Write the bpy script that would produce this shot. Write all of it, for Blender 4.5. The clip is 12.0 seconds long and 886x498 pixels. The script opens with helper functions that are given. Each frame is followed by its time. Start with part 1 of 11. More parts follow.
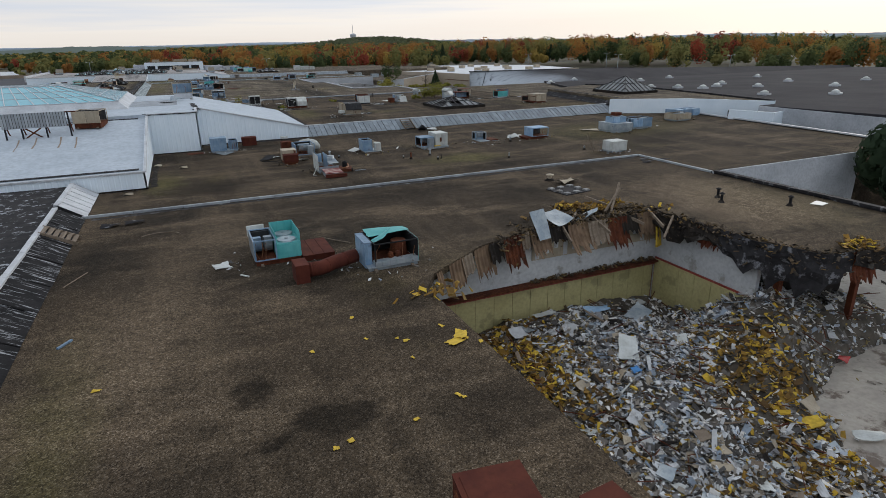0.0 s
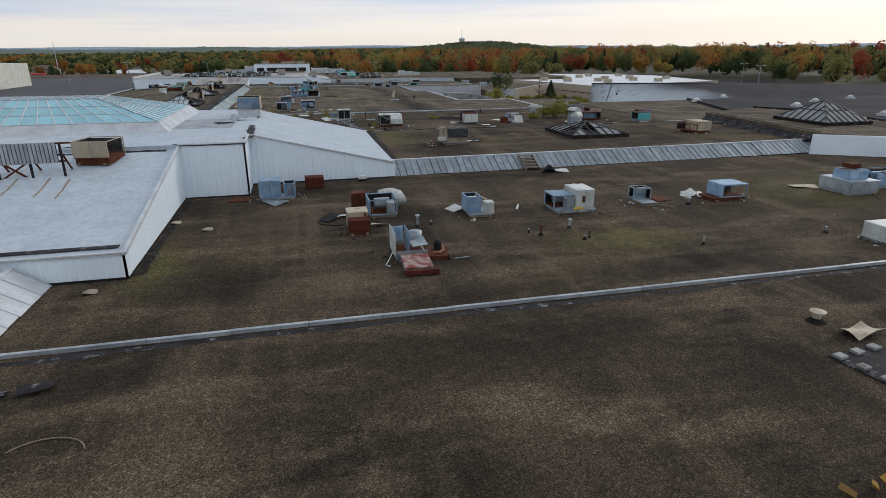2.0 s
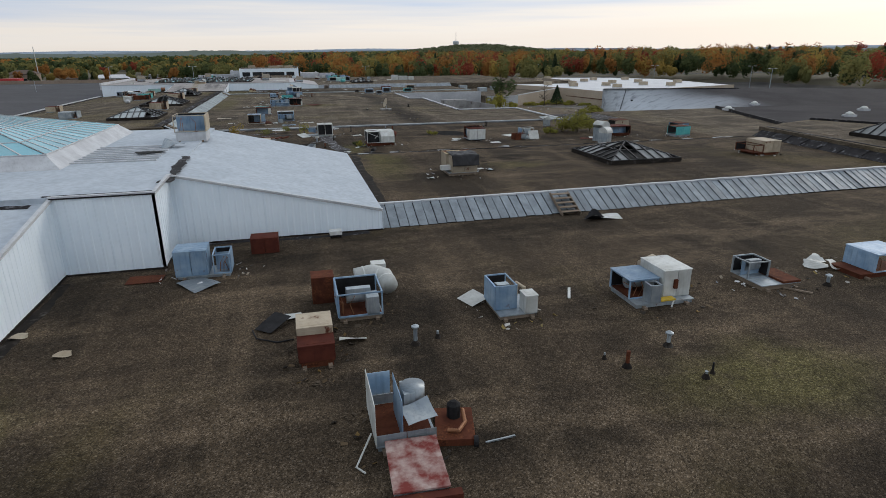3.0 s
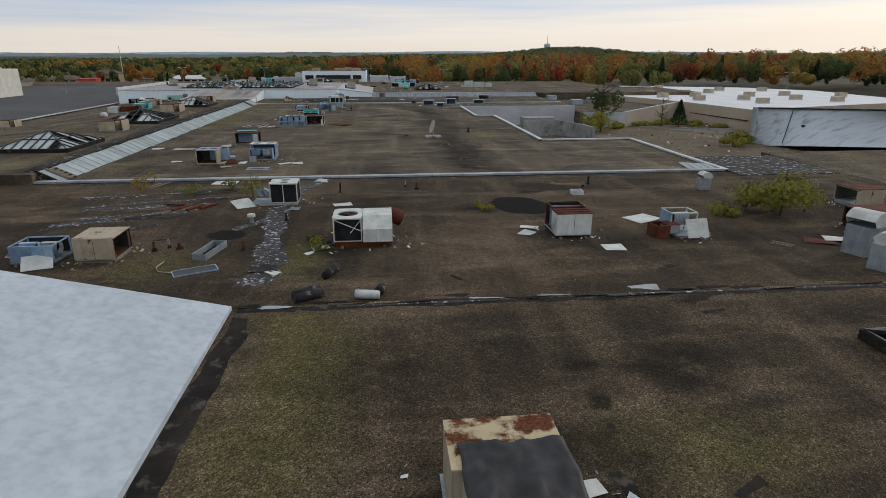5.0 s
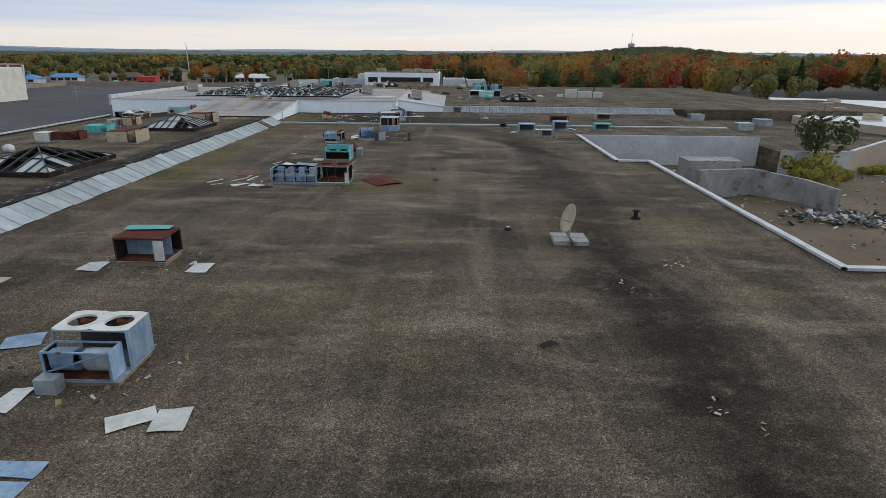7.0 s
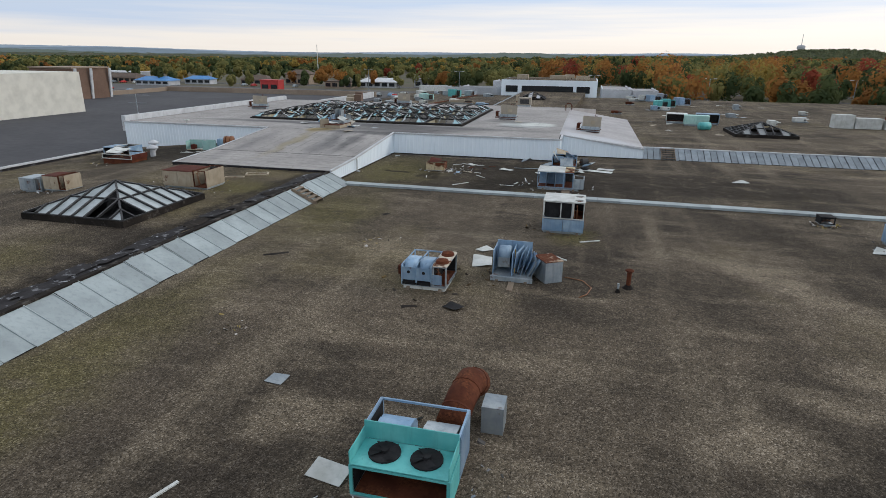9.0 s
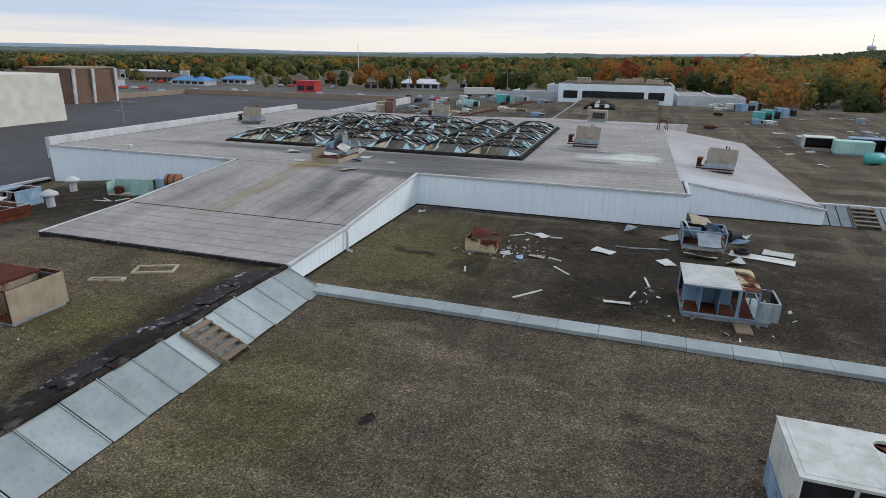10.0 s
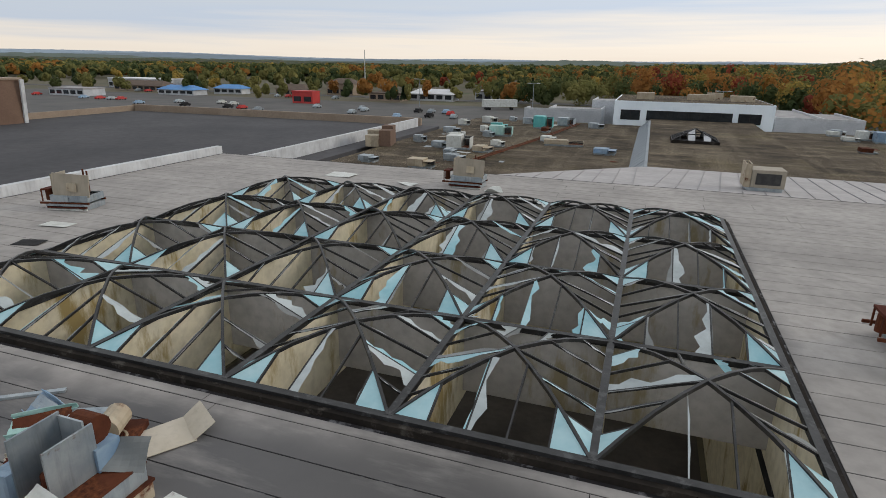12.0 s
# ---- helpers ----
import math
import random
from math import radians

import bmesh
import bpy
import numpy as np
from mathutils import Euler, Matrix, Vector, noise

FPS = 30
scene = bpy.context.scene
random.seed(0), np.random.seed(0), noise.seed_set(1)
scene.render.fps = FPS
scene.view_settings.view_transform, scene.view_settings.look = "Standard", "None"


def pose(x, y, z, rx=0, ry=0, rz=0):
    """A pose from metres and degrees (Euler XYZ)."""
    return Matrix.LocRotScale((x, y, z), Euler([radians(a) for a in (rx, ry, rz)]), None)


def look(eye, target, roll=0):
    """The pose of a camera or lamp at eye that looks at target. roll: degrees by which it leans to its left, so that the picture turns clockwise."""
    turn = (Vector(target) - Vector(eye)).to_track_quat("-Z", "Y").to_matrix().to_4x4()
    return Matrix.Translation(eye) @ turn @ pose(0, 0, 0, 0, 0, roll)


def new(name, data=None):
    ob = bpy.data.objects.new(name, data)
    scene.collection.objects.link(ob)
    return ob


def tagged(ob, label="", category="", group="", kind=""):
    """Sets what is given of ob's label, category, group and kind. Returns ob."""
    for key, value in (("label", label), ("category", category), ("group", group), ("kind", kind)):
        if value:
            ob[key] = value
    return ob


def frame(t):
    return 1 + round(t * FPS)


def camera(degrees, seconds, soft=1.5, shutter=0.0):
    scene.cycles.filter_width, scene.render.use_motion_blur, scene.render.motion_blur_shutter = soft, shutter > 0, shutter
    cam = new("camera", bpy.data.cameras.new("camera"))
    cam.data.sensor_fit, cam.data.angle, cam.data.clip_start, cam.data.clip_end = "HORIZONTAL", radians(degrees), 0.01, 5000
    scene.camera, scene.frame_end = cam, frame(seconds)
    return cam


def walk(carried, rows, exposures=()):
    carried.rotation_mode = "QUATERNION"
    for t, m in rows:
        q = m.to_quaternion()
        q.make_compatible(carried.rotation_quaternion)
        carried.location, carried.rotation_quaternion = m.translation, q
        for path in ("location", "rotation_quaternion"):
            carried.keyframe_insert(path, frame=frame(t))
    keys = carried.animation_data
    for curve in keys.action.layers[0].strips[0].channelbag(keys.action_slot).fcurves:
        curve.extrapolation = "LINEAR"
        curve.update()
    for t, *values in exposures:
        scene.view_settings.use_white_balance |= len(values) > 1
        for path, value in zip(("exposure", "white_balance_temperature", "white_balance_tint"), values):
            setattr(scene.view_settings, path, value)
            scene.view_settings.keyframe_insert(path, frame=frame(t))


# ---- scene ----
# the camera flies level over the roofs: seconds, x, y, z, yaw to the left, pitch, roll
cam = camera(74.95, 12.0, 0.8)
PATH = [
    (0, 7.62, 12.42, 17.51, -23.55, -19.49, -1.07),
    (0.5, 8.73, 15.76, 17.75, -22.42, -19.32, -1.34),
    (1, 10.36, 19.91, 18.05, -17.51, -19.20, -0.29),
    (1.5, 11.80, 25.34, 18.01, -14.38, -19.09, -0.20),
    (2, 12.82, 31.75, 17.94, -13.81, -18.98, -0.14),
    (2.5, 13.95, 39.15, 17.80, -14.11, -18.79, -0.28),
    (3, 15.67, 46.32, 17.90, -14.33, -18.71, -0.32),
    (3.2, 16.56, 49.42, 17.93, -14.50, -18.75, -0.33),
    (4.8, 25.69, 78.64, 17.64, -8.11, -18.43, -0.10),
    (5, 26.40, 82.55, 17.64, -6.00, -18.45, 0.09),
    (5.5, 27.26, 92.34, 17.72, -2.94, -18.51, 0.28),
    (6, 27.26, 102.39, 17.78, -1.95, -18.50, 0.38),
    (6.5, 26.79, 113.28, 17.86, -1.27, -18.61, 0.41),
    (6.7, 26.68, 117.66, 17.88, -0.56, -18.59, 0.49),
    (8.3, 21.40, 153.67, 17.51, 9.35, -18.52, 0.40),
    (8.5, 20.62, 158.22, 17.61, 10.46, -18.49, 0.41),
    (9, 18.48, 169.39, 17.66, 13.55, -18.45, 0.67),
    (9.5, 15.82, 180.21, 17.65, 16.38, -18.52, 0.82),
    (10, 12.64, 191.03, 17.62, 17.82, -18.50, 0.83),
    (10.5, 9.06, 201.65, 17.25, 18.39, -18.24, 0.62),
    (11, 6.02, 210.14, 17.56, 18.95, -17.85, 0.55),
    (11.5, 3.42, 217.84, 17.84, 19.15, -17.90, 0.73),
    (12, 0.38, 225.00, 17.75, 18.98, -17.89, 0.95),
]


def flown(x, y, z, yaw, pitch, roll):
    a, b = radians(yaw), radians(pitch)
    ahead = Vector((-math.sin(a) * math.cos(b), math.cos(a) * math.cos(b), math.sin(b)))
    return look((x, y, z), Vector((x, y, z)) + ahead * 5, roll)


walk(cam, [(t, flown(*row)) for t, *row in PATH], [(0, -0.08, 6350, 10), (2.5, -0.10, 6390, 10), (5.0, -0.18, 6640, 10), (6.3, -0.10, 6330, 10), (7.5, 0.0, 6350, 10), (9.5, 0.10, 6400, 10), (10.5, 0.05, 6190, 10), (12, 0.0, 6850, 10)])

# ---- world and sun: a bright, thinly clouded evening sky ----
SUN_AZ, SUN_EL = radians(62), radians(20)
world = bpy.data.worlds.new("sky")
scene.world = world
world.use_nodes = True
wn, wl = world.node_tree.nodes, world.node_tree.links
sky = wn.new("ShaderNodeTexSky")
sky.sky_type, sky.sun_disc = "NISHITA", False
sky.sun_elevation, sky.sun_rotation = SUN_EL, SUN_AZ
sky.dust_density, sky.air_density, sky.altitude = 3.0, 1.0, 200
co = wn.new("ShaderNodeTexCoord")
mp = wn.new("ShaderNodeMapping")
mp.inputs["Scale"].default_value = (1.3, 1.3, 30.0)
cloud = wn.new("ShaderNodeTexNoise")
cloud.inputs["Scale"].default_value, cloud.inputs["Detail"].default_value = 1.7, 6
high = wn.new("ShaderNodeSeparateXYZ")
tint = wn.new("ShaderNodeValToRGB")
te = tint.color_ramp.elements
for _ in range(3):
    te.new(0.5)
for k, (at, tone) in enumerate(((0.0, (0.93, 0.855, 0.775)), (0.038, (0.98, 0.915, 0.84)), (0.082, (0.60, 0.70, 0.86)), (0.13, (0.66, 0.73, 0.83)), (0.34, (0.75, 0.795, 0.86)))):
    te[k].position, te[k].color = at, (*tone, 1)


def sky_math(op, a, b):
    m = wn.new("ShaderNodeMath")
    m.operation = op
    for k, v in enumerate((a, b)):
        if isinstance(v, float):
            m.inputs[k].default_value = v
        else:
            wl.new(v, m.inputs[k])
    return m.outputs[0]


grow = wn.new("ShaderNodeVectorMath")
grow.operation = "SCALE"
mixs = wn.new("ShaderNodeMix")
mixs.data_type = "RGBA"
mixs.inputs[0].default_value = 0.93
bg = wn["Background"]
bg.inputs["Strength"].default_value = 0.10
wl.new(co.outputs["Generated"], mp.inputs[0])
wl.new(mp.outputs[0], cloud.inputs["Vector"])
wl.new(sky.outputs[0], mixs.inputs[6])
wl.new(co.outputs["Generated"], high.inputs[0])
# bands of thin cloud: cream near the horizon, blue above, bluer away from the sun
level = sky_math("ADD", high.outputs["Z"], sky_math("MULTIPLY", sky_math("SUBTRACT", cloud.outputs["Fac"], 0.5), 0.10))
level = sky_math("SUBTRACT", level, sky_math("MULTIPLY", high.outputs["X"], 0.032))
wl.new(level, tint.inputs[0])
wl.new(sky_math("ADD", sky_math("MULTIPLY", high.outputs["X"], 1.6), 10.3), grow.inputs["Scale"])
wl.new(tint.outputs[0], grow.inputs[0])
wl.new(grow.outputs[0], mixs.inputs[7])
wl.new(mixs.outputs[2], bg.inputs["Color"])
sun = new("sun", bpy.data.lights.new("sun", "SUN"))
sun.data.energy, sun.data.angle, sun.data.color = 0.9, radians(14), (1.0, 0.93, 0.84)
sun.matrix_world = look((0, 0, 0), (-math.sin(SUN_AZ) * math.cos(SUN_EL), -math.cos(SUN_AZ) * math.cos(SUN_EL), -math.sin(SUN_EL)))

# ---- materials ----
def node_mat(name, rough=0.8, metal=0.0):
    m = bpy.data.materials.new(name)
    m.use_nodes = True
    p = m.node_tree.nodes["Principled BSDF"]
    p.inputs["Roughness"].default_value, p.inputs["Metallic"].default_value = rough, metal
    return m, m.node_tree.nodes, m.node_tree.links, p


def noise_fac(n, l, vec, scale, lo, hi, detail=4.0, rough=0.55, stretch=(1, 1, 1)):
    mp = n.new("ShaderNodeMapping")
    mp.inputs["Scale"].default_value = stretch
    l.new(vec, mp.inputs[0])
    t = n.new("ShaderNodeTexNoise")
    t.inputs["Scale"].default_value, t.inputs["Detail"].default_value, t.inputs["Roughness"].default_value = scale, detail, rough
    l.new(mp.outputs[0], t.inputs["Vector"])
    r = n.new("ShaderNodeMapRange")
    r.inputs[1].default_value, r.inputs[2].default_value = lo, hi
    l.new(t.outputs["Fac"], r.inputs[0])
    return r.outputs[0]


def blend(n, l, fac, a, b):
    m = n.new("ShaderNodeMix")
    m.data_type = "RGBA"
    if isinstance(fac, float):
        m.inputs[0].default_value = fac
    else:
        l.new(fac, m.inputs[0])
    for k, v in ((6, a), (7, b)):
        if isinstance(v, tuple):
            m.inputs[k].default_value = (*v, 1)
        else:
            l.new(v, m.inputs[k])
    return m.outputs[2]


def bumped(n, l, p, height, strength, dist):
    b = n.new("ShaderNodeBump")
    b.inputs["Strength"].default_value, b.inputs["Distance"].default_value = strength, dist
    l.new(height, b.inputs["Height"])
    l.new(b.outputs[0], p.inputs["Normal"])


def place_of(n, world_space):
    if world_space:
        return n.new("ShaderNodeNewGeometry").outputs["Position"]
    return n.new("ShaderNodeTexCoord").outputs["Object"]


def painted(name, base, worn, rust=0.0, rough=0.5, metal=0.0, scale=1.6, grime=0.5, world_space=False, streak=True, tone=0.0):
    """Sheet metal or paint with fading, streaks of dirt and, by share, rust."""
    m, n, l, p = node_mat(name, rough, metal)
    p.inputs["Specular IOR Level"].default_value = 0.2 if rough >= 0.8 else 0.4
    v = place_of(n, world_space)
    info = n.new("ShaderNodeObjectInfo")
    off = n.new("ShaderNodeVectorMath")
    sc = n.new("ShaderNodeVectorMath")
    sc.operation = "SCALE"
    cmb = n.new("ShaderNodeCombineXYZ")
    l.new(info.outputs["Random"], cmb.inputs[0])
    l.new(info.outputs["Random"], cmb.inputs[2])
    l.new(cmb.outputs[0], sc.inputs[0])
    sc.inputs["Scale"].default_value = 37.0
    l.new(v, off.inputs[0])
    l.new(sc.outputs[0], off.inputs[1])
    v = off.outputs[0]
    c = blend(n, l, noise_fac(n, l, v, scale, 0.38, 0.68), base, worn)
    dark = tuple(0.35 * x for x in base)
    st = noise_fac(n, l, v, 3.0, 0.5, 0.85, 5, 0.6, (2.2, 2.2, 0.25) if streak else (1, 1, 1))
    mul = n.new("ShaderNodeMath")
    mul.operation = "MULTIPLY"
    mul.inputs[1].default_value = grime
    l.new(st, mul.inputs[0])
    c = blend(n, l, mul.outputs[0], c, dark)
    if tone:
        r = n.new("ShaderNodeMapRange")
        r.inputs[3].default_value, r.inputs[4].default_value = -tone, tone
        l.new(info.outputs["Random"], r.inputs[0])
        h = n.new("ShaderNodeHueSaturation")
        ad = n.new("ShaderNodeMath")
        ad.inputs[1].default_value = 1.0
        l.new(r.outputs[0], ad.inputs[0])
        l.new(ad.outputs[0], h.inputs["Value"])
        l.new(c, h.inputs["Color"])
        c = h.outputs[0]
    if rust > 0:
        rf = noise_fac(n, l, v, 1.3, 0.72 - 0.42 * rust, 0.80 - 0.42 * rust, 8, 0.62)
        rc = blend(n, l, noise_fac(n, l, v, 14, 0.35, 0.7), (0.058, 0.017, 0.009), (0.165, 0.056, 0.023))
        c = blend(n, l, rf, c, rc)
        rr = n.new("ShaderNodeMapRange")
        rr.inputs[3].default_value, rr.inputs[4].default_value = rough, 0.9
        l.new(rf, rr.inputs[0])
        l.new(rr.outputs[0], p.inputs["Roughness"])
        if metal:
            mm = n.new("ShaderNodeMapRange")
            mm.inputs[3].default_value, mm.inputs[4].default_value = metal, 0.0
            l.new(rf, mm.inputs[0])
            l.new(mm.outputs[0], p.inputs["Metallic"])
    l.new(c, p.inputs["Base Color"])
    bumped(n, l, p, noise_fac(n, l, v, 4.0, 0, 1, 5), 0.25, 0.03)
    return m


def stain(n, l, vec, warp, spot, grain=None):
    """A soft, ragged patch: centre, half sizes, turn, share of the edge that fades."""
    x, y, rx, ry, turn, soft, much = spot
    add = n.new("ShaderNodeVectorMath")
    l.new(vec, add.inputs[0])
    l.new(warp, add.inputs[1])
    mp = n.new("ShaderNodeMapping")
    mp.vector_type = "TEXTURE"
    mp.inputs["Location"].default_value = (x, y, 8.0)
    mp.inputs["Rotation"].default_value = (0, 0, radians(turn))
    mp.inputs["Scale"].default_value = (rx, ry, 1000.0)
    l.new(add.outputs[0], mp.inputs[0])
    far = n.new("ShaderNodeVectorMath")
    far.operation = "LENGTH"
    l.new(mp.outputs[0], far.inputs[0])
    r = n.new("ShaderNodeMapRange")
    r.interpolation_type = "SMOOTHSTEP"
    r.inputs[1].default_value, r.inputs[2].default_value = 1.0 + soft / 2, 1.0 - soft / 2
    r.inputs[3].default_value, r.inputs[4].default_value = 0.0, much
    l.new(far.outputs["Value"], r.inputs[0])
    if grain is None:
        return r.outputs[0]
    k = n.new("ShaderNodeMath")
    k.operation = "MULTIPLY"
    l.new(r.outputs[0], k.inputs[0])
    l.new(grain, k.inputs[1])
    return k.outputs[0]


def gravel(name, dark, mid, light, moss, moss_share=0.45, wet=(), green=(), pale=(), tarred=()):
    """Tar and gravel roofing: pebbles, broad washes of dirt, tar stains, moss and bare patches."""
    m, n, l, p = node_mat(name, 0.95)
    p.inputs["Specular IOR Level"].default_value = 0.1
    v = place_of(n, True)
    c = blend(n, l, noise_fac(n, l, v, 0.13, 0.36, 0.62, 6, 0.6), dark, mid)
    c = blend(n, l, noise_fac(n, l, v, 0.30, 0.50, 0.74, 5, 0.6, (0.55, 1.5, 1)), c, light)
    c = blend(n, l, noise_fac(n, l, v, 0.085, 1.0 - moss_share, 1.25 - moss_share, 6, 0.62), c, moss)
    # plies laid across, and worn tracks along
    lines = noise_fac(n, l, v, 1.0, 0.50, 0.72, 3, 0.5, (0.05, 0.75, 1))
    c = blend(n, l, mulf(n, l, lines, 0.42), c, dark)
    lines = noise_fac(n, l, v, 1.0, 0.50, 0.72, 3, 0.5, (0.55, 0.05, 1))
    c = blend(n, l, mulf(n, l, lines, 0.5), c, light)
    # ragged patches of their own
    wn_ = n.new("ShaderNodeTexNoise")
    wn_.inputs["Scale"].default_value, wn_.inputs["Detail"].default_value = 0.45, 6
    l.new(v, wn_.inputs["Vector"])
    sub = n.new("ShaderNodeVectorMath")
    sub.operation = "SUBTRACT"
    sub.inputs[1].default_value = (0.5, 0.5, 0.5)
    l.new(wn_.outputs["Color"], sub.inputs[0])
    sc = n.new("ShaderNodeVectorMath")
    sc.operation = "SCALE"
    sc.inputs["Scale"].default_value = 3.2
    l.new(sub.outputs[0], sc.inputs[0])
    broken = noise_fac(n, l, v, 1.1, 0.22, 0.50, 7, 0.7)
    for spots, tone in ((green, (0.105, 0.092, 0.032)), (pale, tuple(1.35 * x for x in light)), (wet, tuple(0.42 * x for x in dark))):
        for spot in spots:
            c = blend(n, l, stain(n, l, v, sc.outputs[0], spot, broken), c, tone)
    tar = noise_fac(n, l, v, 0.21, 0.60, 0.72, 8, 0.66)
    c = blend(n, l, mulf(n, l, tar, 0.55), c, tuple(0.42 * x for x in dark))
    # pebbles
    vo = n.new("ShaderNodeTexVoronoi")
    vo.inputs["Scale"].default_value = 27.0
    l.new(v, vo.inputs["Vector"])
    sep = n.new("ShaderNodeSeparateColor")
    l.new(vo.outputs["Color"], sep.inputs[0])
    pr = n.new("ShaderNodeMapRange")
    pr.inputs[1].default_value, pr.inputs[2].default_value = 0.62, 1.0
    l.new(sep.outputs[0], pr.inputs[0])
    hs = n.new("ShaderNodeHueSaturation")
    hs.inputs["Value"].default_value, hs.inputs["Saturation"].default_value = 2.6, 0.8
    l.new(c, hs.inputs["Color"])
    grit = noise_fac(n, l, v, 3.2, 0.25, 0.75, 5, 0.75)
    c2 = blend(n, l, mulf(n, l, pr.outputs[0], 0.75), c, hs.outputs[0])
    pr2 = n.new("ShaderNodeMapRange")
    pr2.inputs[1].default_value, pr2.inputs[2].default_value = 0.55, 0.0
    l.new(sep.outputs[1], pr2.inputs[0])
    c = blend(n, l, mulf(n, l, pr2.outputs[0], 0.7), c2, tuple(0.3 * x for x in dark))
    hv = n.new("ShaderNodeHueSaturation")
    gr = n.new("ShaderNodeMapRange")
    gr.inputs[3].default_value, gr.inputs[4].default_value = 0.62, 1.42
    l.new(grit, gr.inputs[0])
    gr2 = n.new("ShaderNodeMapRange")
    gr2.inputs[3].default_value, gr2.inputs[4].default_value = 0.62, 1.40
    l.new(noise_fac(n, l, v, 10.0, 0.28, 0.72, 3, 0.75), gr2.inputs[0])
    both = n.new("ShaderNodeMath")
    both.operation = "MULTIPLY"
    l.new(gr.outputs[0], both.inputs[0])
    l.new(gr2.outputs[0], both.inputs[1])
    l.new(both.outputs[0], hv.inputs["Value"])
    l.new(c, hv.inputs["Color"])
    c = hv.outputs[0]
    less = n.new("ShaderNodeVectorMath")
    less.operation = "SCALE"
    less.inputs["Scale"].default_value = 0.35
    l.new(sc.outputs[0], less.inputs[0])
    for spot in tarred:
        c = blend(n, l, stain(n, l, v, less.outputs[0], spot), c, (0.006, 0.006, 0.007))
    l.new(c, p.inputs["Base Color"])
    inv = n.new("ShaderNodeMath")
    inv.operation = "SUBTRACT"
    inv.inputs[0].default_value = 1.0
    l.new(vo.outputs["Distance"], inv.inputs[1])
    bumped(n, l, p, inv.outputs[0], 0.6, 0.03)
    return m


def mulf(n, l, a, k):
    m = n.new("ShaderNodeMath")
    m.operation, m.use_clamp = "MULTIPLY", True
    l.new(a, m.inputs[0])
    m.inputs[1].default_value = k
    return m.outputs[0]


def mottled(name, a, b, rough=0.85, scale=0.6, fine=9.0, metal=0.0, world_space=True, bump=0.2, third=None, stretch=(1, 1, 1), third_stretch=(1, 1, 1), spec=0.5, spots=()):
    """Two tones at two scales with a fine relief."""
    m, n, l, p = node_mat(name, rough, metal)
    v = place_of(n, world_space)
    c = blend(n, l, noise_fac(n, l, v, scale, 0.36, 0.66, 6, 0.6, stretch), a, b)
    c = blend(n, l, mulf(n, l, noise_fac(n, l, v, fine, 0.4, 0.8, 4), 0.45), c, tuple(0.5 * x for x in a))
    if third:
        c = blend(n, l, noise_fac(n, l, v, scale * 1.7, 0.56, 0.64, 7, 0.65, third_stretch), c, third)
    p.inputs["Specular IOR Level"].default_value = spec
    if spots:
        wv = n.new("ShaderNodeTexNoise")
        wv.inputs["Scale"].default_value = 0.3
        l.new(v, wv.inputs["Vector"])
        ws = n.new("ShaderNodeVectorMath")
        ws.operation = "SCALE"
        ws.inputs["Scale"].default_value = 2.0
        l.new(wv.outputs["Color"], ws.inputs[0])
        for spot, tone in spots:
            c = blend(n, l, stain(n, l, v, ws.outputs[0], spot, noise_fac(n, l, v, 0.7, 0.15, 0.5, 6, 0.65, (0.4, 1.6, 1))), c, tone)
    l.new(c, p.inputs["Base Color"])
    bumped(n, l, p, noise_fac(n, l, v, fine, 0, 1, 5), bump, 0.02)
    return m


def varied(name, tones, rough=0.85, fine=6.0, metal=0.0):
    """A tone for each loose piece of a joined mesh."""
    m, n, l, p = node_mat(name, rough, metal)
    g = n.new("ShaderNodeNewGeometry")
    r = n.new("ShaderNodeValToRGB")
    r.color_ramp.interpolation = "CONSTANT"
    e = r.color_ramp.elements
    while len(e) < len(tones):
        e.new(0.5)
    for k, tone in enumerate(tones):
        e[k].position, e[k].color = k / len(tones), (*tone, 1)
    l.new(g.outputs["Random Per Island"], r.inputs[0])
    c = blend(n, l, mulf(n, l, noise_fac(n, l, g.outputs["Position"], fine, 0.4, 0.75, 4), 0.5), r.outputs[0], tuple(0.45 * sum(t[k] for t in tones) / len(tones) for k in range(3)))
    l.new(c, p.inputs["Base Color"])
    return m


G_TONES = ((0.0275, 0.0213, 0.0148), (0.071, 0.0520, 0.0335), (0.136, 0.100, 0.064), (0.089, 0.069, 0.027))
E_TONES = ((0.046, 0.0375, 0.0285), (0.112, 0.0895, 0.064), (0.192, 0.156, 0.110), (0.134, 0.109, 0.052))
# patches: x, y, half sizes, turn, softness, strength
M_GRAVEL = gravel("gravel_roofing", *E_TONES)
M_GRAVEL_A = gravel("gravel_roofing_near", *G_TONES, 0.38,
    wet=((8.28, 28.75, 0.9, 0.8, 0, 0.7, 0.8), (10.29, 26.22, 1.2, 0.7, 20, 0.7, 0.75), (8.9, 25.83, 0.6, 0.4, 0, 0.8, 0.8), (19.62, 49.66, 6, 2.0, 5, 1.6, 0.6), (12.8, 42.26, 3.5, 1.2, 0, 1.4, 0.55), (29.67, 46.62, 5, 2.2, 8, 1.5, 0.55)),
    pale=((5.14, 32.99, 2.2, 5.0, 0, 1.6, 0.5), (39.27, 38.38, 3.8, 6.5, 0, 1.2, 0.75)), green=((40.85, 36.46, 3, 5, 0, 1.6, 0.4), (2.97, 27.61, 1.2, 6, 0, 1.6, 0.4)))
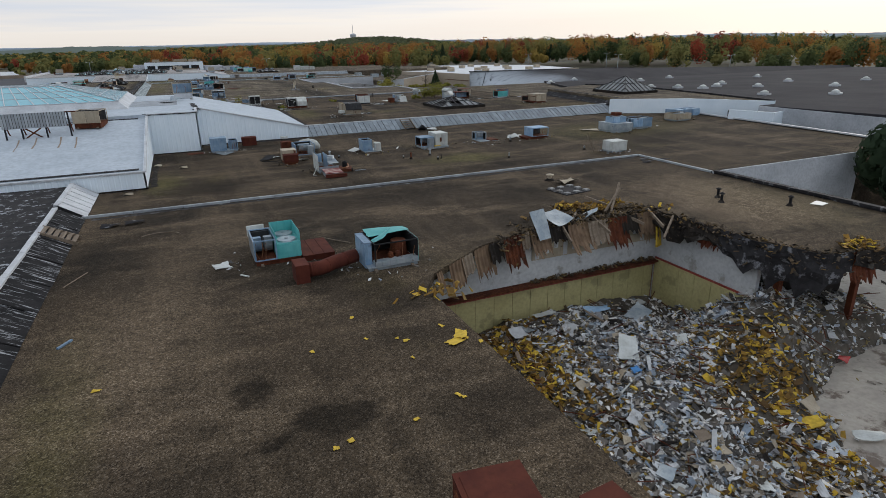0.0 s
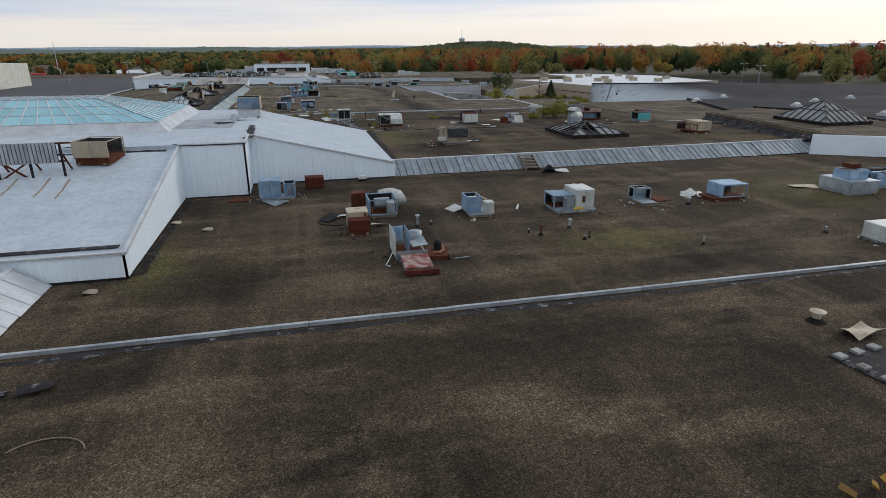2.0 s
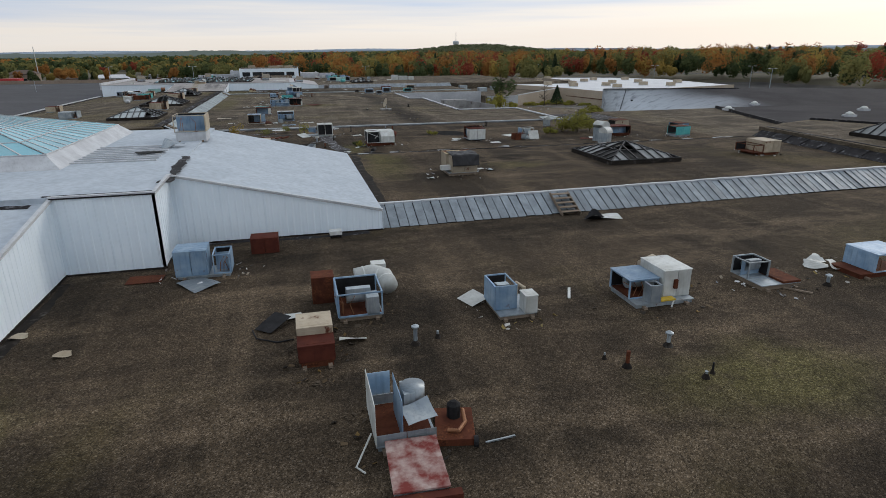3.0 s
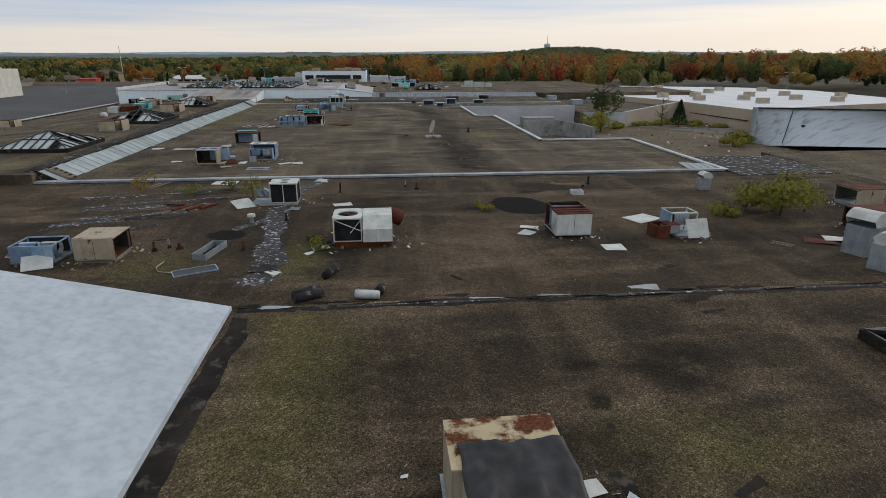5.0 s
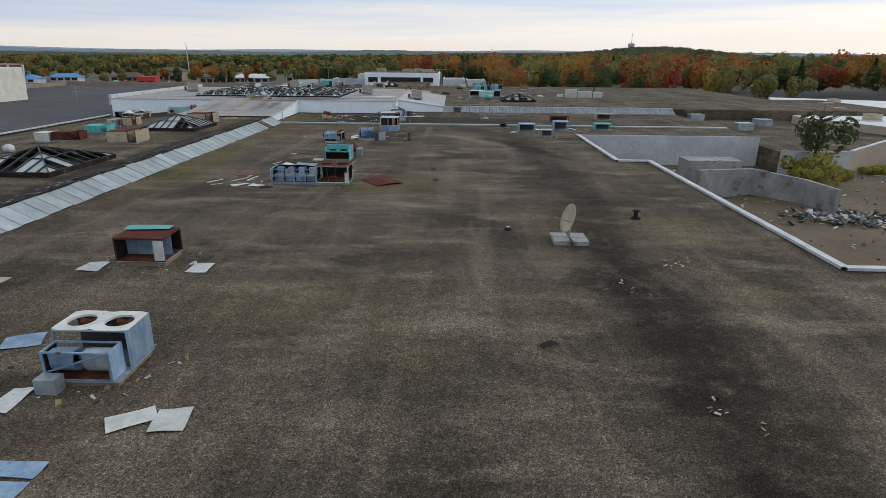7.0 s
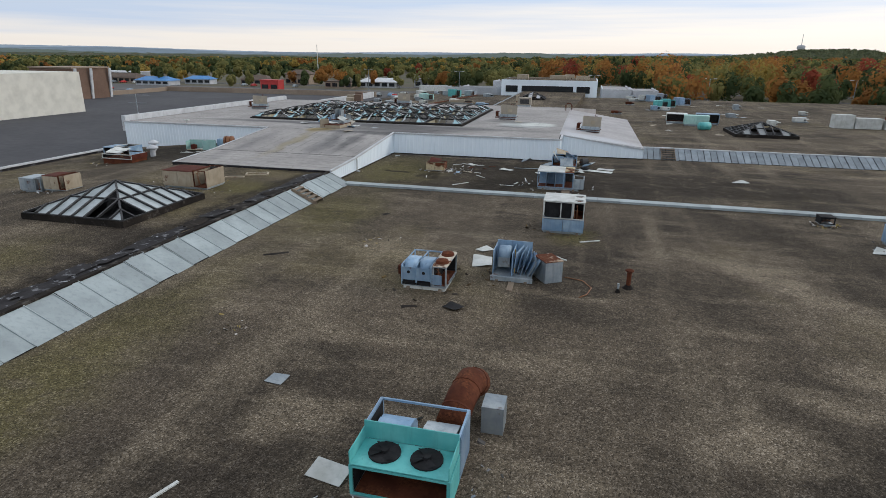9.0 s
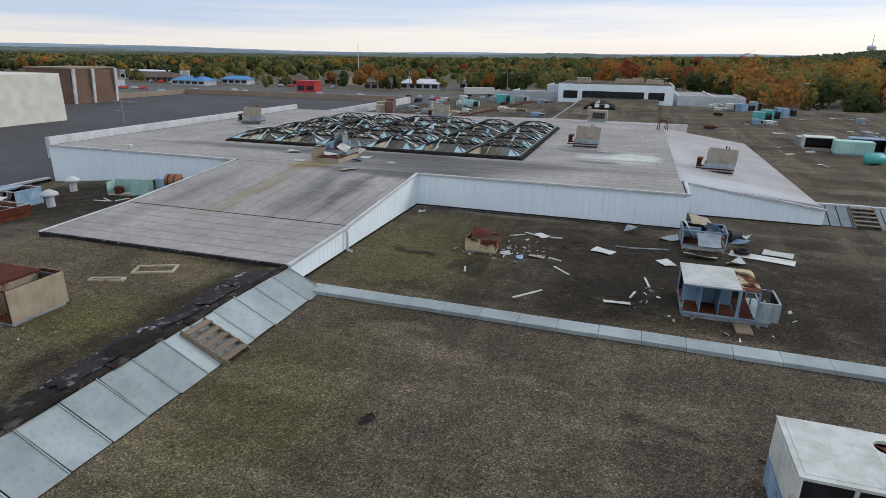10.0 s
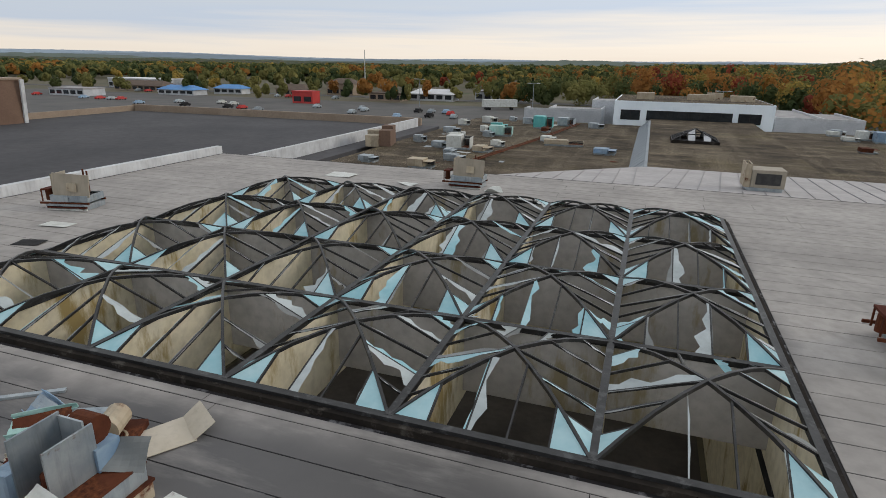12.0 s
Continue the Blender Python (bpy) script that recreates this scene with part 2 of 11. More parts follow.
M_GRAVEL_B = gravel("gravel_roofing_second", *G_TONES, 0.42,
    wet=((9.19, 58.08, 3.4, 2.0, 0, 1.5, 0.7), (20.46, 68.18, 2.6, 1.8, 0, 1.5, 0.65), (32.52, 55.58, 5.5, 1.3, 10, 1.4, 0.6), (19.88, 54.28, 3.5, 0.8, 0, 1.4, 0.6), (13.97, 76.85, 5.5, 1.8, 0, 1.4, 0.7), (29.7, 78.15, 9, 1.5, 0, 1.4, 0.6), (51.86, 60.1, 8, 3, 20, 1.6, 0.5)),
    green=((30.65, 60.05, 3.6, 1.8, 0, 1.3, 0.75), (5.59, 61.43, 1.2, 3.0, 0, 1.5, 0.7), (54.49, 67.76, 9, 5, 0, 1.6, 0.5)), pale=((13.22, 57.56, 2.6, 1.0, 0, 1.5, 0.55), (23.55, 56.97, 3.0, 1.0, 0, 1.5, 0.4)))
M_GRAVEL_C = gravel("gravel_roofing_third", *G_TONES, 0.46,
    wet=((35.23, 97.58, 2.2, 1.1, 0, 1.2, 0.8), (25.93, 97.91, 2.2, 2.2, 0, 1.5, 0.65), (44.68, 100.43, 3.2, 1.4, 0, 1.3, 0.75), (32.03, 95.58, 0.4, 0.4, 0, 0.8, 0.85), (38.8, 102.53, 1.1, 0.5, 0, 0.5, 0.8), (32.42, 97.76, 0.5, 0.5, 0, 0.8, 0.7), (30.45, 93.22, 2.8, 1.7, 0, 0.9, 0.7), (46.41, 89.11, 8, 5, 0, 1.6, 0.5)),
    green=((23.74, 99.45, 1.6, 3.2, 10, 1.4, 0.8), (23.16, 94.45, 1.8, 3.2, 0, 1.5, 0.55), (34.15, 93.54, 2.5, 1.5, 0, 1.5, 0.55)))
M_GRAVEL_D = gravel("gravel_roofing_fourth", *G_TONES, 0.36,
    tarred=((35.73, 120.09, 1.9, 2.6, 20, 0.14, 0.97), (17.37, 115.01, 1.1, 0.9, 0, 0.3, 0.85), (44.4, 115.98, 1.6, 0.6, 0, 0.6, 0.7)),
    wet=((32.39, 119.86, 1.6, 1.1, 0, 1.1, 0.8), (37.06, 124.43, 0.8, 0.5, 0, 1, 0.8), (25.02, 119.82, 5, 4, 0, 1.6, 0.4), (8.28, 112.39, 4, 3, 0, 1.5, 0.6), (50.15, 110.87, 7, 3, 0, 1.5, 0.5)),
    pale=((40.82, 126.89, 1.6, 0.6, -20, 1.0, 0.7), (30.61, 111.69, 4, 3, 0, 1.6, 0.4), (18.14, 126.31, 1.3, 2.0, 0, 1.4, 0.5)), green=((21.72, 110.49, 1.3, 2.5, 0, 1.4, 0.7), (15.15, 109.93, 2.0, 2, 0, 1.5, 0.5)))
M_GRAVEL_E = gravel("gravel_roofing_fifth", *E_TONES, 0.46,
    wet=((34.73, 147.22, 2.2, 18, 1, 1.3, 0.9), (34.32, 134.98, 0.5, 2.0, 12, 0.8, 0.9), (33.71, 139.37, 1.2, 1.0, 0, 0.8, 0.8), (35.2, 181.5, 1.6, 22, 4, 1.3, 0.6), (34.16, 190.11, 1.1, 8, 25, 1.0, 0.75), (32.7, 149.25, 1.4, 1.3, 0, 0.8, 0.7), (30.28, 203.03, 2.0, 5, 30, 1.3, 0.65), (12.27, 214.5, 2.4, 2.6, 0, 0.9, 0.85), (5.76, 213.05, 4.0, 0.8, 0, 1.3, 0.6), (24.12, 218.06, 16, 6, 0, 1.3, 0.8), (9.6, 221.72, 6, 3.0, 0, 1.4, 0.65), (14.0, 218.6, 6.0, 6.0, 0, 1.3, 0.5), (2.6, 217.3, 1.3, 0.35, -20, 0.8, 0.9), (5.7, 216.4, 0.7, 1.4, 0, 0.8, 0.7)),
    pale=((26.31, 144.55, 2.0, 1.0, 0, 1.5, 0.4), (23.68, 183.97, 1.8, 1.0, 0, 1.4, 0.5), (27.74, 196.42, 1.0, 5, 40, 1.3, 0.5), (9.79, 197.33, 4, 2.2, 0, 1.6, 0.35)),
    green=((2.78, 178.14, 2.0, 12, 0, 1.5, 0.65), (3.24, 202.76, 2.6, 5, 0, 1.5, 0.6), (18.52, 201.87, 1.3, 1.3, 0, 1.2, 0.75), (2.7, 218.14, 4, 6.0, 0, 1.4, 0.85), (21.13, 169.72, 3, 2.5, 0, 1.6, 0.45)))
M_GRAVEL_F = gravel("gravel_roofing_raised", *E_TONES, 0.50,
    wet=((-23.0, 220.0, 8, 7, 0, 0.9, 0.95), (-2.58, 180.29, 0.9, 60, 0, 1.2, 0.75), (-8.35, 161.14, 5, 4, 0, 1.6, 0.5), (-4.22, 212.04, 3, 1.4, 0, 1.3, 0.6)), green=((-4.69, 204.67, 2.6, 1.8, 0, 1.4, 0.75), (-7.22, 187.43, 2.5, 3.5, 0, 1.5, 0.6)))
M_TAR = mottled("tar_membrane", (0.012, 0.011, 0.012), (0.035, 0.033, 0.035), 0.85, 1.2, 12, third=(0.16, 0.16, 0.17), spec=0.25)
M_PEEL = mottled("peeling_tar", (0.010, 0.009, 0.010), (0.034, 0.031, 0.031), 0.85, 1.3, 9, third=(0.36, 0.37, 0.40), spec=0.25)
M_STREAK = mottled("streaked_tar", (0.007, 0.007, 0.008), (0.02, 0.019, 0.02), 0.9, 1.2, 12, third=(0.34, 0.35, 0.37), third_stretch=(0.35, 3.2, 0.6), spec=0.2)
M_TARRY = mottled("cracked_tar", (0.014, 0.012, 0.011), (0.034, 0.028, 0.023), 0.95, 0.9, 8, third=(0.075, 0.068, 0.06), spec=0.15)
M_DARKROOF = mottled("dark_membrane", (0.030, 0.029, 0.033), (0.052, 0.050, 0.054), 0.95, 0.10, 1.6, bump=0.05, spec=0.08)
M_DARKROOF_L = mottled("grey_black_membrane", (0.062, 0.062, 0.068), (0.092, 0.091, 0.098), 0.9, 0.06, 1.2, bump=0.05, spec=0.25)
M_CREAMWALL = mottled("cream_wall", (0.60, 0.585, 0.52), (0.66, 0.645, 0.575), 0.8, 0.05, 0.6, bump=0.03)
M_WORNROOF = mottled("worn_dark_membrane", (0.030, 0.029, 0.033), (0.055, 0.053, 0.057), 0.9, 0.10, 1.6, bump=0.05, spec=0.1, spots=(((85, 158, 13, 22, 0, 1.5, 1.0), (0.52, 0.57, 0.62)), ((98, 152, 5, 9, 30, 1.6, 0.6), (0.30, 0.33, 0.37))))
M_WHITEROOF = mottled("white_membrane", (0.62, 0.64, 0.66), (0.74, 0.75, 0.76), 0.7, 0.2, 3, bump=0.05)
# the pale spot near x 12.6 paints sky reflected in a wet patch
M_GREYROOF = mottled("grey_membrane", (0.24, 0.235, 0.24), (0.35, 0.335, 0.335), 0.62, 0.35, 2.6, bump=0.08, spots=(((-8.4, 227.8, 1.6, 1.0, 0, 1.0, 0.8), (0.24, 0.17, 0.05)), ((-3.2, 224.6, 2.4, 3.2, 0, 1.5, 0.8), (0.10, 0.098, 0.10)), ((-2.0, 231.5, 14, 1.6, 0, 1.4, 0.7), (0.12, 0.117, 0.12)), ((12.6, 238.6, 2.6, 1.6, 0, 0.6, 0.9), (0.62, 0.64, 0.64)), ((11.0, 237.6, 1.6, 0.7, 0, 0.8, 0.8), (0.13, 0.13, 0.13))))
M_PALEROOF = mottled("pale_membrane", (0.42, 0.475, 0.53), (0.50, 0.555, 0.61), 0.65, 0.5, 3.0, bump=0.08, spec=0.3)
M_RAMPROOF = mottled("pinkish_grey_membrane", (0.36, 0.345, 0.345), (0.45, 0.432, 0.432), 0.75, 0.3, 2.4, bump=0.06, spec=0.3, spots=(((17.4, 243, 1.2, 9, 4, 1.4, 0.5), (0.50, 0.51, 0.54)), ((20.5, 234, 4, 1.6, 5, 1.4, 0.6), (0.56, 0.60, 0.65))))
M_SIDING = painted("white_siding", (0.80, 0.88, 0.94), (0.72, 0.81, 0.88), 0.0, 0.45, 0, 0.35, 0.10, True)
M_FLASH = painted("galvanised_flashing", (0.40, 0.43, 0.45), (0.26, 0.28, 0.30), 0.08, 0.5, 0.25, 0.8, 0.5, True, tone=0.12)
M_WHITEFLASH = painted("white_flashing", (0.56, 0.58, 0.60), (0.42, 0.43, 0.45), 0.05, 0.5, 0.0, 0.8, 0.5, True)
M_WALL = mottled("painted_block_wall", (0.40, 0.42, 0.45), (0.55, 0.57, 0.60), 0.85, 0.3, 5)
M_BEIGE = mottled("beige_wall", (0.40, 0.33, 0.25), (0.47, 0.40, 0.32), 0.85, 0.2, 4)
M_CONC = mottled("concrete", (0.22, 0.22, 0.22), (0.36, 0.36, 0.35), 0.9, 0.5, 7, third=(0.12, 0.11, 0.10))
M_BLUE = painted("blue_grey_sheet", (0.175, 0.285, 0.42), (0.31, 0.42, 0.53), 0.20, 0.5, 0.1, 1.6, 0.6, tone=0.25)
M_GALV = painted("galvanised_sheet", (0.28, 0.33, 0.37), (0.42, 0.46, 0.48), 0.18, 0.45, 0.5, 1.6, 0.6, tone=0.2)
M_WHITE = painted("white_enamel", (0.58, 0.60, 0.58), (0.44, 0.45, 0.42), 0.16, 0.5, 0, 1.6, 0.45, tone=0.15)
M_TEAL = painted("teal_enamel", (0.075, 0.36, 0.36), (0.13, 0.45, 0.44), 0.14, 0.5, 0, 1.6, 0.4, tone=0.12)
M_CREAM = painted("cream_enamel", (0.42, 0.36, 0.27), (0.33, 0.27, 0.19), 0.28, 0.6, 0, 1.6, 0.5, tone=0.15)
M_RUST = painted("rusted_sheet", (0.065, 0.019, 0.010), (0.12, 0.038, 0.018), 0.55, 0.9, 0, 1.6, 0.5, tone=0.25)
M_REDOX = painted("red_oxide", (0.070, 0.017, 0.011), (0.105, 0.028, 0.016), 0.25, 0.85, 0, 1.6, 0.4)
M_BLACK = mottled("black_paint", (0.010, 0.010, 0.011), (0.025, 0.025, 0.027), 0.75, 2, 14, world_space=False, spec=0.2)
M_COIL = mottled("coil_fins", (0.035, 0.035, 0.037), (0.07, 0.068, 0.066), 0.55, 3, 40, 0.4, False)
M_WOOD = mottled("weathered_wood", (0.16, 0.12, 0.085), (0.27, 0.215, 0.16), 0.9, 1.5, 18, world_space=False, stretch=(0.3, 3, 3))
M_COPPER = mottled("copper_rust", (0.22, 0.09, 0.04), (0.32, 0.15, 0.07), 0.5, 3, 14, 0.3, False)
M_GROUND = mottled("ground", (0.085, 0.075, 0.045), (0.13, 0.115, 0.07), 0.95, 0.02, 0.4, third=(0.06, 0.075, 0.03))
M_ASPHALT = mottled("asphalt", (0.07, 0.07, 0.07), (0.11, 0.105, 0.10), 0.9, 0.08, 3)
M_YARD = mottled("yard_earth", (0.085, 0.060, 0.034), (0.155, 0.12, 0.075), 0.95, 0.12, 3, third=(0.06, 0.055, 0.02))
M_ASPH2 = mottled("yard_asphalt", (0.12, 0.105, 0.085), (0.17, 0.15, 0.125), 0.95, 0.2, 3)
M_STRIPPANEL = painted("faded_panel", (0.35, 0.40, 0.41), (0.26, 0.30, 0.31), 0.03, 0.5, 0.1, 0.8, 0.45, True, tone=0.18)
M_STRIPGREY = painted("weathered_zinc", (0.25, 0.29, 0.32), (0.165, 0.19, 0.215), 0.03, 0.5, 0.2, 1.2, 0.55, True, tone=0.15)
M_SEAM = mottled("flaking_tar", (0.020, 0.018, 0.019), (0.065, 0.062, 0.066), 0.8, 2.4, 9, third=(0.50, 0.51, 0.55), spec=0.3)
M_DECK = painted("rusty_deck", (0.13, 0.085, 0.055), (0.22, 0.15, 0.095), 0.30, 0.85, 0, 1.6, 0.6, tone=0.25)

# ---- building blocks ----
def mesh_of(name, bm, mat, smooth=False):
    me = bpy.data.meshes.new(name)
    bmesh.ops.recalc_face_normals(bm, faces=bm.faces)
    bm.to_mesh(me)
    bm.free()
    mats = mat if isinstance(mat, (list, tuple)) else [mat]
    for one in mats:
        me.materials.append(one)
    if smooth:
        me.shade_smooth()
    return me


def put(name, bm, mat, label="", category="", kind="", group="", smooth=False):
    return tagged(new(name, mesh_of(name, bm, mat, smooth)), label, category, group, kind)


def part(name, bm, mat, parent, label="", smooth=False):
    ob = new(name, mesh_of(name, bm, mat, smooth))
    ob.parent = parent
    if label:
        ob["label"] = label
    return ob


def root(name, m, label, category, group=""):
    ob = new(name)
    ob.empty_display_size = 0.2
    ob.matrix_world = m
    return tagged(ob, label, category, group)


def add_box(bm, x0, x1, y0, y1, z0, z1, m=None, mi=0):
    v = [bm.verts.new((x, y, z)) for z in (z0, z1) for y in (y0, y1) for x in (x0, x1)]
    if m is not None:
        for q in v:
            q.co = m @ q.co
    for f in ((0, 2, 3, 1), (4, 5, 7, 6), (0, 1, 5, 4), (2, 6, 7, 3), (0, 4, 6, 2), (1, 3, 7, 5)):
        bm.faces.new([v[k] for k in f]).material_index = mi
    return v


def box(x0, x1, y0, y1, z0, z1, m=None):
    bm = bmesh.new()
    add_box(bm, x0, x1, y0, y1, z0, z1, m)
    return bm


def add_prism(bm, poly, z0, z1, mi=0):
    """A vertical prism over a plan polygon; z1 may be a function of (x, y)."""
    top = z1 if callable(z1) else (lambda x, y: z1)
    lo = [bm.verts.new((x, y, z0)) for x, y in poly]
    hi = [bm.verts.new((x, y, top(x, y))) for x, y in poly]
    bm.faces.new(hi).material_index = mi
    bm.faces.new(lo[::-1]).material_index = mi
    for k in range(len(poly)):
        j = (k + 1) % len(poly)
        bm.faces.new((lo[k], lo[j], hi[j], hi[k])).material_index = mi


def prism(poly, z0, z1):
    bm = bmesh.new()
    add_prism(bm, poly, z0, z1)
    return bm


def add_bar(bm, a, b, w, h=None, up=(0, 0, 1), taper=1.0):
    """A bar of section w by h from a to b."""
    a, b = Vector(a), Vector(b)
    h = h or w
    d = (b - a).normalized()
    u = Vector(up)
    if abs(d.dot(u)) > 0.95:
        u = Vector((0, 1, 0))
    s = d.cross(u).normalized()
    t = s.cross(d).normalized()
    ring = []
    for c, k in ((a, 1.0), (b, taper)):
        ring.append([bm.verts.new(c + s * (i * w / 2 * k) + t * (j * h / 2 * k)) for i, j in ((-1, -1), (1, -1), (1, 1), (-1, 1))])
    for k in range(4):
        j = (k + 1) % 4
        bm.faces.new((ring[0][k], ring[0][j], ring[1][j], ring[1][k]))
    bm.faces.new(ring[0][::-1])
    bm.faces.new(ring[1])


def bar(a, b, w, h=None, up=(0, 0, 1)):
    bm = bmesh.new()
    add_bar(bm, a, b, w, h, up)
    return bm


def add_tube(bm, pts, r, n=8, cap=True, radii=None):
    """A round tube along points."""
    pts = [Vector(q) for q in pts]
    rings = []
    for k, q in enumerate(pts):
        d = (pts[min(k + 1, len(pts) - 1)] - pts[max(k - 1, 0)]).normalized()
        u = Vector((0, 0, 1)) if abs(d.z) < 0.9 else Vector((0, 1, 0))
        s = d.cross(u).normalized()
        t = s.cross(d)
        rr = radii[k] if radii else r
        rings.append([bm.verts.new(q + (s * math.cos(a) + t * math.sin(a)) * rr) for a in (2 * math.pi * i / n for i in range(n))])
    for a, b in zip(rings, rings[1:]):
        for i in range(n):
            j = (i + 1) % n
            bm.faces.new((a[i], a[j], b[j], b[i]))
    if cap:
        bm.faces.new(rings[0][::-1])
        bm.faces.new(rings[-1])


def tube(pts, r, n=8, radii=None):
    bm = bmesh.new()
    add_tube(bm, pts, r, n, True, radii)
    return bm


def sheet(w, d, bend=0.06, thick=0.012, seed=0, n=6, fold=0.0, ragged=0.0):
    """A thin sheet, a little bent and dog-eared."""
    rnd = random.Random(seed)
    ph, q = rnd.uniform(0, 6), rnd.uniform(0.5, 1.4)
    bm = bmesh.new()
    g = []
    for i in range(n + 1):
        row = []
        for j in range(n + 1):
            x, y = (i / n - 0.5) * w, (j / n - 0.5) * d
            if ragged and (i in (0, n) or j in (0, n)):
                x, y = x * (1 - rnd.uniform(0, ragged)), y * (1 - rnd.uniform(0, ragged))
            z = 0.02 + bend * (0.5 + 0.5 * math.sin(q * 3 * (x / w + y / d) + ph)) + fold * max(0, x / w) ** 1.5
            row.append((x, y, z))
        g.append(row)
    top = [[bm.verts.new(c) for c in row] for row in g]
    bot = [[bm.verts.new((c[0], c[1], c[2] - thick)) for c in row] for row in g]
    for i in range(n):
        for j in range(n):
            bm.faces.new((top[i][j], top[i + 1][j], top[i + 1][j + 1], top[i][j + 1]))
            bm.faces.new((bot[i][j], bot[i][j + 1], bot[i + 1][j + 1], bot[i + 1][j]))
    for i in range(n):
        bm.faces.new((top[i][0], bot[i][0], bot[i + 1][0], top[i + 1][0]))
        bm.faces.new((top[i][n], top[i + 1][n], bot[i + 1][n], bot[i][n]))
        bm.faces.new((top[0][i], top[0][i + 1], bot[0][i + 1], bot[0][i]))
        bm.faces.new((top[n][i], bot[n][i], bot[n][i + 1], top[n][i + 1]))
    return bm


# ---- levels ----
Z_AB, Z_C, Z_D, Z_F, Z_P1, Z_P2, Z_K, Z_L = 7.7, 8.6, 8.0, 8.8, 11.6, 10.1, 7.3, 7.0
BOT = 0.0

# ---- ground ----
bm = bmesh.new()
N = 40
grid = [[bm.verts.new(((i / N - 0.5) * 9000 + 20, (j / N - 0.5) * 9000 + 150, -0.05)) for j in range(N + 1)] for i in range(N + 1)]
for i in range(N):
    for j in range(N):
        bm.faces.new((grid[i][j], grid[i + 1][j], grid[i + 1][j + 1], grid[i][j + 1]))
put("ground", bm, M_GROUND, "dry autumn grassland and earth reaching the horizon", "ground", "structure")


def roof(name, poly, z0, z1, mat, label):
    return put(name, prism(poly, z0, z1), mat, label, "roof", "structure")


# flat gravel roofs, by their level
roof("roof_near", [(1.0, -40), (16.1, -40), (16.1, 33.6), (17.0, 35.0), (20.6, 37.4), (25.4, 39.0), (29.2, 40.6), (33.4, 39.6), (33.7, 33.5), (34.2, 30.6), (35.0, 28.9), (38.4, 28.3), (44.6, 27.8), (44.6, 52.95), (1.0, 52.95)], Z_AB - 0.35, Z_AB, M_GRAVEL_A, "brown tar and gravel flat roof with torn edge")
roof("roof_second", [(1.0, 52.95), (44.6, 52.95), (44.6, 44.6), (71.0, 44.6), (74.0, 81.0), (8.6, 81.0), (8.6, 76.4), (4.4, 76.4), (4.4, 60), (1.0, 60)], 0.0, Z_AB - 0.01, M_GRAVEL_B, "brown tar and gravel flat roof with dark stains")
roof("roof_third", [(20.6, 82.45), (65.5, 83.55), (67.4, 103.2), (20.6, 103.2)], 0.0, Z_C, M_GRAVEL_C, "mossy brown gravel flat roof, one step higher")
roof("roof_fourth", [(-34, 103.2), (66.5, 103.2), (66.5, 138), (56.6, 138), (56.6, 130.4), (-34, 130.4)], 0.0, Z_D, M_GRAVEL_D, "grey brown gravel flat roof with pale cracked tar")
roof("roof_fifth", [(0.0, 130.4), (56.6, 130.4), (56.6, 151.2), (45.5, 151.2), (45.5, 181.5), (42.4, 181.5), (42.4, 201), (66, 201), (66, 231), (-0.85, 231), (-0.85, 211.3), (0.0, 211.3)], 0.0, Z_D - 0.004, M_GRAVEL_E, "wide brown gravel flat roof with dark drainage stain")
def left_z(x, y):
    return Z_F - 0.09 * max(0.0, -14 - x)


bm = bmesh.new()
add_prism(bm, [(-14, 130.4), (-1.0, 130.4), (-1.0, 228), (-14, 228)], 0.0, left_z)
add_prism(bm, [(-34, 130.4), (-14, 130.4), (-14, 228), (-34, 228)], 0.0, left_z)
put("roof_left", bm, M_GRAVEL_F, "raised brown gravel roof with skylights", "roof", "structure")
roof("roof_sixth", [(24.4, 233.0), (110, 233.0), (110, 262), (24.4, 262)], 0.0, Z_F, M_GRAVEL, "far brown gravel roof above the flashing strip")
roof("roof_far", [(-32, 262), (27, 262), (27, 262), (110, 262), (110, 339), (-32, 339)], 0.0, Z_K, M_GRAVEL, "far brown gravel roof crowded with units")

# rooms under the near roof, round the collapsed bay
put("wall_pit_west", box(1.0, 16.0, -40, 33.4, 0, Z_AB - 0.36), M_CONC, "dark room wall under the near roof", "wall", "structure")


